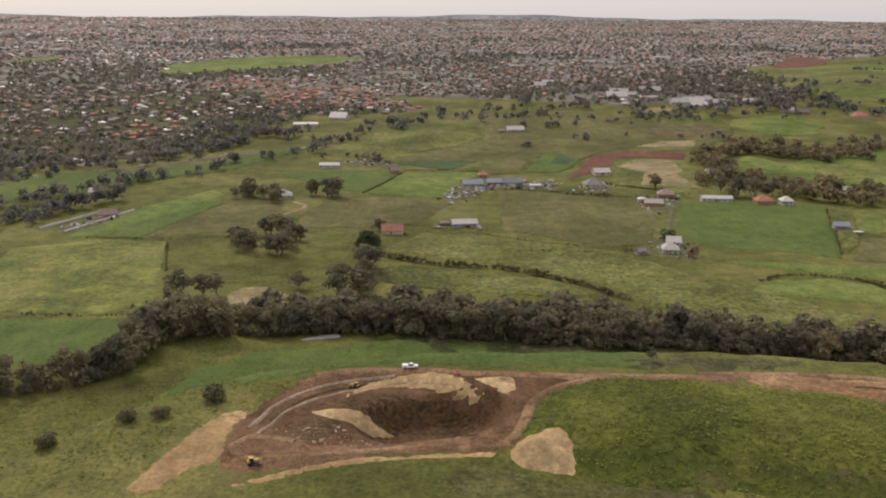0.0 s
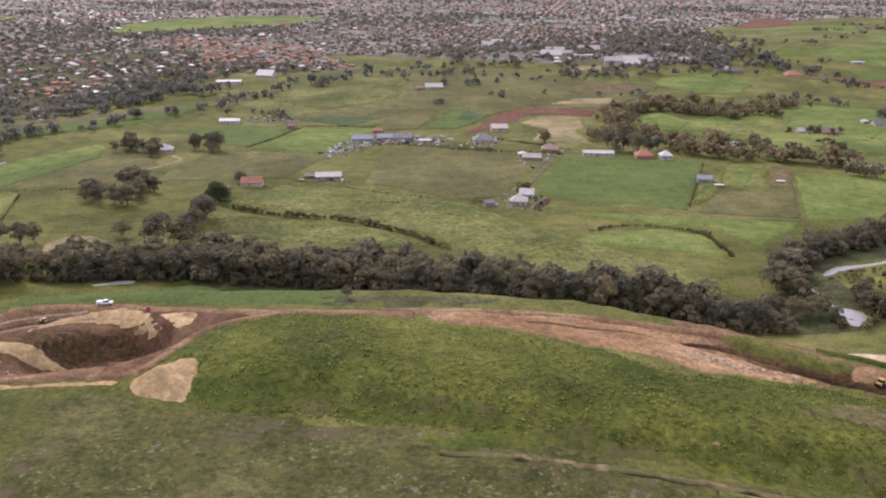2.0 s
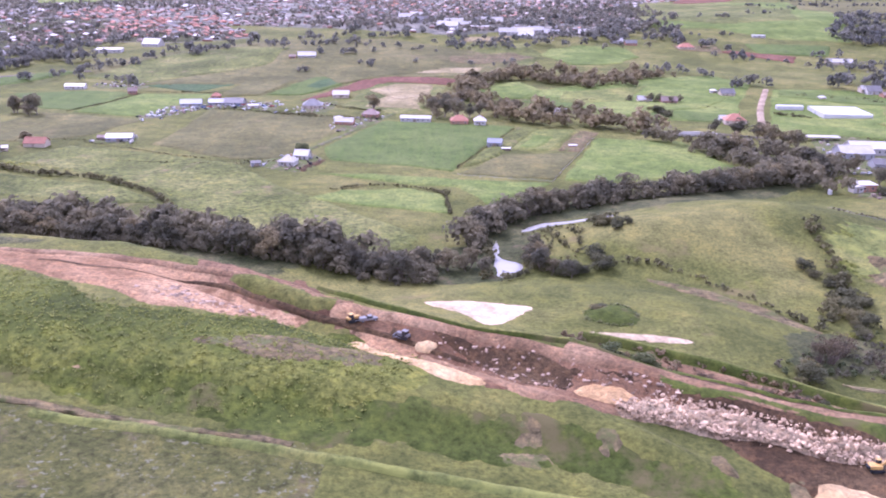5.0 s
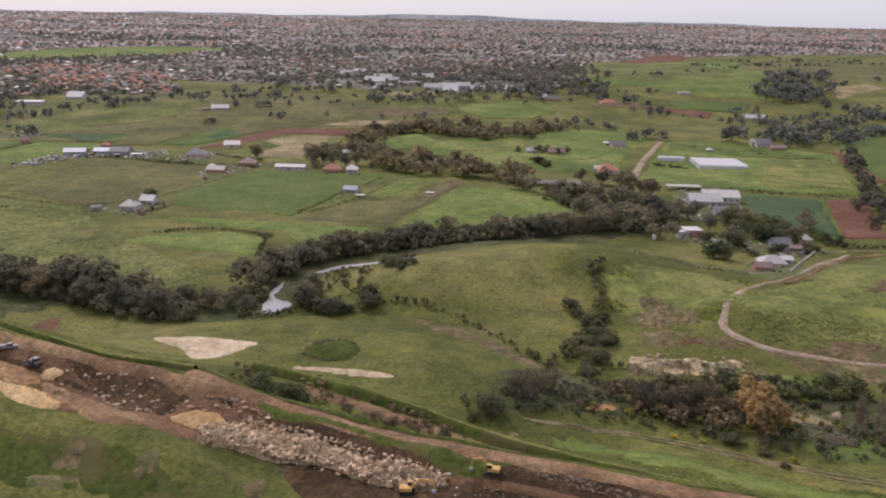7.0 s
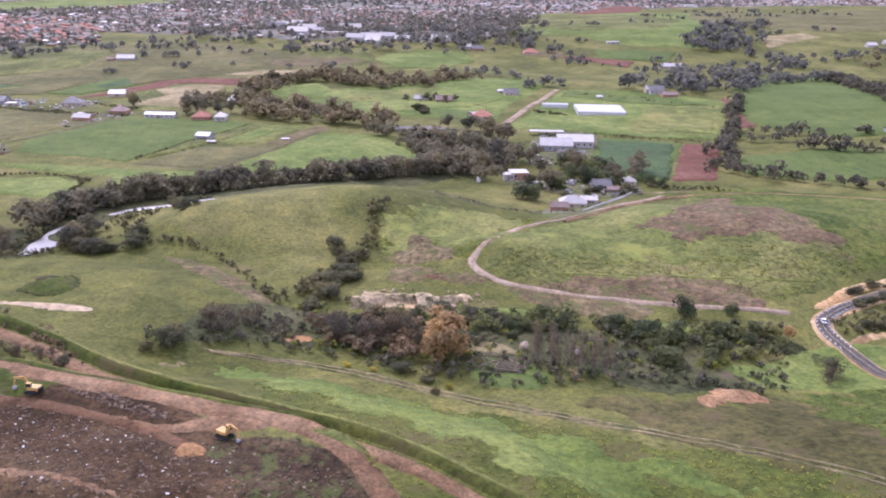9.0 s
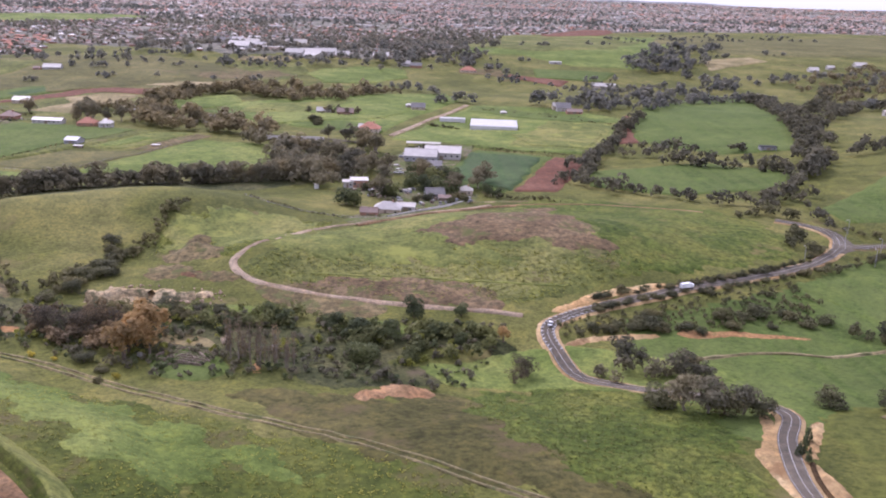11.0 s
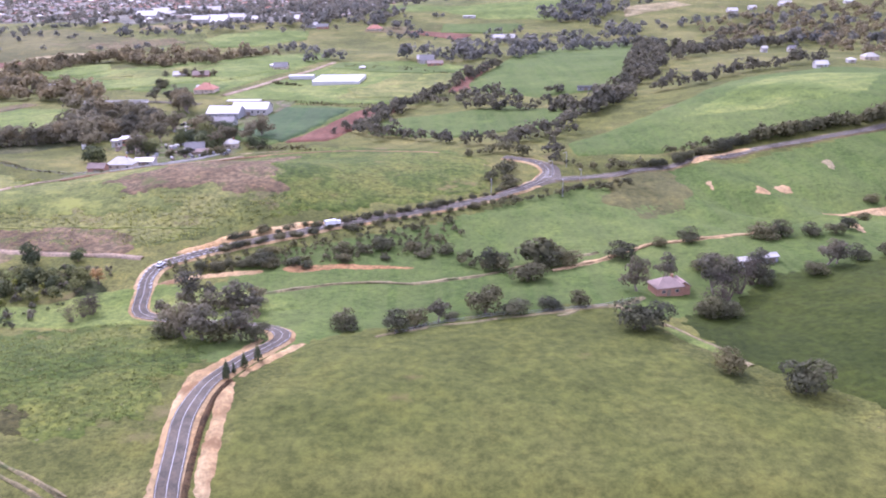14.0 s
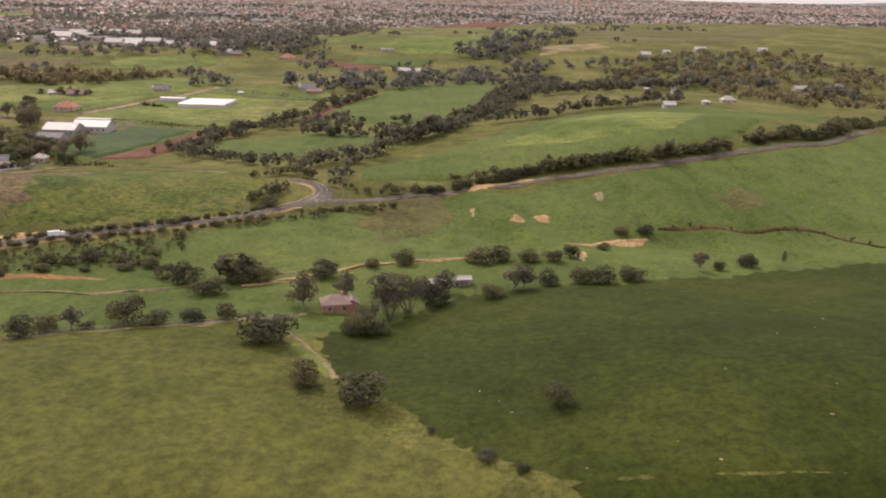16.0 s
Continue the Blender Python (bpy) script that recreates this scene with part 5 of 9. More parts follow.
patch("hill_foot", ((388.6, 243.7), (410.2, 245.4), (429.3, 243.5), (441.3, 236.8), (449.0, 228.0), (444.0, 222.1), (416.6, 228.0), (391.2, 237.1)), M["scar"], "brown weedy foot of the hill", 0.34, 2.6, category="ground")
patch("hill_weeds_west", ((332.5, 260.5), (336.0, 295.2), (350.5, 304.4), (376.1, 304.8), (391.2, 306.7), (371.5, 274.4), (363.6, 254.5), (350.2, 274.1), (338.4, 280.8)), M["weeds"], "weedy green slope west of the loop track", 0.24, 2.6, category="ground")
patch("meadow_brown", ((381.6, 163.8), (396.8, 164.5), (414.4, 160.3), (435.5, 142.5), (441.9, 124.9), (422.1, 131.1), (406.7, 141.8), (389.4, 153.2)), M["olive"], "browning grass above the wheel track", 0.2, 2.6, category="ground")
patch("hill_green", ((465.5, 360.3), (493.3, 374.7), (537.4, 348.9), (561.8, 314.2), (558.8, 284.2), (535.1, 266.8), (505.9, 253.3), (486.3, 248.6), (486.4, 266.5)), M["spotted"], "bright green side of the round hill", 0.36, 2.8, category="ground")
lane("ridge_track", ((400.2, 295.9), (415.4, 309.7), (431.6, 332.3), (454.3, 354.9), (483.4, 360.8), (510.0, 357.9), (541.0, 336.8)), 1.7, "haul", "orange-brown track over the hilltop", 0.5, 0.2)

berm(BERM, 1.9, 3.8, "long grassy berm edging the landfill")
berm(((164.0, 186.5), (173.7, 181.3), (182.5, 176.8), (191.9, 171.6), (200.5, 167.6), (211.0, 164.6), (220.0, 163.0)), 0.9, 2.0, "low weedy berm along the upper haul road")
berm([(x + 2.4, y + 3.4) for x, y in UPPER_ROAD[:10]], 1.1, 3.0, "low grassy berm beside the haul road")

# ---------------------------------------------------------------- the winding asphalt road
ROAD = ((500.3, 74.0), (498.6, 83.1), (497.1, 92.7), (495.4, 104.6), (494.1, 114.6), (494.2, 123.1), (495.7, 131.3), (499.0, 141.6), (503.0, 149.4), (504.8, 154.7), (503.3, 161.3), (497.7, 165.9), (485.0, 170.5), (476.1, 174.4), (467.1, 180.6), (463.0, 186.0), (460.9, 196.8)) + ((459.4, 205.0), (460.3, 213.0), (466.0, 220.0), (479.2, 228.4), (496.6, 236.7), (515.2, 246.2), (535.4, 257.3), (552.8, 267.2), (566.3, 277.9), (577.9, 291.7))
ROAD_BACK = ((577.9, 291.7), (582.3, 302.0), (581.9, 312.3), (576.2, 321.4), (567.2, 326.7))
ROAD_EAST = ((579.2, 297.3), (584.2, 294.7), (594.5, 298.0), (611.4, 303.2), (633.6, 314.2), (657.2, 324.7), (681.3, 330.6), (706.0, 335.9), (732.2, 344.0), (759.5, 352.6), (790.2, 366.2), (826.0, 386.7), (931, 525))


def asphalt_road(name, pts, wide, label, verge_key="sand"):
    h = wide / 2
    verge = ribbon("road_verge", pts, ((-h - 1.3, -0.12), (-h - 0.6, 0.3), (0, 0.35), (h + 0.6, 0.3), (h + 1.3, -0.12)), M[verge_key], "pale gravel shoulder of the road", 2.5, "road verge", ragged=0.35)
    road = ribbon(name, pts, ((-h, 0.42), (0, 0.5), (h, 0.42)), M["asphalt"], label, 2.5, "road")
    for s in (-h + 0.25, h - 0.25):
        ribbon("edge_line", pts, ((s - 0.04, 0.53), (s + 0.04, 0.53)), M["line"], "white edge line", 2.5, parent=road)
    ribbon("centre_line", pts, ((-0.055, 0.56), (0.055, 0.56)), M["line"], "white centre line", 2.5, parent=road)
    return road


asphalt_road("road", ROAD, 4.0, "winding two-lane asphalt road with white lines")
asphalt_road("road", ROAD_BACK, 4.8, "asphalt road curving behind the hill")
asphalt_road("road", ROAD_EAST, 3.8, "straight asphalt road climbing the hillside", "brownweed")
patch("junction", ((566.1, 276.2), (580.8, 288.8), (589.5, 295.1), (587.2, 299.1), (587.5, 311.8), (583.6, 318.4), (579.5, 314.9), (580.5, 304.7), (576.5, 292.7)), M["asphalt"], "asphalt road junction", 0.46, 0.1, category="road")
for k in range(6):
    x, y = np.array((582.3, 305.0)) * (1 - k / 6) + np.array((580.0, 293.1)) * k / 6
    ribbon("hatch_mark", ((x - 0.9, y - 0.4), (x + 0.9, y + 0.4)), ((-0.12, 0.62), (0.12, 0.62)), M["line"], "white painted hatch mark on asphalt", 1.0, "road marking")
# painted warning hatches on both edges of the bend
bend = [q for q in smooth_line(ROAD, 1.9) if 196 < q[1] < 228 and q[0] < 478]
for i in range(1, len(bend) - 1, 1):
    t = (bend[i + 1] - bend[i - 1]) / np.linalg.norm(bend[i + 1] - bend[i - 1])
    n = np.array((t[1], -t[0]))
    for side in (-1.55, 1.55):
        a, b = bend[i] + n * (side - 0.35) - t * 0.35, bend[i] + n * (side + 0.35) + t * 0.35
        ribbon("hatch_mark", (tuple(a), tuple(b)), ((-0.2, 0.62), (0.2, 0.62)), M["line"], "white painted hatch mark on the bend", 1.0, "road marking")
patch("cutting", ((462.5, 224.6), (479.2, 237.8), (504.4, 245.9), (505.0, 242.6), (479.2, 232.4), (465.9, 223.2)), M["orange"], "pale ochre road cutting", 0.3, 0.4, category="ground", dome=0.7)
patch("cutting", ((640.6, 318.5), (657.7, 330.1), (669.1, 331.1), (669.1, 327.3), (657.2, 324.7), (642.5, 312.9)), M["orange"], "pale ochre road cutting", 0.3, 0.4, category="ground", dome=0.7)
patch("cutting", ((462.2, 202.2), (472.8, 208.9), (488.5, 211.1), (489.9, 207.6), (472.8, 204.7), (466.8, 202.0)), M["sand"], "bare eroded bank below the road", 0.3, 0.4, category="ground")
patch("cutting", ((496.6, 213.4), (504.5, 213.0), (505.5, 207.7), (497.7, 207.4)), M["sand"], "bare eroded bank below the road", 0.3, 0.4, category="ground")

patch("cutting", ((512.0, 152.0), (506.7, 149.4), (501.7, 138.5), (499.1, 131.0), (497.8, 124.9), (498.5, 114.6), (499.4, 104.3), (501.3, 90.4), (504.3, 90.3), (503.0, 104.0), (501.3, 122.5), (500.9, 129.7), (505.0, 139.5)), M["sand"], "pale eroded bank beside the road", 0.3, 0.4, category="ground", dome=0.5)
patch("cutting", ((501.1, 157.3), (497.7, 153.8), (492.9, 139.6), (489.2, 133.9), (490.4, 118.8), (492.1, 104.6), (493.2, 90.3), (495.8, 90.3), (493.7, 104.6), (492.4, 116.6), (492.8, 125.5), (495.3, 134.4), (499.6, 147.1)), M["sand"], "pale gravel shoulder beside the road", 0.3, 0.4, category="ground")
lane("roadside_ditch", ((499.2, 130.2), (497.6, 123.9), (497.7, 114.6), (498.4, 104.4), (499.7, 92.9)), 0.9, "dark", "dark ditch between road and bank", 0.42, 0.15)

# ---------------------------------------------------------------- water
for pts in (((213.7, 311.4), (216.4, 308.9), (215.4, 290.3), (222.0, 282.0), (219.6, 271.1), (212.2, 267.0), (211.4, 282.3), (211.9, 303.2)), ((224.3, 322.5), (234.1, 331.1), (248.9, 331.2), (263.6, 333.7), (263.5, 330.1), (249.2, 327.8), (235.3, 325.7), (226.4, 319.6)), ((204, 678), (214, 691), (214, 658), (207, 635), (203, 653)), ((-53.1, 299.2), (-45.9, 305.7), (-38.4, 309.0), (-37.5, 305.0), (-45.3, 301.7))):
    patch("creek_water", pts, M["water"], "still creek water, paled for the glare of the sky", 0.45, 0.3, category="water")

# ---------------------------------------------------------------- trees
rng = np.random.default_rng(7)


def cards(centres, normals, size, r):
    """Small bent leaf clumps, four corners each, turned every way."""
    n = len(centres)
    a = np.cross(normals, r.normal(size=(n, 3)))
    a /= np.linalg.norm(a, axis=1)[:, None] + 1e-9
    b = np.cross(normals, a)
    s = np.asarray(size).reshape(-1, 1) * r.uniform(0.6, 1.35, (n, 1))
    w = s * r.uniform(0.55, 1.0, (n, 1))
    bend = normals * s * r.uniform(-0.35, 0.35, (n, 1))
    v = np.stack((centres - a * s, centres - b * w + bend, centres + a * s * r.uniform(0.7, 1.2, (n, 1)), centres + b * w + bend), axis=1).reshape(-1, 3)
    return v, np.arange(4 * n).reshape(-1, 4)


def crown_of(lobes, n, size, r):
    lobes = np.array(lobes, float)
    weight = (lobes[:, 3] * lobes[:, 4] + lobes[:, 3] * lobes[:, 5])
    pick = r.choice(len(lobes), n, p=weight / weight.sum())
    d = r.normal(size=(n, 3))
    d /= np.linalg.norm(d, axis=1)[:, None]
    d[:, 2] = np.where(d[:, 2] < -0.6, -d[:, 2], d[:, 2])
    c = lobes[pick, :3] + d * lobes[pick, 3:] * r.uniform(0.5, 1.06, (n, 1)) ** 0.5
    normal = d * np.array((1, 1, 1.1)) + r.normal(size=(n, 3)) * 0.34
    normal /= np.linalg.norm(normal, axis=1)[:, None]
    return cards(c, normal, size, r)


def limb(v, f, a, b, ra, rb, sides=6):
    a, b = np.array(a, float), np.array(b, float)
    t = (b - a) / np.linalg.norm(b - a)
    u = np.cross(t, (0.3, 1, 0.2))
    u /= np.linalg.norm(u)
    w = np.cross(t, u)
    k = len(v)
    for q, rad in ((a, ra), (b, rb)):
        for i in range(sides):
            g = 2 * math.pi * i / sides
            v.append(q + rad * (u * math.cos(g) + w * math.sin(g)))
    for i in range(sides):
        j = (i + 1) % sides
        f.append((k + i, k + j, k + sides + j, k + sides + i))


def tree_meshes(kind, seed):
    """Trunk and crown of a tree one metre high, for kinds seen here."""
    r = np.random.default_rng(seed)
    v, f, lobes = [], [], []
    leaf, bark = {"gum": ("leaf_gum", "palebark"), "bush": ("leaf_bush", "bark"), "garden": ("leaf_green", "bark"), "willow": ("leaf_gold", "bark"), "poplar": ("leaf_grey", "palebark"), "cypress": ("leaf_green", "bark"), "gorse": ("leaf_yellow", "bark"), "bare": ("leaf_bare", "bark"), "blossom": ("leaf_white", "bark")}[kind]
    if kind == "gum":
        fork = r.uniform(0.14, 0.26)
        lean = r.normal(size=2) * 0.04
        limb(v, f, (0, 0, -0.05), (lean[0], lean[1], fork), 0.035, 0.024)
        for i in range(r.integers(6, 9)):
            g, out, top = 2 * math.pi * (i + r.uniform(-0.3, 0.3)) / 4.6, r.uniform(0.1, 0.3), r.uniform(0.28, 0.78)
            tip = (lean[0] + out * math.cos(g), lean[1] + out * math.sin(g), top)
            limb(v, f, (lean[0], lean[1], fork * 0.95), tip, 0.017, 0.006, 5)
            lobes.append((*tip, *(r.uniform(0.15, 0.23) * np.array((1, 1, 0.8)))))
        lobes.append((lean[0], lean[1], 0.84, 0.15, 0.15, 0.14))
        lobes.append((lean[0], lean[1], 0.5, 0.2, 0.2, 0.2))
        n, size = 900, 0.035
    elif kind in ("bush", "garden", "gorse", "blossom"):
        limb(v, f, (0, 0, -0.05), (0, 0, 0.35), 0.04, 0.025)
        for i in range(7):
            g, out = 2 * math.pi * (i + r.uniform(-0.3, 0.3)) / 7, r.uniform(0.1, 0.34)
            tip = (out * math.cos(g), out * math.sin(g), r.uniform(0.2, 0.68))
            limb(v, f, (0, 0, 0.2), tip, 0.018, 0.006, 5)
            lobes.append((*tip, *(r.uniform(0.22, 0.31) * np.array((1.1, 1.1, 0.95)))))
        lobes.append((0, 0, 0.3, 0.42, 0.42, 0.28))
        n, size = 1150, 0.043
    elif kind == "bare":
        for i in range(14):
            g, out = 2 * math.pi * (i + r.uniform(-0.3, 0.3)) / 5.3, r.uniform(0.08, 0.42)
            tip = (out * math.cos(g), out * math.sin(g), r.uniform(0.45, 0.85))
            limb(v, f, (0.2 * tip[0], 0.2 * tip[1], -0.03), tip, 0.016, 0.003, 4)
            lobes.append((*tip, *(r.uniform(0.14, 0.22) * np.array((1, 1, 0.9)))))
        n, size = 620, 0.026
    elif kind == "willow":
        limb(v, f, (0, 0, -0.05), (0, 0, 0.5), 0.04, 0.02)
        for i in range(9):
            g, out = 2 * math.pi * i / 9, r.uniform(0.05, 0.28)
            lobes.append((out * math.cos(g), out * math.sin(g), r.uniform(0.35, 0.72), 0.13, 0.13, 0.26))
        n, size = 420, 0.045
    elif kind == "poplar":
        limb(v, f, (0, 0, -0.05), (0, 0, 0.95), 0.022, 0.004)
        for i in range(16):
            g, z0 = r.uniform(0, 2 * math.pi), r.uniform(0.15, 0.7)
            out = r.uniform(0.06, 0.13)
            limb(v, f, (0, 0, z0), (out * math.cos(g), out * math.sin(g), min(z0 + r.uniform(0.2, 0.4), 1.0)), 0.007, 0.002, 4)
        lobes = [(0, 0, z0, 0.13, 0.13, 0.2) for z0 in (0.3, 0.5, 0.7, 0.85)]
        n, size = 220, 0.019
    else:
        limb(v, f, (0, 0, -0.05), (0, 0, 0.9), 0.03, 0.006)
        lobes = [(0, 0, z0, w, w, 0.17) for z0, w in ((0.25, 0.2), (0.42, 0.18), (0.6, 0.14), (0.76, 0.1), (0.9, 0.05))]
        n, size = 320, 0.045
    cv, cf = crown_of(lobes, n, size, r)
    return mesh_of("trunk", v, f, M[bark]), mesh_of("crown", cv, cf, M[leaf])


TREE_KINDS = {}
TREE_LABEL = {
    "gum": ("grey-green gum tree with a pale trunk", "tree"), "bush": ("rounded dark olive bush", "shrub"),
    "garden": ("dense dark green tree", "tree"), "willow": ("golden-leaved willow", "tree"),
    "bare": ("leafless grey-brown tree", "tree"), "blossom": ("small tree in white blossom", "tree"), "poplar": ("bare grey poplar in winter", "tree"), "cypress": ("small dark pointed cypress tree", "tree"), "gorse": ("gorse bush covered in yellow flowers", "shrub")}


def plant(kind, x, y, high, wide=1.0, group="", label=""):
    if kind not in TREE_KINDS:
        TREE_KINDS[kind] = [tree_meshes(kind, 31 * i + len(kind)) for i in range(6 if kind in ("gum", "bush") else 3)]
    trunk, crown = TREE_KINDS[kind][int(rng.integers(len(TREE_KINDS[kind])))]
    name = {"bush": "shrub", "gorse": "shrub", "gum": "gum_tree", "willow": "willow_tree", "poplar": "poplar_tree", "cypress": "cypress_tree", "bare": "leafless_tree", "blossom": "blossom_tree"}.get(kind, "tree")
    ob = thing(name, x, y, float(rng.uniform(0, 360)), label or TREE_LABEL[kind][0], TREE_LABEL[kind][1], group)
    wide *= {"bush": 1.3, "gum": 1.12}.get(kind, 1.0)
    ob.scale = (high * wide, high * wide, high)
    for n, me in (("trunk", trunk), ("crown", crown)):
        p = new(n, me)
        p.parent = ob
    return ob


def along(pts, gap, spread):
    """Places beside a line, about gap metres apart, up to spread metres off it."""
    line = smooth_line(pts, 2.0)
    out, run = [], 0.0
    for a, b in zip(line, line[1:]):
        d = np.linalg.norm(b - a)
        run += d
        while run > gap:
            run -= gap * rng.uniform(0.7, 1.3)
            out.append(b + rng.uniform(-1, 1, 2) * spread)
    return out


def row(kind, pts, gap, spread, low, high, group, wide=1.0, label=""):
    for x, y in along(pts, gap, spread):
        plant(kind, x, y, rng.uniform(low, high) * rng.choice((0.78, 0.95, 1.08, 1.2)), wide * rng.uniform(0.85, 1.25), group, label)


def woods(name, places, sizes, label, key="leaf_far", n=34, flat=0.8):
    """Many trees far off, as one mesh: crowns of leaf clumps in five lobes each."""
    p, s = np.asarray(places, float), np.asarray(sizes, float)
    m = len(p)
    z = ground_height(p[:, 0], p[:, 1])
    a = rng.uniform(0, 2 * math.pi, (m, 4))
    lobes = np.zeros((m, 5, 6))
    lobes[:, :4, 0], lobes[:, :4, 1] = p[:, :1] + 0.28 * s[:, None] * np.cos(a), p[:, 1:] + 0.28 * s[:, None] * np.sin(a)
    lobes[:, :4, 2] = z[:, None] + s[:, None] * rng.uniform(0.28, 0.62, (m, 4))
    lobes[:, 4, :2], lobes[:, 4, 2] = p, z + 0.66 * s
    lobes[:, :, 3:] = s[:, None, None] * np.array((0.29, 0.29, 0.28 * flat / 0.8))
    pick = rng.integers(0, 5, (m, n))
    got = lobes[np.arange(m)[:, None], pick]
    d = rng.normal(size=(m, n, 3))
    d /= np.linalg.norm(d, axis=2)[:, :, None]
    d[:, :, 2] = np.where(d[:, :, 2] < -0.6, -d[:, :, 2], d[:, :, 2])
    c = (got[:, :, :3] + d * got[:, :, 3:] * rng.uniform(0.45, 1.08, (m, n, 1)) ** 0.6).reshape(-1, 3)
    normal = d.reshape(-1, 3) * np.array((1, 1, 1.1)) + rng.normal(size=(m * n, 3)) * 0.34
    normal /= np.linalg.norm(normal, axis=1)[:, None]
    v, f = cards(c, normal, np.repeat(0.17 * s * (34 / n) ** 0.5, n), rng)
    return tagged(new(name, mesh_of(name, v, f, M[key])), label, "trees", kind="stuff")


def scatter(poly, count):
    poly = [tuple(p) for p in poly]
    low, high = np.min(poly, axis=0), np.max(poly, axis=0)
    q = rng.uniform(low, high, (int(count * 6), 2))
    return q[inside(poly, q[:, 0], q[:, 1])][:count]


# creek trees nearest to the flight
CREEK = ((-57.8, 312.3), (-26.6, 313.3), (7.3, 313.9), (38.2, 311.1), (67.5, 305.5), (95.9, 300.0), (125.9, 291.2), (150.6, 280.6), (175.5, 268.4), (190.4, 265.1))
CREEK_MID = ((-17.1, 313.7), (4.2, 310.5), (25.1, 307.2), (45.7, 304.3), (57.7, 301.6), (71.7, 299.5))
row("gum", CREEK_MID, 4.6, 2, 8, 12, "creek trees", 1.0, "brownish grey-green gum tree in the creek")
row("gum", CREEK, 4.4, 2.5, 7, 11.5, "creek trees", 1.0, "brownish grey-green gum tree in the creek")
CREEK_EAST = ((204.6, 295.9), (206.9, 313.7), (214.9, 331.8), (233.6, 346.6), (267.0, 365.6), (301.2, 378.5), (340.4, 398.6), (382.3, 418.4))
row("gum", ((226, 300), (227, 288), (230, 276), (236, 270)), 3.2, 2.0, 5, 7.5, "creek trees", 1.0, "dark gum tree beside the creek pool")
row("bush", ((252, 318), (257, 313), (262, 306), (258, 302)), 3.0, 2.5, 3, 5, "creek scrub", 1.1, "dark bush on the creek flat")
row("gum", ((184, 280), (192, 279), (201, 277), (209, 273)), 2.6, 3.0, 5, 8, "creek trees", 1.0, "dark brown gum tree at the creek bend")
row("gum", CREEK_EAST, 5.0, 3, 7, 11, "creek trees", 1.05, "dark grey-green gum tree in the creek")
row("bush", ((226.3, 296.0), (228.7, 278.2), (241.2, 273.1), (252.2, 284.9)), 4.0, 3, 3, 5, "creek scrub", 1.2, "dark olive bush beside the creek")
CREEK_WEST = ((-156.6, 256.8), (-137.5, 254.4), (-117.5, 257.4), (-102.3, 270.3), (-104.0, 286.9), (-91.3, 297.5), (-64.6, 305.6), (-38.5, 313.8), (-13.2, 323.5))
row("gum", CREEK_WEST, 5.6, 3, 9, 13, "creek trees", 1.0, "brownish grey-green gum tree in the creek")
row("gum", ((-41.9, 344.1), (-36.4, 359.3), (-35.0, 385.0), (-38.1, 404.8)), 7, 4, 9, 13, "creek trees", 1.0, "tall gum tree above the creek")
row("gum", ((-115.0, 333.4), (-105.1, 346.0), (-90.1, 351.5)), 7, 3, 8, 11, "creek trees", 1.0, "gum tree at the creek edge")
row("gum", ((-70.6, 361.4), (-54.2, 365.7)), 9, 2, 7, 9, "creek trees", 1.0, "gum tree at the creek edge")
# farm tree groups on the flats
for pts, kind, gap, spread, lo, hi, label in (
    (((-110, 458), (-96.8, 427.1), (-79.1, 423.1), (-77.3, 446.5), (-97, 470)), "gum", 6, 4, 8, 12, "gum tree in a paddock clump"),
    (((-134, 553), (-124, 571), (-101, 546)), "gum", 5, 5, 8, 12, "gum tree sheltering a farmhouse"),
    (((-93, 566), (-83, 575), (-67, 564)), "gum", 5, 5, 8, 12, "gum tree sheltering a farmhouse"),
    (((-36, 474), (-35, 473)), "gum", 0.5, 1, 9, 10, "lone gum tree beside a cottage"),
    (((-40.5, 431.7), (-38.0, 436.9)), "garden", 2, 2, 8, 10, "dense tree beside a cottage"),
    (((119, 452), (120, 454)), "garden", 1.0, 1, 7, 8, "dark tree beside a farmhouse"),
    (((177, 582), (190, 582), (207, 571), (224, 583)), "gum", 8, 5, 10, 14, "gum tree behind a long shed"),
    (((148, 607), (151, 602)), "gum", 2, 2, 11, 12, "tall tree beside the farm road"),
    (((343, 465), (361, 465), (383.2, 443.8), (390.8, 418.6)), "gum", 8, 9, 9, 13, "dark gum tree below the bridge"),
    (((361, 530), (381, 520), (399, 481)), "gum", 6, 5, 8, 12, "dark gum tree beside the road"),
    (((410.4, 393.1), (425.6, 389.2), (433.4, 379.3)), "garden", 6, 4, 7, 12, "dark garden tree among the sheds"),
    (((390.7, 351.3), (395.3, 349.7)), "garden", 3, 2, 9, 10, "dark dense tree beside the farmhouse"),
    (((447.7, 395.3), (450.8, 396.4)), "gum", 3, 1, 12, 13, "tall open gum tree"),
    (((420.6, 423.9), (432.9, 405.5), (450.9, 400.9)), "gum", 6, 5, 6, 10, "tree among the sheds"),
    (((390.2, 400.6), (406.1, 374.9), (419.4, 366.3), (444.7, 365.9)), "bush", 7, 5, 2.5, 5, "garden bush among the sheds"),
    (((333, 654), (357, 647), (374, 648)), "gum", 6, 3, 5, 8, "tree round a farmhouse"),
    (((342, 616), (351, 588)), "bush", 4, 2, 3, 5, "low hedge beside a farmhouse"),
):
    row(kind, pts, gap, spread, lo, hi, "farm trees", 1.0, label)

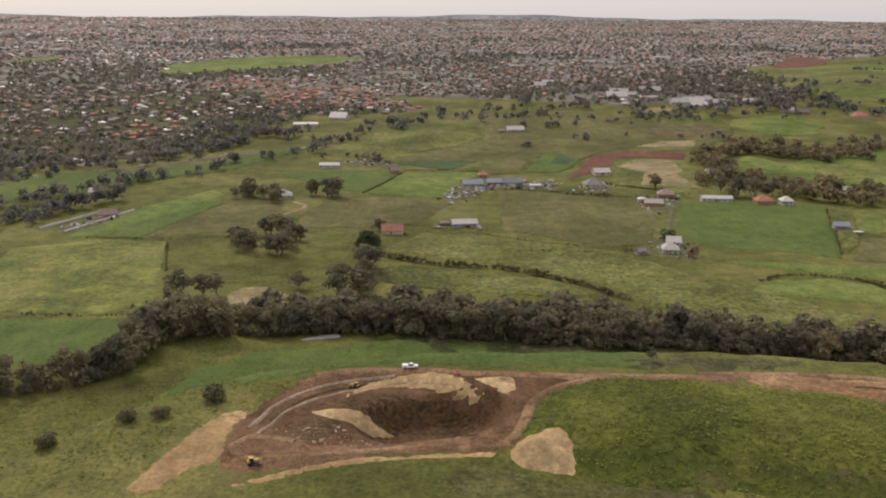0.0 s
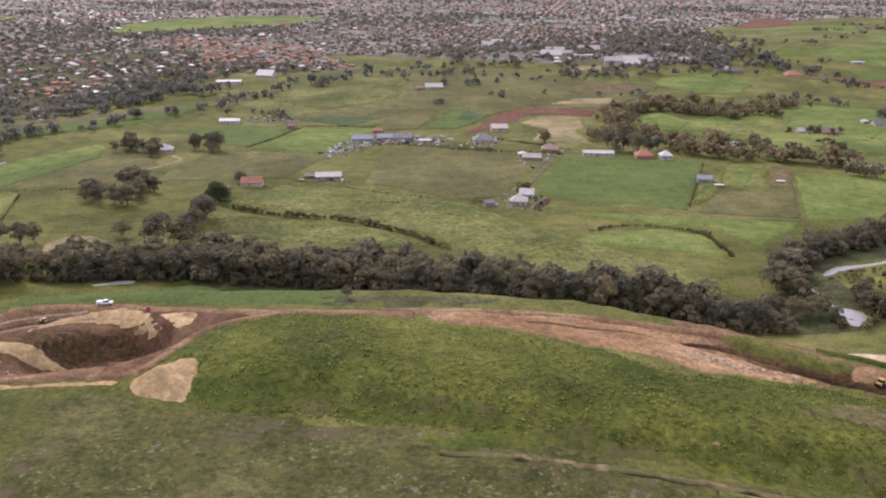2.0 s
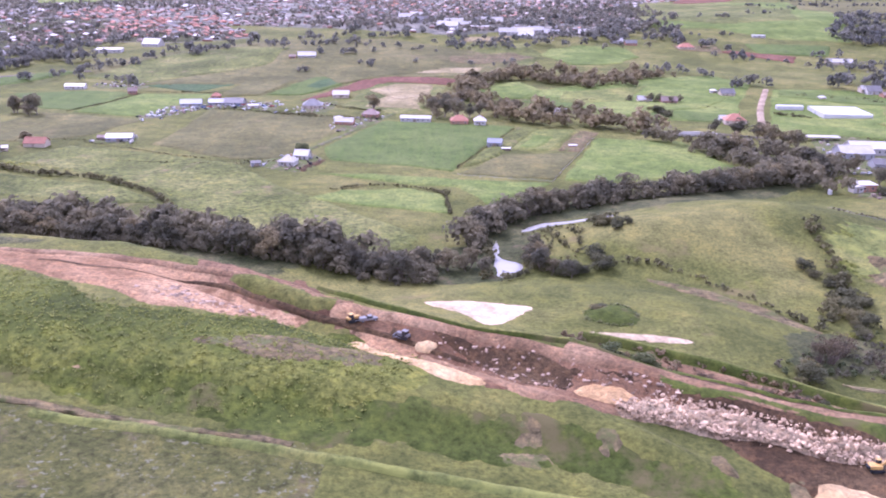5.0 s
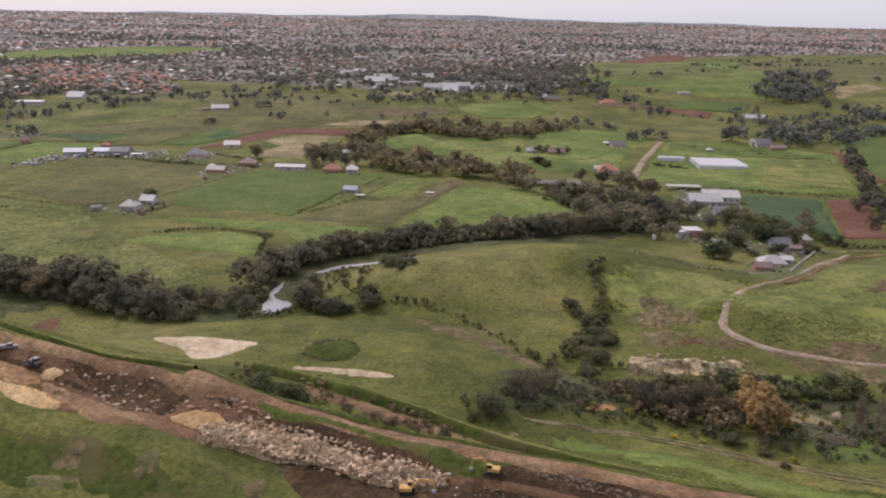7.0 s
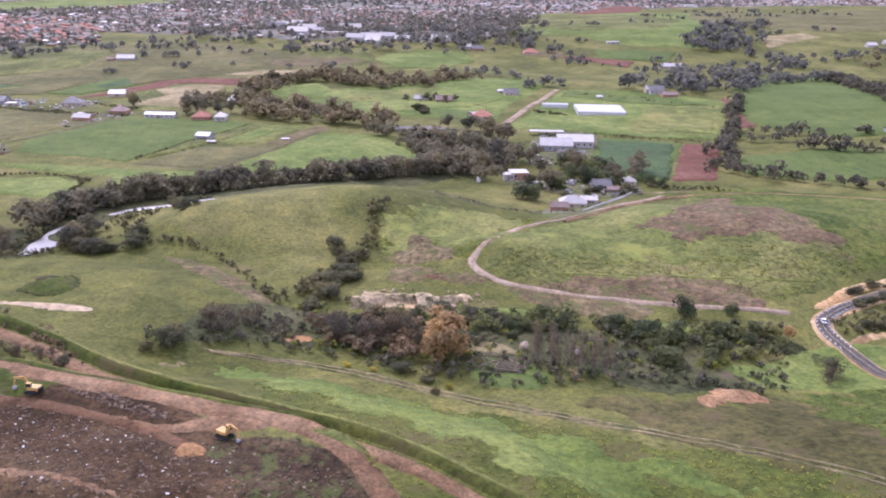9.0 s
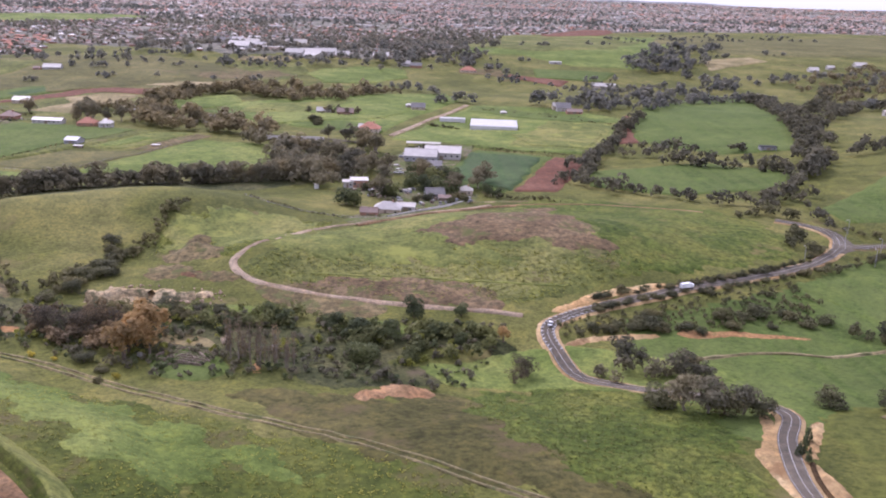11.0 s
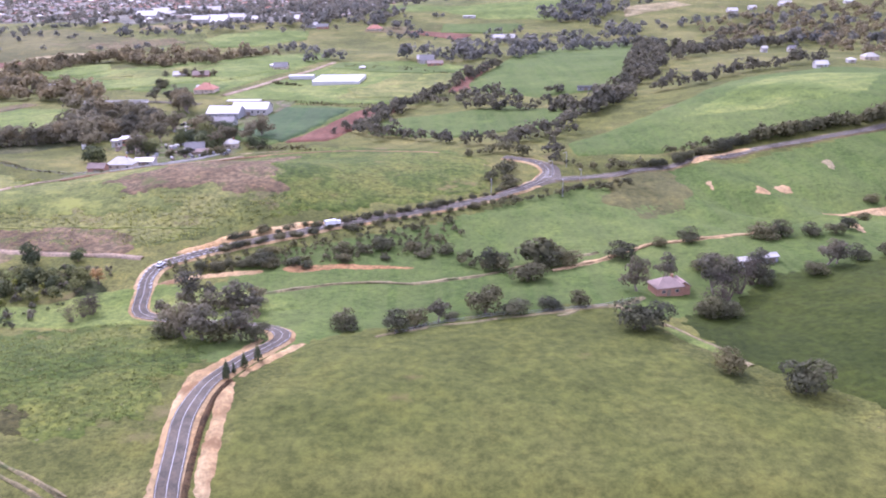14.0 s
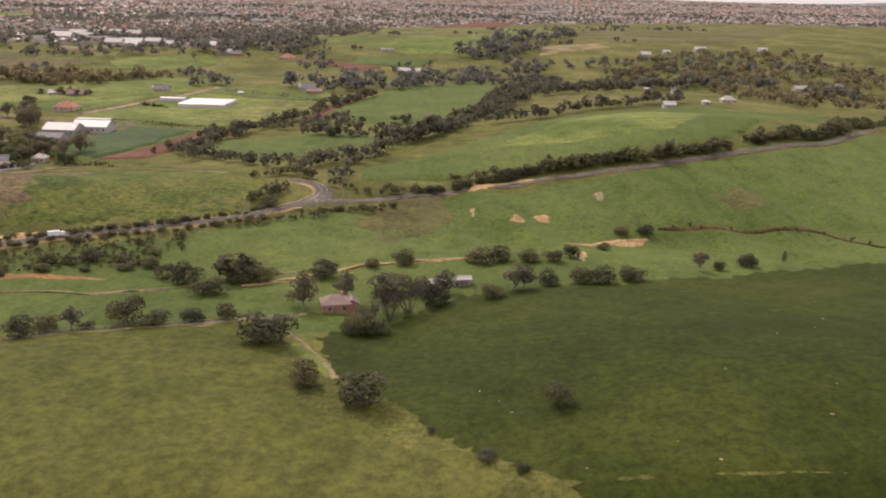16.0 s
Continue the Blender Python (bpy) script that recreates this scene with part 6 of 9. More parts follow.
# the gully below the round hill
for pts, kind, gap, spread, lo, hi, label, wide in (
    (((290.0, 192.9), (296.2, 200.7), (302.3, 207.3), (309.9, 206.6)), "bare", 3.2, 4, 4, 7, "leafless grey-brown tree in the gully", 1.1),
    (((280, 179), (281, 186), (286, 189)), "bush", 3.4, 1.5, 3.5, 6, "dark bush on the landfill slope", 1.1),
    (((246, 169), (257, 161), (268, 156)), "bare", 3, 2, 2, 3.2, "thin leafless bush between the haul roads", 1.3),
    (((319.2, 203.1), (328.0, 199.0), (336.0, 197.0), (347.0, 199.0)), "bare", 2.4, 4, 4, 7, "leafless brown tree in the gully", 1.1),
    (((350.2, 200.3), (353.0, 193.0), (350.7, 184.6)), "willow", 2.6, 1.5, 9, 12, "golden-leaved willow in the gully", 1.1),
    (((357.0, 193.1), (355.9, 188.2)), "willow", 3.5, 1.0, 6, 8, "golden-leaved willow in the gully", 1.0),
    (((373.5, 190.2), (378.9, 185.4), (384.0, 182.4), (389.1, 179.9), (393.4, 179.0)), "poplar", 1.0, 1.3, 7, 10, "bare grey poplar in the gully", 0.75),
    (((364.6, 203.8), (372, 206.0), (381.1, 212.7), (387.8, 214.6)), "garden", 4, 3, 2.5, 4.5, "dark green tree in the gully", 1.2),
    (((417.2, 217.5), (422.2, 217.7)), "garden", 4, 1, 7, 8, "dark round tree beside the track", 1.1),
    (((434.6, 216.0), (436.5, 216.7)), "garden", 2, 1, 5, 6, "dark round tree beside the track", 1.1),
    (((395.8, 206.9), (405.9, 203.3), (417.4, 200.5), (431.9, 202.8), (443.2, 204.2)), "garden", 4, 5, 3.5, 6, "dark green tree in the gully", 1.1),
    (((444.8, 204.3), (446.8, 201.4)), "willow", 3, 2, 6, 7, "golden-brown willow beside the road", 1.1),
    (((444.0, 186.9), (452.7, 180.7), (447.9, 192.9)), "bare", 4, 4, 4, 7, "leafless brown tree beside the road", 1.1),
    (((403.0, 185.3), (413.1, 190.7), (421.2, 188.5)), "garden", 5, 5, 3, 5, "dark green gully shrub", 1.3),
    (((328.5, 213.0), (344.8, 213.5), (361.2, 216.4), (377.0, 216.3)), "bush", 4, 4, 2, 4, "green shrub in the gully", 1.3),
    (((326.8, 187.3), (341.1, 181.2), (354.4, 171.0)), "bush", 7, 4, 1.5, 2.5, "low yellow-green bush in grass", 1.3),
    (((319.1, 276.0), (324.5, 255.9), (322.2, 240.5), (316.8, 226.8)), "bush", 4, 3, 2.5, 4, "dark shrub in the dry gully", 1.3),
    (((226.4, 174.4), (232.8, 174.1), (239.9, 171.8)), "garden", 3.0, 1.5, 4, 5.5, "dark bush beside the haul road", 1.2),
    (((268, 158.5), (275, 152)), "bush", 6, 1, 1.5, 2.5, "low dark bush below the berm", 1.2),
    (((233.4, 228.2), (243.9, 225.0)), "bush", 4, 3, 0.9, 1.5, "wide low green thicket on the bench", 3.2),
    (((471.0, 185.4), (477.4, 184.5), (484.4, 184.7), (492.8, 182.5), (497.9, 178.0)), "gum", 5, 4, 5, 8, "brownish gum tree beside the bend", 1.1),
    (((505.2, 146.4), (500.3, 136.7), (497.7, 129.7), (497.2, 133.7)), "cypress", 5, 0.6, 3, 4, "small dark cypress beside the road", 1.2),
    (((504.8, 167.9), (506.0, 167.1)), "bush", 2, 0.5, 2, 3, "round bush at the bend", 1.2),
    (((466.3, 213.8), (479.1, 216.7), (495.2, 215.7), (511.3, 216.1), (528.1, 219.6), (539.3, 225.3)), "bush", 3.2, 6, 2, 3.6, "dark shrub on the bank below the road", 1.3),
    (((469.2, 222.7), (492.9, 233.4), (514.7, 242.0), (544.9, 257.6), (565.5, 271.3)), "bush", 3.5, 1.0, 1.2, 2.2, "low shrub on the road shoulder", 1.3),
    (((472.4, 231.9), (496.9, 240.7), (525.4, 253.7), (553.8, 271.7), (565.4, 282.0)), "bush", 3.2, 1.2, 1.2, 2.4, "low shrub beside the road cutting", 1.3),
    (((541.2, 257.9), (542.3, 257.2)), "cypress", 2, 0.2, 4, 5, "dark upright cypress beside the road", 1.0),
    (((561.2, 281.2), (565.2, 284.8)), "bush", 3, 1, 4, 5, "round tree inside the bend", 1.2),
    (((583.5, 281.3), (595.2, 288.2), (611.6, 295.4)), "bush", 2.5, 1.2, 1.2, 2.2, "low shrub along the road", 1.4),
    (((617.9, 308.7), (640.8, 321.7), (658.0, 332.9), (673.0, 339.1), (693.3, 345.1), (721.3, 349.9), (758.8, 358.1)), "bush", 3.2, 1.5, 3, 5, "roadside tree on the hill", 1.1),
    (((769.0, 365.5), (794.9, 378.1), (818.0, 387.5), (887, 489)), "bush", 4, 2, 3.5, 6, "roadside tree on the hill", 1.1),
):
    row(kind, pts, gap, spread, lo, hi, "gully and roadside trees", wide, label)

for x, y, high in ((329.2, 183.7, 1.6), (335.6, 181.4, 1.2), (353.8, 171.7, 1.6), (361.4, 187.5, 1.2), (474.3, 214.6, 1.5), (488.8, 217.3, 1.2)):
    plant("gorse", x, y, high, 1.2, "gorse bushes")
for x, y, high in ((374.0, 195.0, 3.0), (355.0, 185.6, 1.9), (387.0, 191.0, 2.0)):
    plant("blossom", x, y, high, 0.9, "blossom trees")

# single trees and bushes on the meadows: place, height, width
for kind, x, y, high, wide, label in (
    ("bush", 585.5, 157.3, 8, 1.15, "wide olive bush on the meadow"),
    ("bush", 597.2, 133.6, 5, 1.1, "round olive bush in the gully"),
    ("bush", 609.0, 124.9, 6.5, 1.2, "wide olive bush in the gully"),
    ("bush", 645.5, 119.5, 4.6, 0.95, "lone olive bush on the meadow"),
    ("bush", 604.8, 171.5, 6, 1.0, "dark bush beside the farmhouse"),
    ("gum", 590.7, 187.3, 10, 0.9, "tall gum tree beside the farmhouse"),
    ("gum", 599.7, 195.1, 9, 0.8, "tall gum tree beside the farmhouse"),
    ("gum", 611.1, 188.1, 11, 1.0, "brownish gum tree beside the farmhouse"),
    ("bush", 624.5, 193.6, 6, 1.0, "dark bush beside the farmhouse"),
    ("bush", 550.7, 170.1, 7, 1.0, "open gum bush at the fence"),
    ("bush", 530.1, 159.7, 5, 1.1, "dark bush at the fence"),
    ("bush", 534.4, 163.7, 4.5, 1.1, "dark bush at the fence"),
    ("gum", 539.4, 164.9, 6, 1.0, "thin gum tree at the fence"),
    ("bush", 542.4, 167.3, 2, 1.6, "low bush at the fence"),
    ("bush", 557.5, 168.4, 3.6, 1.7, "dark bush at the fence"),
    ("bush", 566.2, 170.6, 3.6, 1.4, "brownish bush at the fence"),
    ("bush", 573.8, 172.7, 4, 1.1, "dark bush at the fence"),
    ("bush", 555.2, 207.8, 6, 1.1, "dark bush by the small creek"),
    ("bush", 563.9, 197.1, 5, 1.5, "dark bush by the small creek"),
    ("bush", 570.8, 208.5, 5, 1.2, "dark bush by the small creek"),
    ("bush", 576.0, 210.5, 5, 1.2, "dark bush by the small creek"),
    ("bush", 593.0, 216.0, 5, 1.4, "dark bush by the small creek"),
    ("bush", 606.4, 226.1, 3, 1.2, "dark bush by the small creek"),
    ("bush", 615.7, 229.6, 5, 1.1, "dark bush by the small creek"),
    ("bush", 639.3, 232.4, 5, 1.5, "dark bush by the small creek"),
    ("bush", 645.6, 234.0, 5, 1.3, "dark bush by the small creek"),
    ("bush", 654.3, 233.1, 4, 1.3, "dark bush by the small creek"),
    ("bush", 662.2, 233.0, 4, 1.3, "dark bush by the small creek"),
    ("bush", 668.6, 239.3, 4.5, 1.0, "dark bush by the small creek"),
    ("bush", 683.7, 260.0, 3.5, 1.1, "dark bush by the small creek"),
    ("bush", 692.9, 274.1, 3.5, 1.3, "dark bush on the slope"),
    ("bush", 701.8, 275.5, 4, 1.3, "dark bush on the slope"),
    ("gum", 627.0, 202.9, 7, 1.1, "dark tree beside a white shed"),
    ("gum", 645.7, 201.9, 8, 1.2, "dark tree beside the farm track"),
    ("gum", 648.9, 202.9, 7, 1.2, "dark tree beside the farm track"),
    ("bush", 639.6, 194.8, 4, 1.3, "green bush beside the farm track"),
    ("bush", 656.6, 206.6, 4.5, 1.2, "dark bush beside the farm track"),
    ("bush", 666.4, 207.7, 5, 1.2, "dark bush beside the farm track"),
    ("bush", 672.0, 207.9, 5, 1.3, "dark bush beside the farm track"),
    ("bush", 681.0, 209.7, 4.5, 1.4, "dark bush beside the farm track"),
    ("gum", 704.1, 219.7, 6, 1.0, "dark tree on the far side of the meadow"),
    ("bush", 710.3, 222.0, 3, 1.1, "small bush on the meadow edge"),
    ("bush", 720.8, 226.9, 4.5, 1.1, "round bush on the meadow edge"),
    ("cypress", 735.1, 233.9, 4, 1.2, "small dark pine on the meadow edge"),
    ("bush", 518.0, 163.5, 5.2, 1.05, "lone round gum at the meadow corner"),
    ("bare", 608.0, 176.5, 7, 1.1, "leafless grey-brown tree beside the farmhouse"),
    ("bare", 612.5, 183.0, 8, 1.2, "leafless grey-brown tree beside the farmhouse"),
    ("bare", 617.5, 188.0, 8, 1.2, "leafless grey-brown tree beside the farmhouse"),
    ("bare", 622.5, 194.0, 7, 1.2, "leafless grey-brown tree beside the farmhouse"),
    ("bush", 609.0, 172.0, 5, 1.1, "dark bush beside the farmhouse"),
    ("bush", 613.5, 205.5, 5.5, 1.2, "dark bush behind the farmhouse"),
    ("bush", 619.5, 204.5, 5, 1.2, "dark bush behind the farmhouse"),
    ("bush", 631.0, 103.5, 1.6, 1.8, "low bush in the gully"),
    ("bush", 636.6, 98.9, 1.6, 1.4, "low bush in the gully"),
    ("bush", 621.9, 113.3, 1.2, 1.2, "low bush in the gully"),
    ("bush", -51.6, 185.8, 3.5, 1.4, "dark bush below the landfill"),
    ("bush", -68.8, 177.3, 3, 1.2, "dark bush below the landfill"),
    ("bush", -61.3, 177.2, 2.6, 1.4, "dark bush below the landfill"),
    ("bush", -83.4, 169.1, 3, 1.5, "brown bush below the landfill"),
    ("gum", 52.5, 206.5, 4, 0.8, "small gum tree on the meadow strip"),
):
    plant(kind, x, y, high, wide, "meadow trees and bushes", label)

for kind, x, y, high in (
    ("gum", 405.5, 428.8, 11), ("garden", 419.6, 416.5, 10), ("gum", 424.1, 406.4, 12), ("garden", 428.9, 397.5, 11),
    ("gum", 403.9, 369.0, 11), ("garden", 408.9, 373.3, 9), ("garden", 391.1, 352.0, 9), ("gum", 453.1, 407.5, 12),
    ("garden", 436.8, 409.9, 10), ("gum", 438.1, 380.6, 9), ("garden", 454.2, 384.1, 6), ("garden", 458.8, 381.3, 5),
    ("gum", 406.2, 401.5, 10), ("gum", 438.0, 395.6, 9), ("bush", 441.3, 373.8, 4), ("bush", 410.1, 356.4, 3.5),
):
    plant(kind, x, y, high, 1.1, "farmstead trees", "dark dense tree round the farmstead" if kind != "bush" else "low bush round the farmstead")

for kind, x, y, high in (
    ("bush", 477.8, 161.1, 5.5), ("gum", 483.1, 157.6, 9), ("gum", 487.4, 155.9, 8.5), ("bush", 491.1, 156.1, 6),
    ("gum", 495.4, 156.9, 7.5), ("bush", 499.0, 155.2, 4.5),
):
    plant(kind, x, y, high, 1.15, "trees in the road bend", "dark brown-green tree inside the road bend" if kind == "gum" else "dark rounded bush inside the road bend")

# ---------------------------------------------------------------- woods and hedges farther off
def lines_of(*rows):
    out, size = [], []
    for pts, gap, spread, lo, hi in rows:
        got = along(pts, gap, spread)
        out += got
        size += [rng.uniform(lo, hi) * (0.95 + 0.2 * math.sin(q[0] / 3.4 + 1.3 * math.sin(q[1] / 5)) + 0.14 * math.sin(q[0] / 8.3 + 2)) for q in got]
    return out, size


CREEK_ALL = list(CREEK_WEST[3:]) + list(CREEK_MID) + list(CREEK[3:])
woods("creek_undergrowth", *lines_of(
    ([(x - 1, y + 8) for x, y in CREEK], 3.2, 4, 7, 12),
    ([(x - 2, y + 17) for x, y in CREEK[:-1]], 4.0, 4, 7, 12),
    ([(x, y + 9) for x, y in CREEK_MID], 3.2, 4, 7, 12),
    ([(x, y + 18) for x, y in CREEK_MID], 4, 4, 8, 12),
    ([(x + 2, y + 9) for x, y in CREEK_WEST[3:]], 3.5, 5, 8, 12),
    ([(x + 3, y + 20) for x, y in CREEK_WEST[4:]], 4, 5, 8, 12),
    (CREEK_WEST, 3.5, 5, 4, 8),
    (CREEK_EAST, 2.8, 6, 6, 10),
    ([(x + 2, y + 8) for x, y in CREEK_EAST], 3.6, 4, 7, 10),
    (CREEK, 2.6, 4, 3, 6),
    ([(x, y - 4) for x, y in CREEK], 1.8, 2, 2.5, 5),
    ([(x, y - 4) for x, y in CREEK_MID], 1.8, 2, 2.5, 5),
    ([(x, y - 3) for x, y in CREEK_WEST], 1.8, 2, 2.5, 5),
    ([(x, y - 4) for x, y in CREEK_EAST], 2.0, 2, 2.5, 5),
    (((467.5, 182.3), (477.3, 181.4), (485.7, 181.8), (495.0, 176.1)), 2.0, 3, 3, 6),
    (CREEK_MID, 2.6, 4, 3, 6),
    (((322, 504), (344, 478), (352.8, 439.9), (366.6, 408.3), (377.7, 390.7)), 3, 8, 8, 12),
    (((340, 477), (362, 474), (383.8, 447.7), (392.0, 425.4)), 3, 9, 8, 12),
), "dense brownish gum thicket along the creek", "leaf_gum", 110)
woods("creek_woods", *lines_of(
    (((228, 595), (253, 559), (283, 550), (312, 543), (326, 533)), 2.5, 9, 6, 13),
    (((223, 688), (259, 763), (313, 734), (356, 730)), 2.8, 8, 6, 12),
    (((181, 609), (210, 656), (218, 734), (244, 759)), 3.3, 6, 5, 11),
    (((253, 779), (293, 803), (342, 751), (385, 793)), 3.3, 10, 5, 11),
    (((211, 682), (227, 638), (244, 604), (271, 596), (296, 575)), 2.8, 10, 6, 13),
    (((206, 711), (257, 769), (295, 740), (322, 712)), 3.3, 8, 5, 11),
    (((300, 753), (357, 771), (395, 780)), 3.9, 8, 5, 11),
), "dark gum woods along the upper creek", "leaf_gum", 60)
woods("hedgerow_trees", *lines_of(
    (((523, 505), (548, 491), (579, 480), (599, 454), (613.1, 430.2)), 6, 3, 5, 9),
    (((508.0, 392.1), (528.7, 385.1), (546.4, 365.0), (565.4, 349.0)), 5.5, 2.5, 5, 8),
    (((486.8, 406.6), (502.0, 429.0), (515, 483)), 5, 6, 4, 7),
    (((616, 410), (633, 447), (656, 513), (684, 609), (745, 856)), 4, 5, 6, 10),
    (((630, 425), (650, 470), (672, 530), (700, 620), (758, 860)), 5, 5, 6, 9),
    (((706, 600), (739, 644), (801, 756), (856, 797), (944, 892)), 6, 5, 8, 11),
    (((570.2, 338.7), (580.9, 361.7), (592.5, 376.3)), 5, 4, 6, 9),
    (((596, 431), (606, 428), (617, 421)), 2.6, 2.0, 6, 8),
    (((603, 495), (608, 498), (614, 502)), 3.0, 2.0, 5, 7),
    (((556, 470), (566, 461), (580, 450), (592, 442)), 3.6, 2.5, 5, 8),
    (((653, 456), (666, 462), (697, 489), (726, 518), (760, 542), (800, 566)), 5.5, 2.5, 7, 10),
    (((708, 652), (771, 752), (848, 908), (904, 938)), 7, 7, 7, 11),
    (((586.0, 349.1), (594.8, 363.9), (609.2, 402.4), (626.3, 434.4), (640, 475)), 6, 6, 6, 9),
    (((579.7, 316.8), (588.2, 322.5), (588.9, 343.1)), 5, 3, 4, 7),
    (((588, 652), (545, 540), (521, 473), (500.7, 407.4)), 4.5, 3, 6, 9),
    (((546, 520), (561, 515), (586, 505)), 6, 2.5, 6, 9),
    (((500.7, 407.4), (514.1, 400.0), (529.3, 392.9)), 5, 2.5, 5, 8),
), "rows of dark gums between the fields", "leaf_gum", 60)
woods("roadside_trees", *lines_of(
    (((629.5, 327.5), (648.5, 333.5), (667.9, 337.3), (683.0, 341.7)), 2.6, 1.5, 3, 6),
    (((670.4, 337.4), (697.8, 343.4), (713.0, 345.8), (733.5, 349.2), (759.0, 358.8)), 2.4, 1.5, 4.5, 8),
    (((763.3, 364.2), (781.7, 371.6), (802.8, 384.0), (828.8, 404.6), (925, 536)), 5, 2, 3.5, 7),
    (((555.8, 261.6), (570.0, 270.3), (588.7, 282.2), (611.8, 291.2)), 1.7, 1.5, 1.5, 3.2),
    (((585.6, 321.6), (596.4, 311.7), (608.5, 308.3), (620.7, 312.3)), 2.2, 2.5, 2.5, 5),
    (((555.2, 287.4), (562.9, 295.8), (569.5, 308.5)), 2.2, 2.0, 2.5, 4.5),
    (((547.8, 325.3), (563.3, 336.8), (577.9, 328.1)), 2.6, 1.5, 3, 6),
    (((501.8, 243.5), (520.1, 251.2), (539.7, 261.5), (556.9, 273.4)), 1.5, 0.7, 0.8, 1.8),
    (((547.9, 217.2), (550.1, 207.9), (556.7, 202.2)), 2.0, 2.0, 3, 6),
    (((562.6, 207.6), (567.8, 212.7), (572.5, 218.1)), 1.6, 2.0, 4, 7),
), "dark trees and scrub along the road", "leaf_bush", 60)
woods("far_tree_belts", *lines_of(
    (((551, 680), (587, 700), (620, 720), (687, 792), (750, 832)), 4.5, 9, 7, 11),
    (((672, 1045), (700, 1090), (740, 1190), (805, 1262)), 4.5, 22, 9, 13),
    (((680, 1035), (722, 1056), (770, 1130)), 5, 14, 9, 13),
    (((569, 895), (600, 880), (640, 900), (690, 930)), 6, 9, 7, 11),
    (((-241, 470), (-235, 494), (-226, 519), (-213, 552)), 3.5, 8, 7, 11),
    (((-212, 866), (-187, 851), (-151, 834), (-132, 849)), 4, 12, 8, 12),
    (((-221, 709), (-199, 768), (-180, 800)), 5, 12, 7, 11),
    (((547, 678), (572, 739), (634, 809), (706, 889), (766, 979)), 8, 14, 8, 13),
    (((710, 1079), (754, 1150), (866, 1308)), 10, 16, 9, 14),
    (((379, 1069), (417, 1127), (459, 1208)), 12, 25, 9, 14),
    (((741, 954), (819, 987), (905, 1025), (1009, 1062)), 9, 14, 7, 11),
    (((815, 770), (900, 842), (942, 804), (975, 769), (1014, 713)), 7, 25, 8, 13),
    (((871, 930), (979, 974), (1070, 961), (1126, 920)), 9, 25, 8, 13),
    (((445, 1071), (481, 1035), (507, 998)), 12, 18, 8, 12),
    (((197, 917), (277, 964), (361, 1033), (458, 1178)), 9, 25, 7, 12),
    (((373, 841), (410, 825), (439, 775)), 8, 5, 6, 9),
    (((428, 706), (446, 726), (461, 718)), 6, 4, 7, 10),
    (((511, 703), (546, 727), (578, 707), (606, 697)), 8, 12, 8, 13),
    (((706, 1128), (708, 1051), (726, 992), (756, 916)), 10, 12, 8, 13),
    (((-280, 507), (-262, 540), (-249, 559), (-227, 598), (-198, 631)), 5, 9, 7, 11),
    (((-267, 481), (-241, 494), (-235, 519)), 5, 6, 7, 11),
    (((-194, 619), (-163, 696), (-110, 770), (-77, 843)), 9, 10, 6, 10),
    (((-102, 710), (-66, 722), (-37, 686)), 10, 5, 5, 9),
    (((-77, 843), (-13, 919), (35, 955), (111, 1045)), 10, 14, 7, 12),
    (((50, 903), (94, 941), (138, 999), (194, 1030)), 8, 22, 7, 11),
    (((97, 908), (149, 904), (204, 894)), 14, 5, 5, 8),
    (((64, 773), (82, 784)), 5, 3, 5, 7),
    (((195, 965), (299, 1005), (420, 1106), (493, 1113)), 9, 14, 7, 11),
    (((387, 1017), (454, 1069), (509, 1016)), 9, 16, 7, 11),
    (((208, 1033), (296, 1119), (424, 1224), (474, 1156)), 10, 30, 7, 12),
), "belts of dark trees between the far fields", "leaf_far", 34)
grove = scatter(((790, 860), (830, 975), (942, 1122), (1103, 1119), (1153, 973), (971, 624), (890, 590), (868, 640), (872, 740), (900, 815), (850, 830)), 330)
grove2 = np.concatenate((scatter(((283, 1122), (418, 1686), (572, 1651), (493, 1161), (445, 974), (388, 919), (349, 1041)), 200), scatter(((151, 1352), (303, 1517), (520, 1597), (530, 1277), (488, 1069), (415, 1022), (444, 1174), (365, 1111), (312, 1345), (144, 1043)), 260)))
grove2 = grove2[::2]
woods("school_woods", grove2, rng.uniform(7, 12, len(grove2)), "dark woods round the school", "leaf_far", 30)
woods("hillside_woods", grove, rng.uniform(6, 11, len(grove)), "open dark woodland on the far hillside", "leaf_gum", 40)
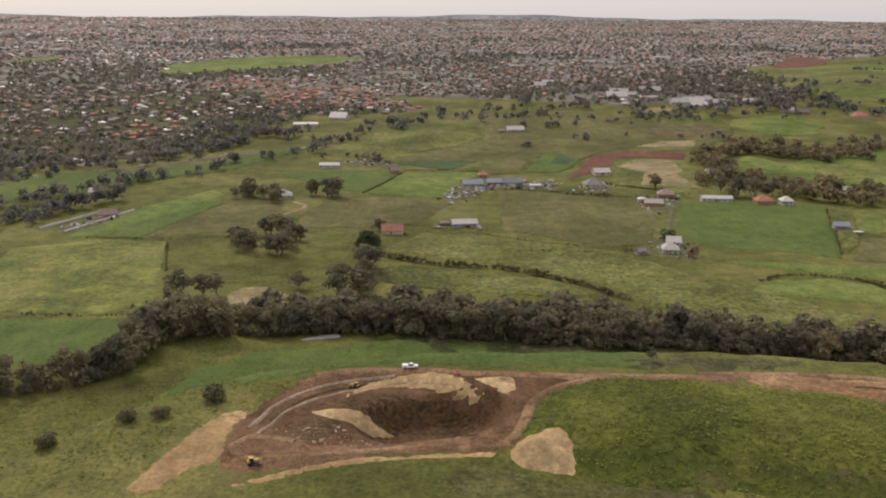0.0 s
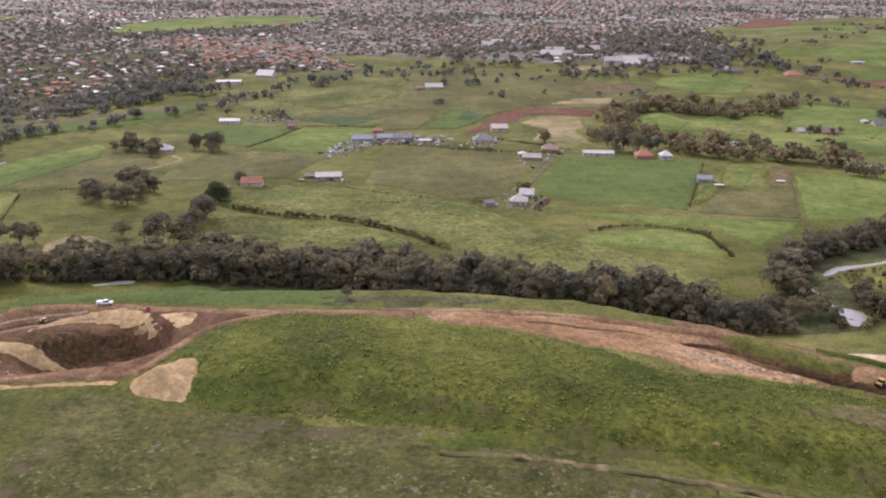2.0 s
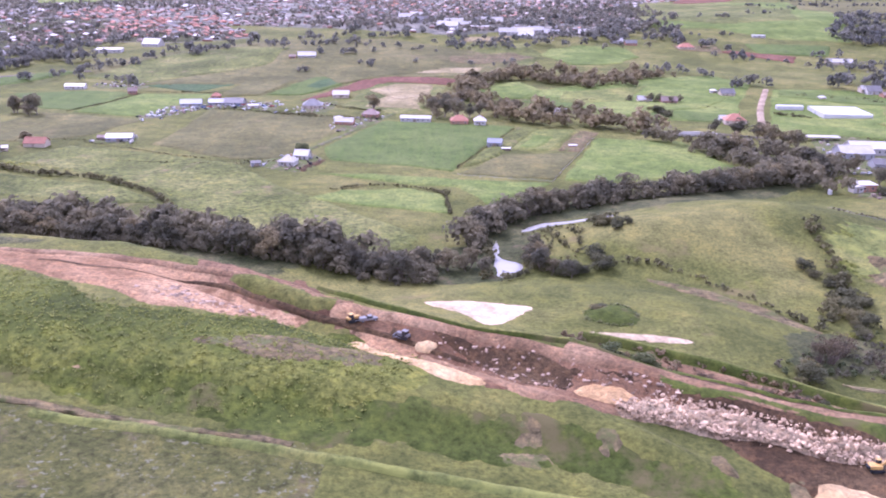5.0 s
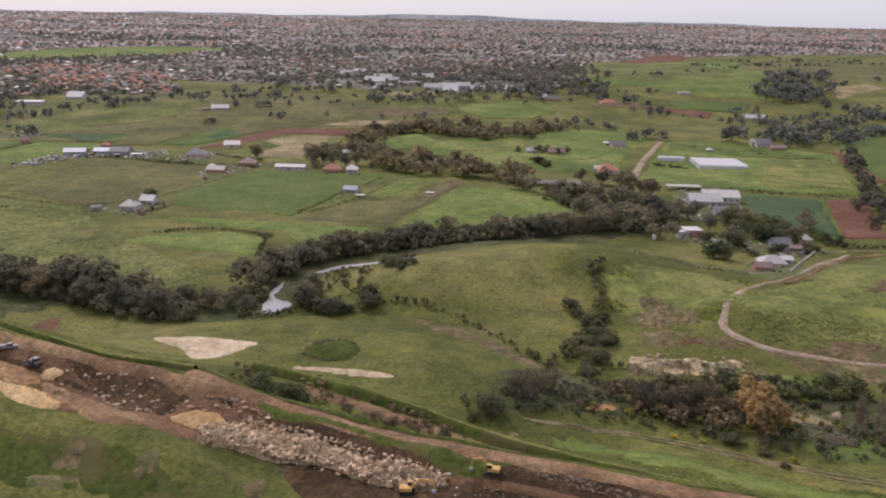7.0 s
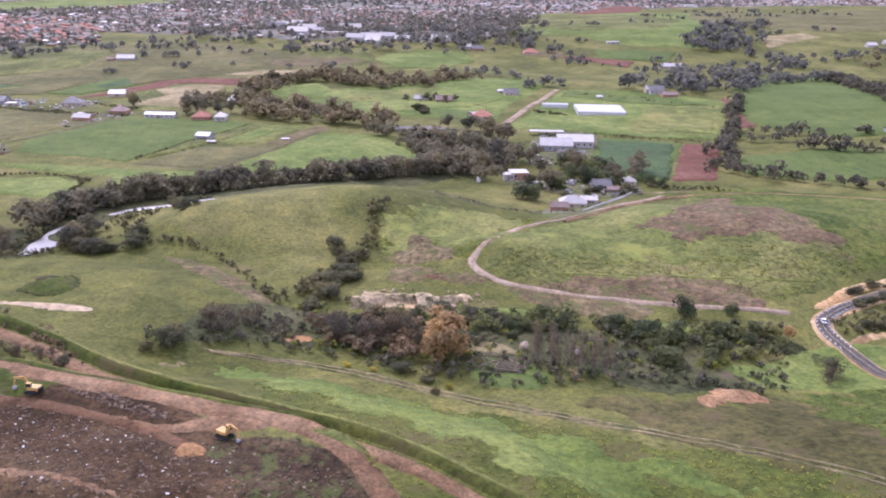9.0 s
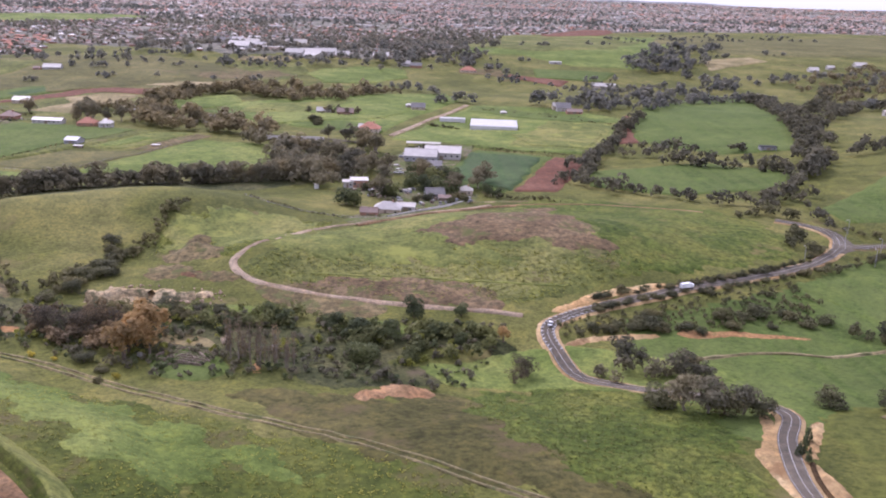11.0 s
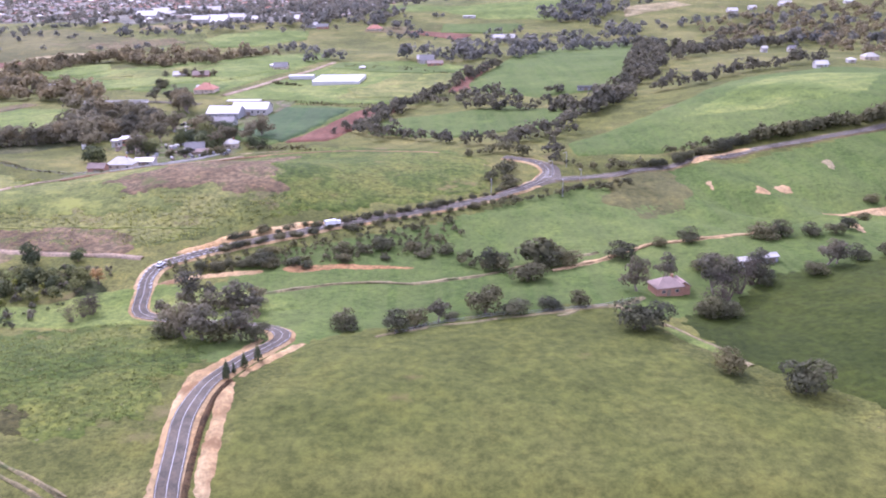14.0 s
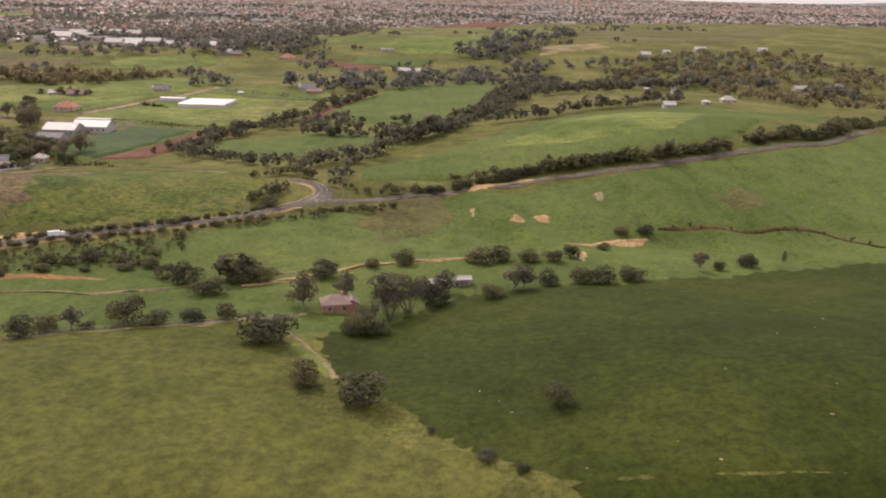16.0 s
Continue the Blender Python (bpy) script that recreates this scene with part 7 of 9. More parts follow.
woods("bank_scrub", *lines_of(
    (((460, 685), (501, 669), (546, 645)), 1.8, 0.6, 1.0, 2.0),
    (((260, 668), (341, 644), (399, 629)), 1.8, 0.6, 0.8, 1.8),
    (((420, 526), (467, 515), (513, 494)), 1.8, 0.6, 0.8, 1.6),
    (((81, 582), (104, 571), (122, 566)), 1.8, 0.6, 1.0, 2.0),
    (((121, 613), (136, 602), (153, 596)), 1.8, 0.6, 1.0, 2.0),
    (((-32.7, 423.6), (-16.8, 412.1), (5.1, 403.3), (26.5, 400.4), (46.4, 386.7), (64.9, 373.0), (79.1, 354.1)), 0.9, 1.0, 1.6, 3.2),
    (((142.7, 380.4), (162.7, 392.8), (182.4, 389.7), (197.8, 378.3)), 0.9, 0.6, 0.8, 1.7),
    (((186.5, 386.1), (194.9, 377.9), (197.2, 356.9), (197.9, 345.9)), 0.9, 0.6, 0.8, 1.9),
    (((-53, 574), (-41, 618), (-29, 660)), 1.1, 0.3, 0.8, 1.5),
    (((-40, 667), (-1, 671), (33, 660)), 1.4, 0.4, 1.0, 1.7),
    (((-7, 483), (36, 458), (64.6, 445.6), (95.3, 436.5)), 1.4, 0.5, 0.6, 1.3),
    (((38, 593), (69, 589), (98, 579), (126, 569), (155, 566)), 1.3, 0.5, 1.2, 2.4),
    (((116, 621), (134, 609), (150, 592)), 1.3, 0.5, 1.0, 2.0),
    (((241, 540), (202.8, 430.1)), 1.6, 0.5, 0.8, 1.6),
    (((-45, 479), (-7, 488), (25, 476)), 2.0, 0.5, 0.7, 1.4),
    (((-190, 454), (-144, 452), (-110, 458)), 2.0, 0.5, 0.7, 1.4),
    (((22.8, 436.0), (62.8, 431.7), (85.1, 428.7), (110.7, 440.4)), 2.0, 0.5, 0.7, 1.4),
    (((461, 677), (501, 660), (537, 631), (559, 617)), 2.0, 0.6, 1.0, 2.2),
    (((452, 514), (484, 505), (518, 486)), 2.0, 0.5, 0.8, 1.8),
    (((425, 601), (447, 589)), 1.6, 1.0, 2.0, 4.0),
    (((450.6, 380.0), (464.4, 373.3), (485.4, 366.5)), 1.6, 0.8, 1.2, 3.0),
    (((455, 507), (479, 500), (499, 487)), 1.6, 0.5, 0.8, 1.6),
    (((428.1, 408.8), (461.6, 384.6)), 1.6, 0.5, 0.8, 1.6),
    (((248.5, 279.8), (266.0, 277.4), (280.5, 266.3), (291.4, 250.4), (302.4, 232.8), (304.8, 227.9)), 1.6, 1.5, 1.0, 2.8),
    (((332.4, 312.9), (330.3, 289.8), (327.9, 267.2), (317.3, 249.8), (309.3, 233.6)), 1.3, 3.0, 1.5, 4.2),
    (((-167.1, 328.7), (-146.3, 326.8), (-113.4, 323.0)), 1.4, 0.5, 0.8, 1.5),
    (((-143.1, 445.2), (-127.5, 391.7)), 1.1, 0.4, 0.8, 1.5),
    (((352.1, 337.1), (366.6, 329.1), (385.0, 322.1), (407.2, 319.3)), 1.1, 0.4, 0.8, 1.5),
    (((707.4, 279.0), (722.0, 276.3), (740.5, 275.8), (753.7, 273.2), (765.7, 267.6), (779.3, 255.6)), 4.5, 1.2, 0.5, 1.9),
), "low dark scrub along banks and fences", "leaf_bush", 22)


def clear_cliff(q):
    """Growth that would stand on the sandy cliff stands at its foot instead."""
    on = (q[:, 0] > 326) & (q[:, 0] < 364) & (q[:, 1] > 215.5) & (q[:, 1] < 237)
    q[on, 1] -= 17


tufts = scatter(((271.1, 188.6), (329.4, 235.7), (372.1, 218.0), (450.5, 210.9), (435.4, 173.2), (367.5, 169.9), (311.9, 193.2)), 620)
clear_cliff(tufts)
woods("gully_scrub", tufts[:260], rng.uniform(0.8, 2.4, 260), "green scrub in the gully", "leaf_green", 26)
woods("gully_thicket", tufts[260:], rng.uniform(0.8, 2.8, len(tufts) - 260), "brownish olive scrub in the gully", "leaf_gum", 30)
tufts = scatter(((315.2, 213.3), (330.6, 217.3), (346.5, 211.3), (349.5, 202.0), (347.2, 187.5), (333.7, 190.3), (320.0, 197.9)), 70)
woods("gully_bare_thicket", tufts, rng.uniform(1.5, 5, len(tufts)), "leafless brown thicket in the gully", "leaf_grey", 60)
tufts = scatter(((330.4, 219.3), (349.7, 218.6), (388.5, 219.2), (403.0, 211.3), (444.8, 204.3), (442.0, 192.9), (413.1, 190.7), (399.7, 203.1), (371.0, 206.4), (349.6, 207.0)), 90)
clear_cliff(tufts)
woods("gully_trees", tufts, rng.uniform(2, 5, len(tufts)), "dense dark green growth in the gully", "leaf_green", 60)
tufts = scatter(((220.1, 186.0), (230.8, 206.6), (263.3, 183.5), (278.5, 153.1), (273.0, 150.0), (256.5, 161.0), (236.1, 170.9), (240.0, 163.0)), 120)
woods("haul_scrub", tufts, rng.uniform(0.8, 2.2, len(tufts)), "thin brown scrub between the haul roads", "leaf_grey", 40)
tufts = scatter(((310.4, 225.3), (330.6, 217.3), (356.0, 217.1), (387.6, 213.4), (414.7, 207.5), (443.5, 201.1), (440.9, 190.1), (404.0, 183.8), (383.5, 187.5), (354.9, 184.7), (326.8, 187.3), (311.4, 196.8)), 110)
woods("gully_bright_bushes", tufts, rng.uniform(0.8, 2.6, len(tufts)), "bright green bushes among the gully scrub", "leaf_grass", 40)
woods("water_edge", *lines_of((((223.9, 315.4), (237.6, 320.6), (251.5, 323.3), (262.8, 326.0)), 1.6, 0.8, 1.2, 2.6), (((225.6, 292.3), (223.0, 274.0), (214.1, 261.9)), 1.8, 1.0, 1.5, 3.2), (((211.3, 306.6), (209.8, 282.3), (209.0, 264.7)), 1.8, 1.2, 2, 4.5)), "scrub hanging over the creek water", "leaf_bush", 40)
plain = scatter(((-159, 880), (40, 997), (231, 975), (477, 1161), (944, 1974), (1284, 1977), (717, 848), (527, 903), (351, 910), (190, 762), (57, 713), (-87, 726)), 40)
plain = np.concatenate([plain + rng.normal(size=plain.shape) * (16, 5) for _ in range(6)])
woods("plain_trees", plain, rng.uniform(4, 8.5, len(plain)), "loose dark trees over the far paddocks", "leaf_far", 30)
tufts = scatter(((220.6, 276.8), (230.1, 316.0), (248.0, 321.0), (247.0, 300.0), (240.0, 279.6), (232.4, 268.7)), 70)
woods("creek_scrub", tufts, rng.uniform(1.0, 2.6, len(tufts)), "low scrub beside the creek", "leaf_bush", 22)
tufts = scatter(((460.0, 212.9), (472.6, 220.1), (496.2, 229.9), (543.6, 252.2), (549.5, 238.8), (536.0, 218.0), (494.9, 211.2), (463.5, 205.6)), 300)
woods("bank_shrubs", tufts, rng.uniform(0.8, 2.2, len(tufts)), "dense shrubs on the road embankment", "leaf_bush", 24)

# ---------------------------------------------------------------- the suburb
SUBURB = list(((-381, 583), (-333, 657), (-242, 704), (-225, 772), (-232, 949), (-197, 987), (-90, 986), (-15, 1026))) + list(((-87, 1195), (5, 1154), (109, 1042), (192, 1002), (384, 1059), (457, 1153), (578, 1731), (988, 2104), (1448, 2326))) + [(4600, 2600), (4600, 4880), (-3700, 4880), (-3700, 900)]
PARKS = (((-522, 1683), (-436, 1909), (-281, 2002), (-161, 1924), (-240, 1711), (-378, 1565), (-459, 1507)), ((652, 1767), (794, 2068), (849, 2029), (769, 1808), (675, 1741)), ((-870, 1767), (-833, 1943), (-779, 1842), (-835, 1740)))
PARK_LOOK = (("bright", "far grassy park between streets"), ("redsoil", "far heap of bare orange earth"), ("bright", "far grassy park between streets"))
for pts, (key, label) in zip(PARKS, PARK_LOOK):
    patch("park", pts, M[key], label, 1.4, 1.0, category="park")
patch("suburb_floor", SUBURB, M["town"], "streets and gardens of the suburb", 0.5, 3, False, category="ground")
patch("leafy_streets", ((-381, 590), (-333, 664), (-244, 712), (-229, 772), (-238, 952), (-200, 992), (-92, 992), (-60, 1020), (-120, 1100), (-260, 1240), (-500, 1300), (-900, 1330), (-820, 1000), (-600, 740)), M["scrub"], "shady gardens and verges of the older streets", 0.8, 2.0, False, category="ground")
places = []
for y0, y1, gap in ((600, 1100, 15.5), (1100, 1700, 16.5), (1700, 2500, 19), (2500, 3500, 23), (3500, 4850, 31)):
    ys = np.arange(y0, y1, gap * 1.15)
    for k, y in enumerate(ys):
        reach = 0.62 * y + 350
        x = np.arange(-reach, reach + 620, gap * 0.92)
        q = np.column_stack((x + rng.uniform(-0.2, 0.2, len(x)) * gap, np.full(len(x), y) + rng.uniform(-0.28, 0.28, len(x)) * gap + 9 * np.sin(x / 70)))
        keep = inside(SUBURB, q[:, 0], q[:, 1]) & (rng.uniform(size=len(q)) < 0.5 + 0.3 * (np.sin(q[:, 0] / 110 + 2) * np.sin(q[:, 1] / 130) > -0.2))
        for p in PARKS:
            keep &= ~inside(p, q[:, 0], q[:, 1])
        places.append(np.column_stack((q[keep], np.full(keep.sum(), gap))))
places = np.concatenate(places)


def wooded(x, y):
    return np.sin(x / 210 + 1.0) * np.sin(y / 140 + 0.4) + 0.6 * np.sin(x / 83 + 2.0) * np.sin(y / 67)


grown = wooded(places[:, 0], places[:, 1])
keep = rng.uniform(size=len(places)) < np.clip(np.interp(places[:, 1], (600, 1300, 2200), (0.6, 0.7, 0.9)) - 0.75 * grown, 0.15, 0.97)
for r in (((-244, 1171), (-224, 1247), (-137, 1323), (-63, 1191), (-9, 1131), (-11, 1006), (-94, 1029), (-154, 1087), (-206, 1033)),):
    keep |= inside(r, places[:, 0], places[:, 1])
groves = places[~keep]
places = places[keep]
RED_STREETS = (((-244, 1171), (-224, 1247), (-137, 1323), (-63, 1191), (-9, 1131), (-11, 1006), (-94, 1029), (-154, 1087), (-206, 1033)), ((-324, 852), (-312, 916), (-288, 956), (-251, 848), (-288, 811)), ((-250, 1021), (-224, 1043), (-209, 967), (-231, 949)), ((-385, 1366), (-320, 1460), (-182, 1401), (-129, 1208), (-293, 1167)))


def house_arrays(w, d, h, rise):
    """Walls and hipped roof with eaves, at the origin."""
    a, b, e = w / 2, d / 2, 0.35 * w / 10
    ridge = max(a - b, a * 0.25)
    v = [(-a, -b, 0), (a, -b, 0), (a, b, 0), (-a, b, 0), (-a, -b, h), (a, -b, h), (a, b, h), (-a, b, h),
         (-a - e, -b - e, h), (a + e, -b - e, h), (a + e, b + e, h), (-a - e, b + e, h), (-ridge, 0, h + rise), (ridge, 0, h + rise)]
    f = [(0, 1, 5, 4), (1, 2, 6, 5), (2, 3, 7, 6), (3, 0, 4, 7), (8, 9, 13, 12), (10, 11, 12, 13), (9, 10, 13, 13), (11, 8, 12, 12)]
    return v, f


def suburb_mesh(name, spots, label):
    vs, fs, idx, k = [], [], [], 0
    hots = np.any([inside(r, spots[:, 0], spots[:, 1]) for r in RED_STREETS], axis=0)
    far_reds = (np.sin(spots[:, 0] / 190 + 0.5) * np.sin(spots[:, 1] / 230 + 1) > 0.45)
    for (x, y, gap), z, hot, far_red in zip(spots.tolist(), (ground_height(spots[:, 0], spots[:, 1]) + 0.3).tolist(), hots, far_reds):
        s = gap / 20.5
        w, d = rng.uniform(8, 13.5) * s, rng.uniform(6, 9) * s
        v, f = house_arrays(w, d, 2.3 * s ** 0.6, rng.uniform(1.3, 2.2) * s ** 0.6)
        t = rng.choice((0, 0.5 * math.pi)) + 0.25 * math.sin(x / 200) + rng.normal() * 0.08
        c, n = math.cos(t), math.sin(t)
        vs += [(x + c * a - n * b, y + n * a + c * b, z + e) for a, b, e in v]
        red = 0.75 if hot else 0.3 if far_red else 0.06
        roof = 2 if rng.uniform() < red else rng.choice((3, 3, 3, 6, 7, 2, 3, 6, 3, 7, 7, 7) if y > 1900 else (3, 3, 4, 4, 7, 5, 3, 3, 4, 6, 4, 3, 7, 4, 3))
        wall = 0 if y > 1900 else rng.choice((0, 0, 1))
        for q in f:
            q = tuple(dict.fromkeys(q))
            fs.append(tuple(i + k for i in q))
            idx.append(wall if len(idx) % 8 < 4 else roof)
        k += len(v)
    ob = new(name, mesh_of(name, vs, fs, [M["cream"], M["brick"], M["terracotta"], M["brownroof"], M["greyroof"], M["whiteroof"], M["paleroof"], M["tanroof"]], idx))
    return tagged(ob, label, "houses", kind="stuff")


order = np.argsort(np.hypot(places[:, 0] - 150, places[:, 1]))
near_houses, far_houses = places[order[:290]], places[order[290:]]
suburb_mesh("suburb_houses", far_houses, "brick houses with terracotta, brown and grey roofs in rows")
q = far_houses[:, :2]
tq = np.concatenate([q + rng.uniform(-1, 1, q.shape) * far_houses[:, 2:] * reach for reach in (0.6, 0.9, 1.3)] + [near_houses[:, :2] + rng.uniform(-12, 12, (len(near_houses), 2)) for _ in range(5)])
ts = np.concatenate([rng.uniform(0.19, 0.42, len(q)) * np.interp(q[:, 1], (1200, 1900, 4800), (16, 14, 15)) for _ in range(3)] + [rng.uniform(3, 6.5, len(near_houses)) for _ in range(5)])
tq = np.concatenate((tq, groves[:, :2], groves[:, :2] + rng.uniform(-0.5, 0.5, (len(groves), 2)) * groves[:, 2:]))
ts = np.concatenate((ts, 0.45 * np.minimum(groves[:, 2], 17), 0.38 * np.minimum(groves[:, 2], 17)))
keep = inside(SUBURB, tq[:, 0], tq[:, 1]) & (rng.uniform(size=len(tq)) < np.interp(tq[:, 1], (1200, 2000, 3500), (1.0, 0.75, 0.4)))
for p in RED_STREETS:
    keep &= ~(inside(p, tq[:, 0], tq[:, 1]) & (rng.uniform(size=len(tq)) < 0.6))
for p in PARKS:
    keep &= ~inside(p, tq[:, 0], tq[:, 1])
tq, ts = tq[keep], ts[keep]
for cut, leaves in ((tq[:, 1] < 1900, 9), (tq[:, 1] >= 1900, 4)):
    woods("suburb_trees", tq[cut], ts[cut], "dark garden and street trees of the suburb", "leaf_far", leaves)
halls = [(x, y, g * 2.4) for x, y, g in far_houses[far_houses[:, 1] > 1700][::110]]
vs, fs, k = [], [], 0
for x, y, g in halls:
    w, d, z = g * rng.uniform(0.5, 1.0), g * rng.uniform(0.2, 0.4), height(x, y)
    vs += [(x + a * w, y + b * d, z + e) for e in (0, 6) for a, b in ((-0.5, -0.5), (0.5, -0.5), (0.5, 0.5), (-0.5, 0.5))]
    fs += [tuple(i + k for i in q) for q in ((4, 5, 6, 7), (0, 1, 5, 4), (1, 2, 6, 5), (2, 3, 7, 6), (3, 0, 4, 7))]
    k += 8
tagged(new("suburb_halls", mesh_of("suburb_halls", vs, fs, M["whiteroof"])), "white flat-roofed halls and warehouses far off", "buildings", kind="stuff")
# low hills that close the plain, distance haze painted in as grey-blue
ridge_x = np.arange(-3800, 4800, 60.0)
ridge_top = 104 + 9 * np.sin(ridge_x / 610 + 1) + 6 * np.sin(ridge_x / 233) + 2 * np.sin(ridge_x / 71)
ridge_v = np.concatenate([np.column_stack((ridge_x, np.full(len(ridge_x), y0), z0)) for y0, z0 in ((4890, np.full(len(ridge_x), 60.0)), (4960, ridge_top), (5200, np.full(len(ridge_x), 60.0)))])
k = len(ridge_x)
tagged(new("far_hills", mesh_of("far_hills", ridge_v, [(r * k + i, r * k + i + 1, (r + 1) * k + i + 1, (r + 1) * k + i) for r in (0, 1) for i in range(k - 1)], M["far_hills"], soft=True)), "low hills along the horizon, hazed grey-blue", "hills", kind="structure")
extra = scatter(((-393, 615), (-349, 689), (-248, 720), (-241, 987), (-145, 1018), (-183, 785), (-216, 693), (-303, 595)), 260)
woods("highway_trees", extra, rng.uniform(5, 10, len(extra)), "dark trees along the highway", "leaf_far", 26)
for x, y, gap in near_houses:
    w, d = rng.uniform(6.5, 10), rng.uniform(5, 7)
    hs = thing("house", x, y, float(rng.choice((0, 90))) + 10 * math.sin(x / 200), "", "house", "suburb houses", 0.3)
    v, f = house_arrays(w, d, 2.0, rng.uniform(1.2, 1.7))
    red = rng.uniform() < (0.75 if any(inside(r, [x], [y])[0] for r in RED_STREETS) else 0.1)
    key = "terracotta" if red else str(rng.choice(("brownroof", "greyroof", "whiteroof")))
    tagged(hs, {"terracotta": "brick house with an orange terracotta roof", "brownroof": "brick house with a brown tiled roof", "greyroof": "brick house with a grey roof", "whiteroof": "house with a white metal roof"}[key])
    f = [tuple(dict.fromkeys(q)) for q in f]
    for n, ff, m in (("wall", f[:4], M["cream"] if rng.uniform() < 0.5 else M["brick"]), ("roof", f[4:], M[key])):
        p = new(n, mesh_of(n, v, ff, m))
        p.parent = hs


# ---------------------------------------------------------------- farm and town buildings
def roof_mesh(kind, w, d, h, rise):
    """A roof with eaves and real thickness."""
    bm = bmesh.new()
    a, b, t = w / 2 + 0.35, d / 2 + 0.35, 0.16
    if kind in ("flat", "open"):
        return box(bm, -a, -b, h, a, b, h + 0.3, 0.04)
    if kind == "hip":
        r = max(a - b, a * 0.15)
        low = [bm.verts.new(q) for q in ((-a, -b, h), (a, -b, h), (a, b, h), (-a, b, h))]
        top = [bm.verts.new(q) for q in ((-a, -b, h + t), (a, -b, h + t), (a, b, h + t), (-a, b, h + t))]
        p, q = bm.verts.new((-r, 0, h + t + rise)), bm.verts.new((r, 0, h + t + rise))
        bm.faces.new(low[::-1])
        for i in range(4):
            bm.faces.new((low[i], low[(i + 1) % 4], top[(i + 1) % 4], top[i]))
        bm.faces.new((top[0], top[1], q, p))
        bm.faces.new((top[1], top[2], q))
        bm.faces.new((top[2], top[3], p, q))
        bm.faces.new((top[3], top[0], p))
        return bm
    ends = []
    for x in (-a, a):
        ends.append([bm.verts.new(q) for q in ((x, -b, h - 0.1), (x, 0, h - 0.1 + rise), (x, b, h - 0.1), (x, b, h - 0.1 + t), (x, 0, h - 0.1 + rise + t), (x, -b, h - 0.1 + t))])
    for i in range(6):
        j = (i + 1) % 6
        bm.faces.new((ends[0][i], ends[0][j], ends[1][j], ends[1][i]))
    bm.faces.new((ends[0][0], ends[0][5], ends[0][4], ends[0][1]))
    bm.faces.new((ends[0][1], ends[0][4], ends[0][3], ends[0][2]))
    bm.faces.new((ends[1][1], ends[1][4], ends[1][5], ends[1][0]))
    bm.faces.new((ends[1][2], ends[1][3], ends[1][4], ends[1][1]))
    return bm


def building(x, y, w, df, h, turn, kind, wall, roof, label, category):
    d = w * min(df * 1.35, 1.0)
    h = h * 0.68
    rise = 0.0 if kind in ("flat", "open") else min(w, d) * (0.22 if category in ("shed", "barn", "factory shed") else 0.36)
    ob = thing(category.replace(" ", "_"), x, y + d * 0.3, turn, label, category, "farm and town buildings", 0.25)
    if kind == "open":
        n = max(3, int(w / 4))
        for i in range(n):
            for s in (-1, 1):
                px = -w / 2 + 0.3 + (w - 0.6) * i / (n - 1)
                part("post", boxed(px - 0.12, s * d * 0.45 - 0.12, -0.5, px + 0.12, s * d * 0.45 + 0.12, h), M["wood"], ob)
    else:
        bm = boxed(-w / 2, -d / 2, -0.8, w / 2, d / 2, h)
        if kind == "gable":
            for sx in (-1, 1):
                q = [bm.verts.new((sx * w / 2 * 0.999, sy * d / 2, h)) for sy in (-1, 1)] + [bm.verts.new((sx * w / 2 * 0.999, 0, h + rise - 0.12))]
                bm.faces.new(q if sx > 0 else q[::-1])
        part("wall", bm, M[wall], ob)
        part("door", boxed(-w * 0.06 - 0.5, -d / 2 - 0.06, 0, -w * 0.06 + 0.5 + (1.2 if "shed" in category else 0), -d / 2 + 0.05, min(2.1, h * 0.8)), M["wood"], ob, "dark timber door")
        k = max(2, min(6, int(w / 3)))
        for i in range(k):
            px = -w / 2 + w * (i + 0.5) / k
            if abs(px + w * 0.06) < 1.1 or h < 2:
                continue
            win = part("window", boxed(px - 0.55, -d / 2 - 0.05, h * 0.38, px + 0.55, -d / 2 + 0.04, h * 0.75), M["whitewall"], ob)
            part("pane", boxed(px - 0.45, -d / 2 - 0.08, h * 0.42, px + 0.45, -d / 2 - 0.03, h * 0.71), M["glass"], win)
    top = part("roof", roof_mesh(kind, w, d, h, rise), M[roof], ob)
    if kind == "gable":
        part("ridge_cap", boxed(-w / 2 - 0.36, -0.16, h + rise + 0.02, w / 2 + 0.36, 0.16, h + rise + 0.12), M[roof], top)
    if category == "house" and kind == "hip":
        part("chimney", boxed(w * 0.2 - 0.3, -0.3, h, w * 0.2 + 0.3, 0.3, h + rise + 0.7), M["brick"], ob)
    return ob


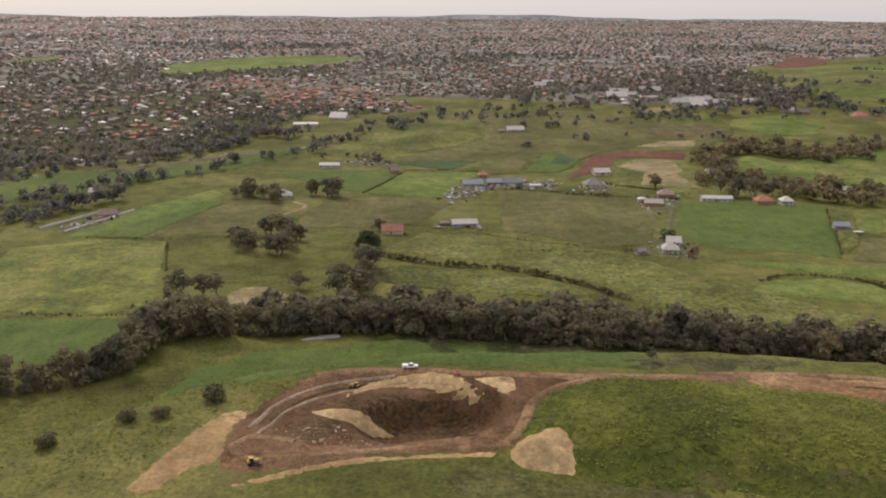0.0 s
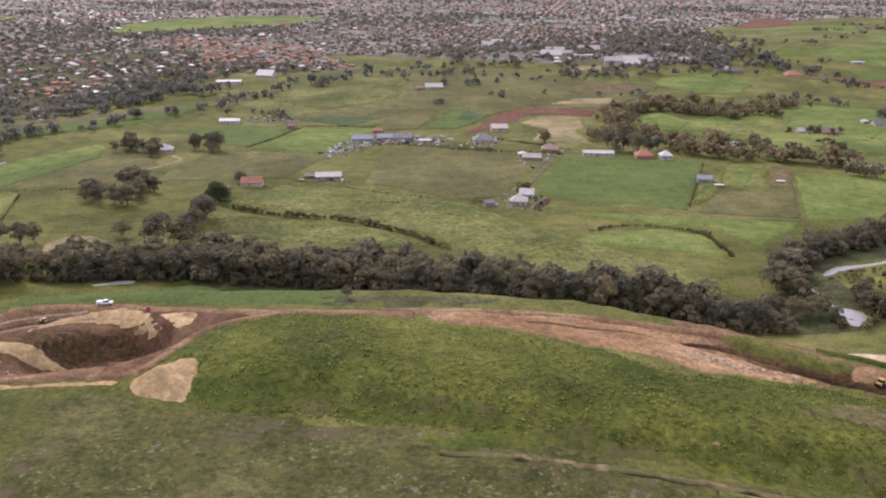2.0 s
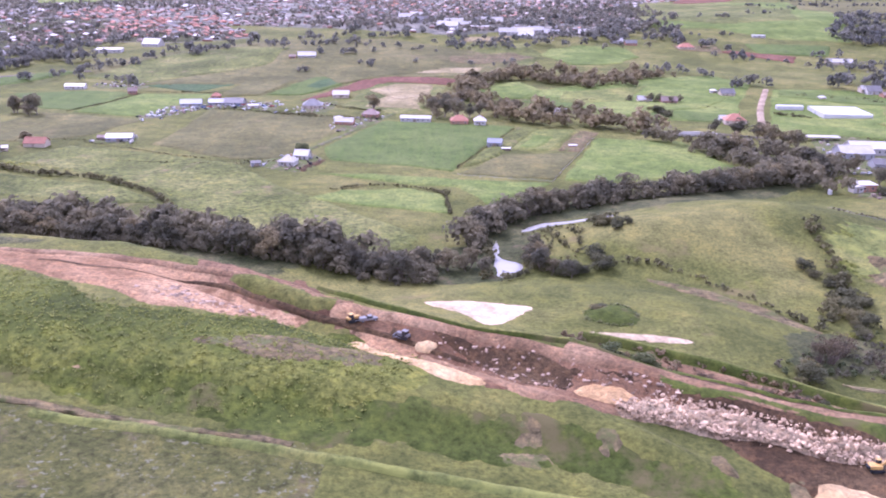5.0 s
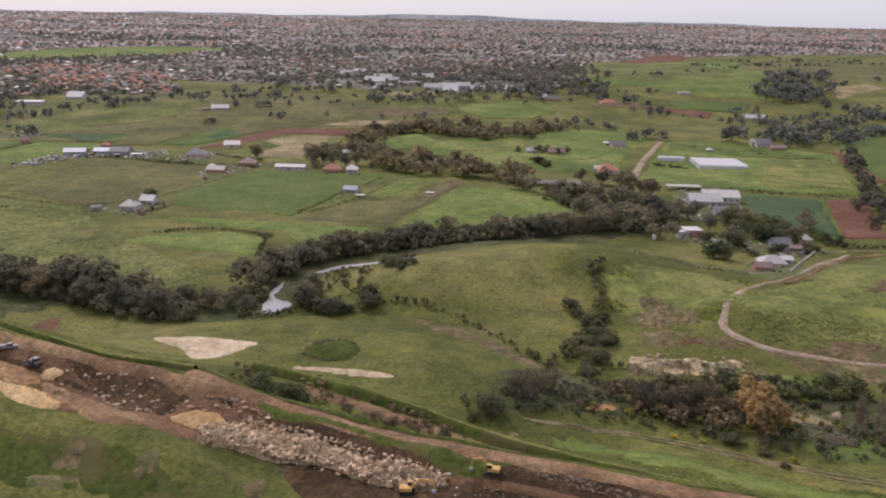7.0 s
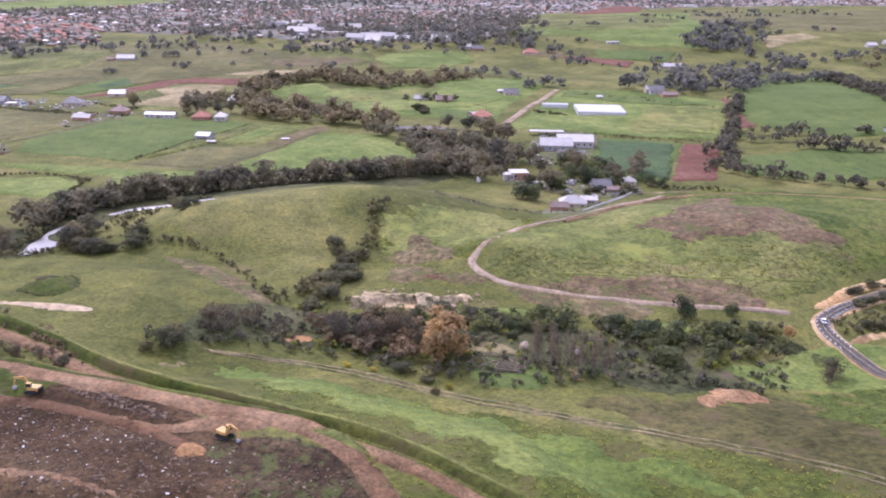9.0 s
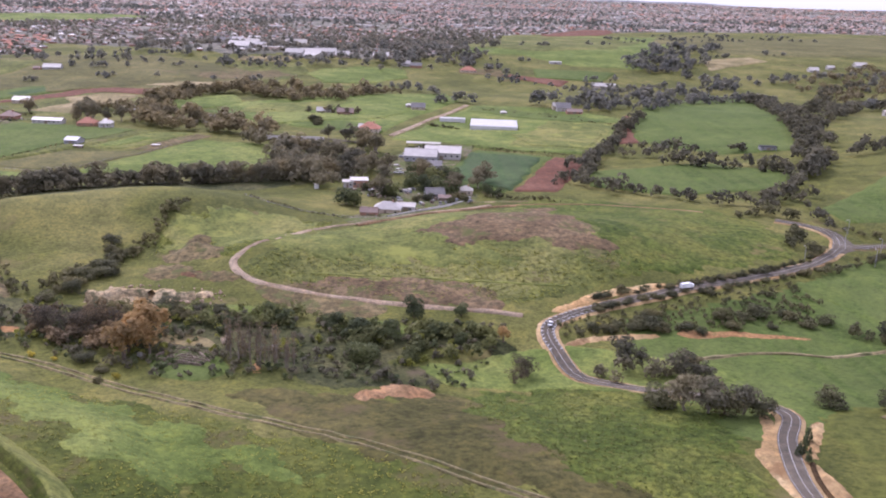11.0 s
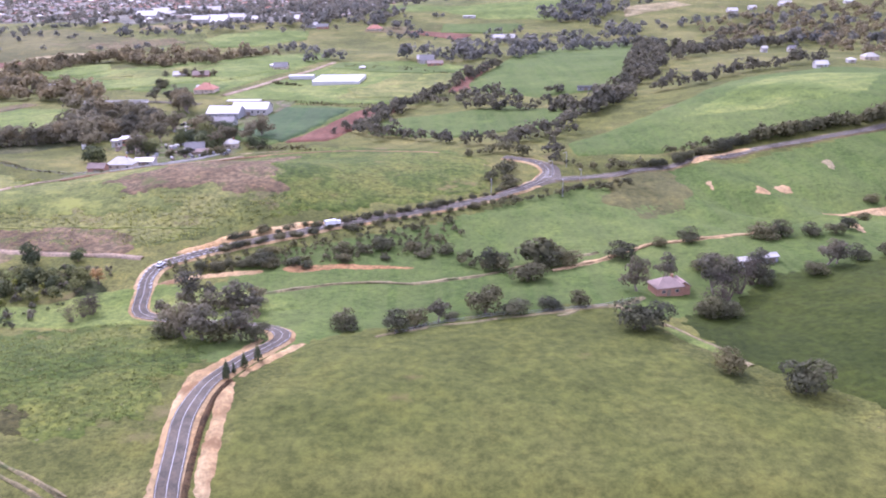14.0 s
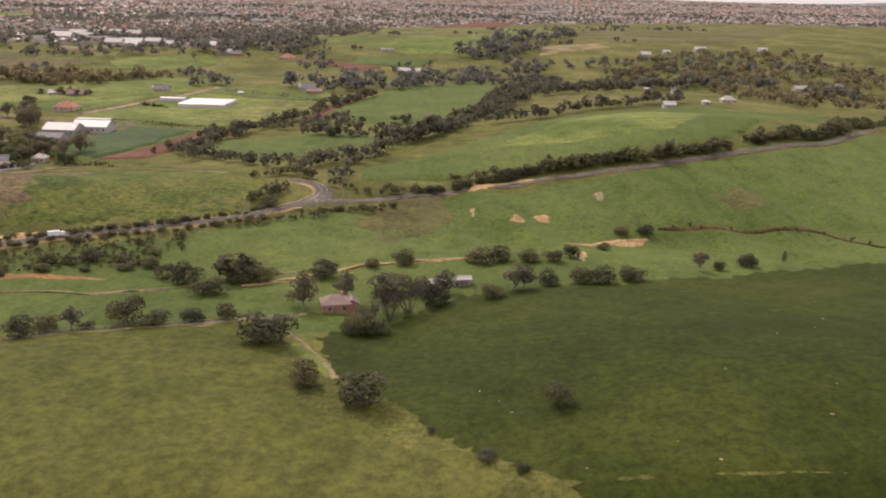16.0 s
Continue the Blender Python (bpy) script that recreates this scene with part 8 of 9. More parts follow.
# place, width, depth for width, height, turn, roof shape, wall, roof, label, category
for x, y, w, df, h, turn, kind, wall, roof, label, category in (
    (12.7, 484.3, 14.3, 0.45, 3.2, 8, "gable", "steel", "creamroof", "long cream farm shed with steel walls", "shed"),
    (1.6, 489.0, 5.3, 0.6, 2, 10, "gable", "wood", "brownroof", "small weathered timber farm hut", "shed"),
    (121.6, 445.5, 7.4, 0.7, 3, -8, "gable", "whitewall", "whiteroof", "white-roofed farm building in a yard", "farm building"),
    (116.5, 430.6, 8.1, 0.8, 3.2, -8, "hip", "whitewall", "creamroof", "white farmhouse with a pale hipped roof", "house"),
    (100.7, 427.2, 4.6, 0.6, 2.4, 20, "gable", "steel", "greyroof", "small grey metal farm hut", "shed"),
    (134.1, 545.0, 11.5, 0.4, 2.8, -8, "gable", "brick", "creamroof", "low brick house with a cream roof", "house"),
    (128.9, 554.5, 5.1, 1, 3, 0, "hip", "whitewall", "whiteroof", "white-roofed water tank house", "shed"),
    (148.5, 571.4, 10.6, 0.6, 3.2, -6, "hip", "brick", "brownroof", "brick farmhouse with a dark brown roof", "house"),
    (178.6, 560.5, 19.4, 0.25, 3.4, -3, "gable", "whitewall", "whiteroof", "long white shed on a green field", "shed"),
    (105.8, 603.3, 13.5, 0.6, 3.4, 5, "hip", "cream", "greyroof", "farmhouse with a grey hipped roof", "house"),
    (120.1, 654.7, 12.0, 0.7, 3, 5, "gable", "cream", "creamroof", "cream-roofed packing shed on a farm", "shed"),
    (21.0, 604.9, 14.4, 0.55, 3.4, 12, "gable", "steel", "blueroof", "blue-grey metal shed in a crowded yard", "shed"),
    (37.5, 614.2, 12.1, 0.6, 3.2, 5, "gable", "steel", "blueroof", "blue-grey metal shed beside the yard", "shed"),
    (49.4, 613.9, 12.9, 0.7, 3.2, 0, "gable", "steel", "greyroof", "grey metal shed beside parked vehicles", "shed"),
    (30.1, 640.9, 6.3, 0.7, 3, 0, "hip", "brick", "terracotta", "small house with a terracotta roof", "house"),
    (65.1, 601.6, 7.1, 0.5, 2.6, 0, "flat", "whitewall", "whiteroof", "low white farm store", "shed"),
    (-26.9, 467.3, 11.5, 0.5, 2.8, 0, "gable", "cream", "terracotta", "cottage with a red tiled roof", "house"),
    (-39.6, 454.2, 5.7, 0.6, 2.4, 30, "gable", "cream", "creamroof", "small cream farm hut", "shed"),
    (225.2, 481.3, 7.9, 0.9, 3.8, -12, "gable", "steel", "blueroof", "open blue-grey shed in a paddock", "shed"),
    (230.8, 473.5, 4.6, 0.4, 1.2, 0, "flat", "wood", "whiteroof", "low white-topped field shelter", "shelter"),
    (270.0, 486.6, 4.1, 0.5, 1.2, 0, "flat", "brick", "whiteroof", "low white-topped field shelter", "shelter"),
    (219.8, 549.1, 7.4, 0.8, 4, 0, "hip", "whitewall", "whiteroof", "white house among creek trees", "house"),
    (206.7, 552.0, 11.1, 0.6, 3, 0, "hip", "brick", "terracotta", "house with a red roof by the creek", "house"),
    (-87.8, 679.9, 15.2, 0.35, 3.4, 3, "gable", "whitewall", "whiteroof", "long white barn beside a dark hedge", "barn"),
    (-36.3, 656.4, 6.4, 0.8, 3, 20, "gable", "brick", "brownroof", "small brown brick farmhouse", "house"),
    (-103.4, 561.4, 11.2, 0.6, 3, 10, "hip", "cream", "paleroof", "farmhouse sheltered by gum trees", "house"),
    (-195.5, 502.5, 10.6, 0.5, 2.4, 12, "gable", "brick", "brownroof", "brown house between long white walls", "house"),
    (-225.0, 564.8, 10.3, 0.5, 3, 5, "gable", "cream", "creamroof", "pale building beside the highway trees", "building"),
    (-140.0, 901.3, 24.8, 0.5, 5, 8, "flat", "whitewall", "whiteroof", "large white flat-roofed hall", "hall"),
    (-111.4, 953.7, 18.6, 0.6, 4, -12, "gable", "whitewall", "whiteroof", "white-roofed store at the suburb edge", "building"),
    (69.5, 838.0, 16.3, 0.4, 3, 3, "gable", "whitewall", "whiteroof", "long white house on a bare slope", "house"),
    (56.4, 834.9, 6.0, 0.8, 3, 3, "gable", "brick", "brownroof", "small brown shed on a bare slope", "shed"),
    (216.1, 1082.0, 18.5, 0.6, 5, -5, "flat", "whitewall", "blueroof", "school hall with a blue-grey roof", "school building"),
    (260.2, 1118.3, 26.6, 0.4, 5, 2, "gable", "cream", "creamroof", "long cream school building", "school building"),
    (243.0, 1048.0, 23.6, 0.4, 5, 4, "flat", "cream", "whiteroof", "school building with a white roof", "school building"),
    (226.0, 1063.2, 12.6, 0.5, 4, 0, "gable", "cream", "paleroof", "school building with a pale roof", "school building"),
    (293.6, 1013.1, 17.7, 0.5, 4, -15, "gable", "whitewall", "whiteroof", "white clubhouse at the sports ground", "building"),
    (325.9, 1040.8, 16.9, 0.5, 4, -8, "gable", "cream", "paleroof", "pale building near the sports ground", "building"),
    (370.1, 1063.5, 18.9, 0.5, 4, -5, "gable", "cream", "whiteroof", "white-roofed building among trees", "building"),
    (423.7, 512.1, 20.1, 0.22, 3, -3, "open", "wood", "creamroof", "open shed on posts with a cream roof", "open shed"),
    (422.6, 465.3, 17.8, 0.6, 5, -4, "gable", "steel", "paleroof", "large factory shed with a pale roof", "factory shed"),
    (435.0, 477.0, 20.2, 0.5, 5.5, -4, "gable", "whitewall", "whiteroof", "large factory shed with a white roof", "factory shed"),
    (426.7, 438.7, 13.9, 0.5, 4, -4, "gable", "steel", "greyroof", "low grey factory annexe", "factory shed"),
    (393.6, 391.1, 8.1, 0.7, 5, 5, "flat", "brick", "whiteroof", "modern brown house with a white flat roof", "house"),
    (388.6, 389.5, 4.8, 0.8, 4, 5, "flat", "whitewall", "whiteroof", "white garage beside the modern house", "garage"),
    (409.7, 332.6, 10.7, 0.5, 3, -4, "hip", "cream", "paleroof", "farmhouse with a pale green-grey roof", "house"),
    (402.7, 324.9, 6.8, 0.5, 2.6, -4, "gable", "brick", "brownroof", "low brown wing of the farmhouse", "house"),
    (417.0, 340.6, 7.7, 0.5, 3, -4, "gable", "whitewall", "whiteroof", "white-roofed shed beside the farmhouse", "shed"),
    (429.3, 373.4, 8.4, 0.6, 3.4, 10, "gable", "steel", "greyroof", "grey workshop among trees", "workshop"),
    (443.8, 382.7, 6.5, 0.6, 3.2, 0, "hip", "cream", "creamroof", "cream cottage among trees", "house"),
    (433.8, 369.0, 5.2, 0.6, 2.4, 0, "gable", "wood", "brownroof", "brown timber shed in the yard", "shed"),
    (387.8, 563.5, 13.6, 0.6, 3.4, -5, "hip", "cream", "terracotta", "house with a bright terracotta roof", "house"),
    (382.7, 572.4, 5.3, 0.8, 3, -5, "gable", "whitewall", "whiteroof", "white garage beside the terracotta house", "garage"),
    (533.8, 681.6, 11.2, 0.7, 4, 0, "gable", "whitewall", "greyroof", "white house with grey gables", "house"),
    (529.8, 686.9, 7.5, 0.8, 4.5, 0, "gable", "cream", "paleroof", "pale gabled house beside trees", "house"),
    (540.3, 667.3, 11.9, 0.5, 3, 0, "gable", "brick", "brownroof", "brown shed behind the white house", "shed"),
    (484.6, 659.2, 4.4, 0.8, 2.4, 0, "hip", "whitewall", "whiteroof", "small white pump house", "shed"),
    (364.6, 645.1, 12.0, 0.5, 3, 0, "gable", "brick", "brownroof", "brown farmhouse inside a dark hedge", "house"),
    (347.7, 650.6, 10.3, 0.5, 3, 0, "gable", "cream", "paleroof", "farmhouse inside a dark hedge", "house"),
    (418.7, 679.6, 10.8, 0.6, 3, 0, "gable", "cream", "greyroof", "grey-roofed farmhouse beside trees", "house"),
    (411.1, 689.9, 4.6, 0.8, 3, 0, "hip", "whitewall", "whiteroof", "white tank house in a field", "shed"),
    (276.1, 591.1, 9.5, 0.5, 3, 0, "gable", "whitewall", "whiteroof", "white house among creek trees", "house"),
    (171.1, 1107.4, 20, 0.45, 5, -4, "gable", "whitewall", "greyroof", "grey-roofed school hall among trees", "school building"),
    (204.7, 1043.0, 24, 0.45, 5, -4, "gable", "whitewall", "whiteroof", "long white school building among trees", "school building"),
    (212.4, 1070.6, 22, 0.45, 5, -4, "gable", "whitewall", "creamroof", "cream-roofed school building among trees", "school building"),
    (161.2, 1368.4, 18, 0.45, 5, -4, "gable", "whitewall", "whiteroof", "white-roofed school building among trees", "school building"),
    (272.8, 1018.5, 20, 0.45, 5, -4, "gable", "whitewall", "paleroof", "low pale school building among trees", "school building"),
    (290.5, 1027.3, 24, 0.45, 5, -4, "gable", "whitewall", "whiteroof", "low white-roofed school building among trees", "school building"),
    (308.4, 1049.3, 18, 0.45, 5, -4, "gable", "whitewall", "paleroof", "pale classroom building among trees", "school building"),
    (629.0, 499.0, 9.5, 0.4, 3.4, -6, "flat", "steel", "black", "dark open-sided hay shed in a green field", "shed"),
    (144.8, 1324.4, 17.4, 0.6, 4, 0, "gable", "cream", "paleroof", "pale school building on the hill", "school building"),
    (472.7, 1000.2, 17.1, 0.5, 3, 0, "hip", "cream", "terracotta", "far house with a red roof", "house"),
    (612.0, 918.7, 25.0, 0.4, 3, -5, "gable", "cream", "paleroof", "long pale farm shed on a far slope", "shed"),
    (412.6, 1012.4, 13.2, 0.5, 3, 0, "gable", "brick", "greyroof", "far grey-roofed farmhouse on a slope", "house"),
    (583.4, 1085.2, 14.5, 0.4, 3, 0, "flat", "whitewall", "whiteroof", "far white shed on the hill", "shed"),
    (598.5, 187.0, 7.4, 0.55, 3.2, 12, "hip", "brick", "brownroof", "brick farmhouse with a grey-brown hipped roof", "house"),
    (602.4, 188.6, 4.6, 0.6, 3, 100, "gable", "brick", "brownroof", "gabled cross wing of the brick farmhouse", "house"),
    (632.5, 208.5, 4.5, 0.5, 2.6, 10, "gable", "steel", "paleroof", "pale metal shed behind dark trees", "shed"),
    (625.4, 206.5, 4.5, 0.5, 2.4, 10, "gable", "whitewall", "whiteroof", "white metal shed behind dark trees", "shed"),
    (779.1, 526.0, 7.5, 0.6, 3, 0, "gable", "whitewall", "whiteroof", "white house at the edge of the woods", "house"),
    (814.0, 561.2, 4.8, 0.9, 2.6, 0, "hip", "whitewall", "whiteroof", "small white round-roofed shed", "shed"),
    (836.5, 581.7, 10.0, 0.5, 3, 0, "hip", "cream", "creamroof", "cream house at the edge of the woods", "house"),
    (816.9, 727.1, 4.5, 1, 5, 0, "gable", "whitewall", "whiteroof", "white gabled house among trees", "house"),
    (845.1, 738.5, 6.2, 1, 4, 0, "gable", "whitewall", "greyroof", "white house among hillside trees", "house"),
    (923.6, 846.6, 8.4, 0.6, 3, 0, "gable", "whitewall", "whiteroof", "white-roofed house among dark trees", "house"),
    (981.8, 801.5, 11.7, 0.5, 3, 0, "gable", "cream", "paleroof", "house among dark hillside trees", "house"),
    (1031.3, 828.5, 9.8, 0.5, 3, 0, "hip", "cream", "brownroof", "house among dark hillside trees", "house"),
    (905.9, 1086.5, 11.8, 0.6, 3, 0, "gable", "whitewall", "whiteroof", "white house on the far hill", "house"),
    (940.3, 1116.1, 9.2, 0.6, 3, 0, "gable", "whitewall", "whiteroof", "white house on the far hill", "house"),
    (993.6, 1146.9, 15.8, 0.5, 3, 0, "gable", "whitewall", "whiteroof", "white house on the far hill", "house"),
    (1081.1, 1159.3, 11.5, 0.5, 3, 0, "gable", "whitewall", "whiteroof", "white house on the far hill", "house"),
    (398.8, 1023.9, 13.8, 0.5, 3, 0, "gable", "whitewall", "paleroof", "far pale farmhouse in the fields", "house"),
):
    building(x, y, w, df, h, turn, kind, wall, roof, label, category)


def greenhouse(x, y, w, d, turn, spans, label):
    """A film greenhouse of barrel spans with a dark end wall."""
    ob = thing("greenhouse", x, y, turn, label, "greenhouse", "", 0.25)
    sw = d / spans
    for i in range(spans):
        y0 = -d / 2 + sw * i
        bm = bmesh.new()
        arc = [(y0 + sw * (0.5 - 0.5 * math.cos(math.pi * k / 6)), 2.4 + 1.1 * math.sin(math.pi * k / 6)) for k in range(7)]
        a = [bm.verts.new((-w / 2, p, q)) for p, q in [(y0, 0)] + arc + [(y0 + sw, 0)]]
        b = [bm.verts.new((w / 2, p, q)) for p, q in [(y0, 0)] + arc + [(y0 + sw, 0)]]
        for k in range(len(a) - 1):
            bm.faces.new((a[k], b[k], b[k + 1], a[k + 1]))
        bm.faces.new(a)
        bm.faces.new(b[::-1])
        span = part("span", bm, M["plastic"], ob)
        part("gutter", boxed(-w / 2, y0 - 0.1, 2.3, w / 2, y0 + 0.1, 2.5), M["steel"], span)
    part("door", boxed(-w / 2 - 0.06, -1, 0, -w / 2 + 0.05, 1, 2.1), M["steel"], ob)
    return ob


greenhouse(472.9, 602.8, 32.7, 34, -4, 6, "large white film greenhouse on a market garden")
greenhouse(444.1, 619.1, 18.3, 5, -4, 1, "long narrow white greenhouse beside a dark hedge")


# yards round the farms
for pts, key, label in (
    (((97.0, 428.9), (111, 457), (120, 463), (132.6, 445.7), (125.0, 418.8), (106.9, 423.6)), "yard", "trodden earth farm yard"),
    (((-5, 573), (8, 612), (29, 645), (63, 633), (82, 620), (78, 594), (41, 599), (9, 556)), "yard", "crowded earth yard beside the sheds"),
    (((86, 587), (100, 622), (120, 638), (115, 585)), "yard", "earth yard of a farmhouse"),
    (((120, 532), (129, 565), (158, 581), (151, 543), (133, 522)), "yard", "earth yard of a farmhouse"),
    (((-5, 484), (3, 503), (19, 497), (21, 479)), "yard", "earth yard beside a long shed"),
    (((401.5, 444.9), (423, 528), (455, 530), (441, 455), (421.3, 427.1), (404.1, 428.9)), "yard", "pale gravel yard of the factory sheds"),
    (((385.4, 382.9), (405.7, 397.4), (447.2, 388.0), (444.4, 365.2), (422.2, 355.2), (395.2, 377.1)), "yard", "gravel yard among the sheds"),
    (((393.8, 310.0), (403.3, 344.1), (424.7, 355.4), (419.5, 318.7), (407.8, 303.7)), "yard", "gravel yard of the farmhouse"),
    (((-214, 473), (-202, 510), (-188, 521), (-189, 493), (-201, 468)), "yard", "bare earth between long white walls"),
    (((-82, 699), (-67, 733), (-43, 724), (-36, 683), (-63, 682)), "yard", "rows of old cold frames"),
):
    patch("yard", pts, M[key], label, 0.42, 0.5, category="yard")
patch("soil_bed", ((119.7, 420.7), (124.6, 436.7), (134.8, 448.0), (132.8, 436.8), (126.4, 418.8)), M["dark"], "black manured soil bed", 0.5, 0.2, False, category="ground")


def wall_line(name, pts, high, thick, key, label, category):
    """A low wall or hedge along a line, standing on the land."""
    h = thick / 2
    ob = ribbon(name, pts, ((-h, -0.3), (-h, high), (h, high), (h, -0.3)), M[key], label, 3.0, category)
    return ob


wall_line("boundary_wall", ((-221, 471), (-212, 495), (-203, 519)), 1.3, 0.5, "whitewall", "long white rendered wall", "wall")
wall_line("boundary_wall", ((-205, 465), (-195, 493), (-185, 519)), 1.3, 0.5, "whitewall", "long white rendered wall", "wall")
wall_line("boundary_wall", ((410.5, 318.0), (427.7, 346.2), (444.6, 371.3)), 0.9, 0.3, "whitewall", "pale boundary wall of the farmhouse", "wall")

# the bridge over the creek
bx0, by0, bx1, by1 = 322.2, 521.1, 362.2, 522.4
length, turn = math.hypot(bx1 - bx0, by1 - by0), math.degrees(math.atan2(by1 - by0, bx1 - bx0))
bridge = thing("bridge", (bx0 + bx1) / 2, (by0 + by1) / 2, turn, "low concrete road bridge over the creek", "bridge", lift=1.2)
part("deck", boxed(-length / 2, -3, -0.6, length / 2, 3, 0.1), M["concrete"], bridge)
for s in (-3, 3):
    part("parapet", boxed(-length / 2, s - 0.12, 0.1, length / 2, s + 0.12, 1.0), M["whitewall"], bridge)
for i in range(5):
    px = -length / 2 + length * (i + 0.5) / 5
    part("pier", boxed(px - 0.5, -2.6, -3, px + 0.5, 2.6, -0.6), M["concrete"], bridge)


# ---------------------------------------------------------------- vehicles
def disc(bm, x, y, z, r, wide, sides=10):
    m = Matrix.Translation((x, y, z)) @ Matrix.Rotation(math.pi / 2, 4, "X")
    bmesh.ops.create_cone(bm, cap_ends=True, segments=sides, radius1=r, radius2=r, depth=wide, matrix=m)
    return bm


def wheels(ob, spots, r, wide):
    for x, y in spots:
        w = part("wheel", disc(bmesh.new(), x, y, r, r, wide), M["black"], ob)
        part("rim", disc(bmesh.new(), x, y + math.copysign(wide * 0.5, y), r, r * 0.55, 0.06), M["steel"], w)


def car(x, y, turn, key, label, kind="car", lift=0.3, scale=0.75):
    """A car, a utility with a tray or a box truck."""
    ob = thing(kind, x, y, turn, label, kind.replace("_", " "), "vehicles", lift)
    ob.scale = (scale, scale, scale)
    long = {"car": 4.5, "utility": 5.2, "truck": 9.0}[kind]
    a = long / 2
    if kind == "truck":
        part("chassis", boxed(-a, -0.5, 0.55, a, 0.5, 0.8), M["black"], ob)
        part("cargo_box", boxed(-a, -1.2, 0.85, a - 2.4, 1.2, 3.5, 0.08), M["carwhite"], ob)
        cab = part("cab", boxed(a - 2.2, -1.15, 0.6, a, 1.15, 2.7, 0.2), M["carwhite"], ob)
        part("windscreen", boxed(a - 0.1, -1.0, 1.6, a + 0.03, 1.0, 2.4), M["glass"], cab)
        wheels(ob, [(sx, sy) for sx in (-a + 1.6, -a + 2.8, a - 1.2) for sy in (-1.05, 1.05)], 0.5, 0.35)
        return ob
    body = bmesh.new()
    box(body, -a, -0.9, 0.35, a, 0.9, 0.95, 0.12)
    part("body", body, M[key], ob)
    c0, c1 = (-0.5, 1.3) if kind == "utility" else (-1.6, 1.1)
    cabin = bmesh.new()
    got = bmesh.ops.create_cube(cabin, size=1, matrix=Matrix.Translation(((c0 + c1) / 2, 0, 1.22)) @ Matrix.Diagonal((c1 - c0, 1.6, 0.62, 1)))
    for v in cabin.verts:
        if v.co.z > 1.3:
            v.co.x, v.co.y = (c0 + c1) / 2 + (v.co.x - (c0 + c1) / 2) * 0.7, v.co.y * 0.85
    cab = part("cabin", cabin, M["glass"], ob, "dark glazed cabin")
    part("roof_panel", boxed((c0 + c1) / 2 - (c1 - c0) * 0.34, -0.68, 1.51, (c0 + c1) / 2 + (c1 - c0) * 0.34, 0.68, 1.57), M[key], cab)
    if kind == "utility":
        part("tray", boxed(-a + 0.05, -0.85, 0.95, -0.6, 0.85, 1.25), M[key], ob, "open tray")
    for s in (-0.6, 0.6):
        part("headlight", boxed(a - 0.03, s - 0.18, 0.65, a + 0.03, s + 0.18, 0.82), M["whitewall"], ob)
    wheels(ob, [(sx, sy) for sx in (-a + 0.85, a - 0.85) for sy in (-0.82, 0.82)], 0.34, 0.22)
    return ob


def swept(bm, p, q, r0, r1):
    """A tapered square beam from p to q."""
    p, q = Vector(p), Vector(q)
    t = (q - p).normalized()
    u = t.cross(Vector((0, 1, 0))).normalized()
    w = Vector((0, 1, 0))
    ring = []
    for o, r in ((p, r0), (q, r1)):
        ring.append([bm.verts.new(o + u * (r * su) + w * (r * 0.7 * sw)) for su, sw in ((-1, -1), (1, -1), (1, 1), (-1, 1))])
    for i in range(4):
        bm.faces.new((ring[0][i], ring[0][(i + 1) % 4], ring[1][(i + 1) % 4], ring[1][i]))
    bm.faces.new(ring[0][::-1])
    bm.faces.new(ring[1])
    return bm


def tracks(ob, long, gauge, high, wide):
    for s in (-1, 1):
        bm = bmesh.new()
        n = 8
        for e in (-1, 1):
            disc(bm, e * (long / 2 - high / 2), s * gauge / 2, high / 2, high / 2, wide, 12)
        box(bm, -long / 2 + high / 2, s * gauge / 2 - wide / 2, 0.02, long / 2 - high / 2, s * gauge / 2 + wide / 2, high - 0.02)
        part("track", bm, M["black"], ob, "steel crawler track")


def excavator(x, y, turn, label, reach=1.0, scale=0.6):
    ob = thing("excavator", x, y, turn, label, "excavator", "landfill machines", 0.3)
    ob.scale = (scale, scale, scale)
    tracks(ob, 4.2, 2.4, 0.9, 0.6)
    house = part("house", boxed(-2.2, -1.3, 1.0, 1.3, 1.3, 2.1, 0.15), M["yellowpaint"], ob)
    part("counterweight", boxed(-2.6, -1.25, 1.0, -2.0, 1.25, 1.9, 0.2), M["black"], house)
    cab = part("cab", boxed(0.1, 0.3, 2.1, 1.5, 1.25, 3.2, 0.1), M["glass"], ob)
    part("cab_roof", boxed(0.05, 0.25, 3.2, 1.55, 1.3, 3.3), M["yellowpaint"], cab)
    part("boom", swept(swept(bmesh.new(), (0.9, -0.3, 1.8), (3.4 * reach, -0.3, 4.4), 0.32, 0.34), (3.3 * reach, -0.3, 4.4), (6.2 * reach, -0.3, 3.9), 0.34, 0.22), M["yellowpaint"], ob)
    part("arm", swept(bmesh.new(), (6.2 * reach, -0.3, 4.2), (6.9 * reach, -0.3, 1.3), 0.26, 0.18), M["yellowpaint"], ob)
    part("bucket", boxed(6.2 * reach, -0.9, 0.3, 7.3 * reach, 0.3, 1.3, 0.2), M["steel"], ob)
    part("hydraulic_ram", swept(bmesh.new(), (1.3, -0.3, 1.5), (3.0 * reach, -0.3, 3.6), 0.1, 0.08), M["steel"], ob)
    return ob


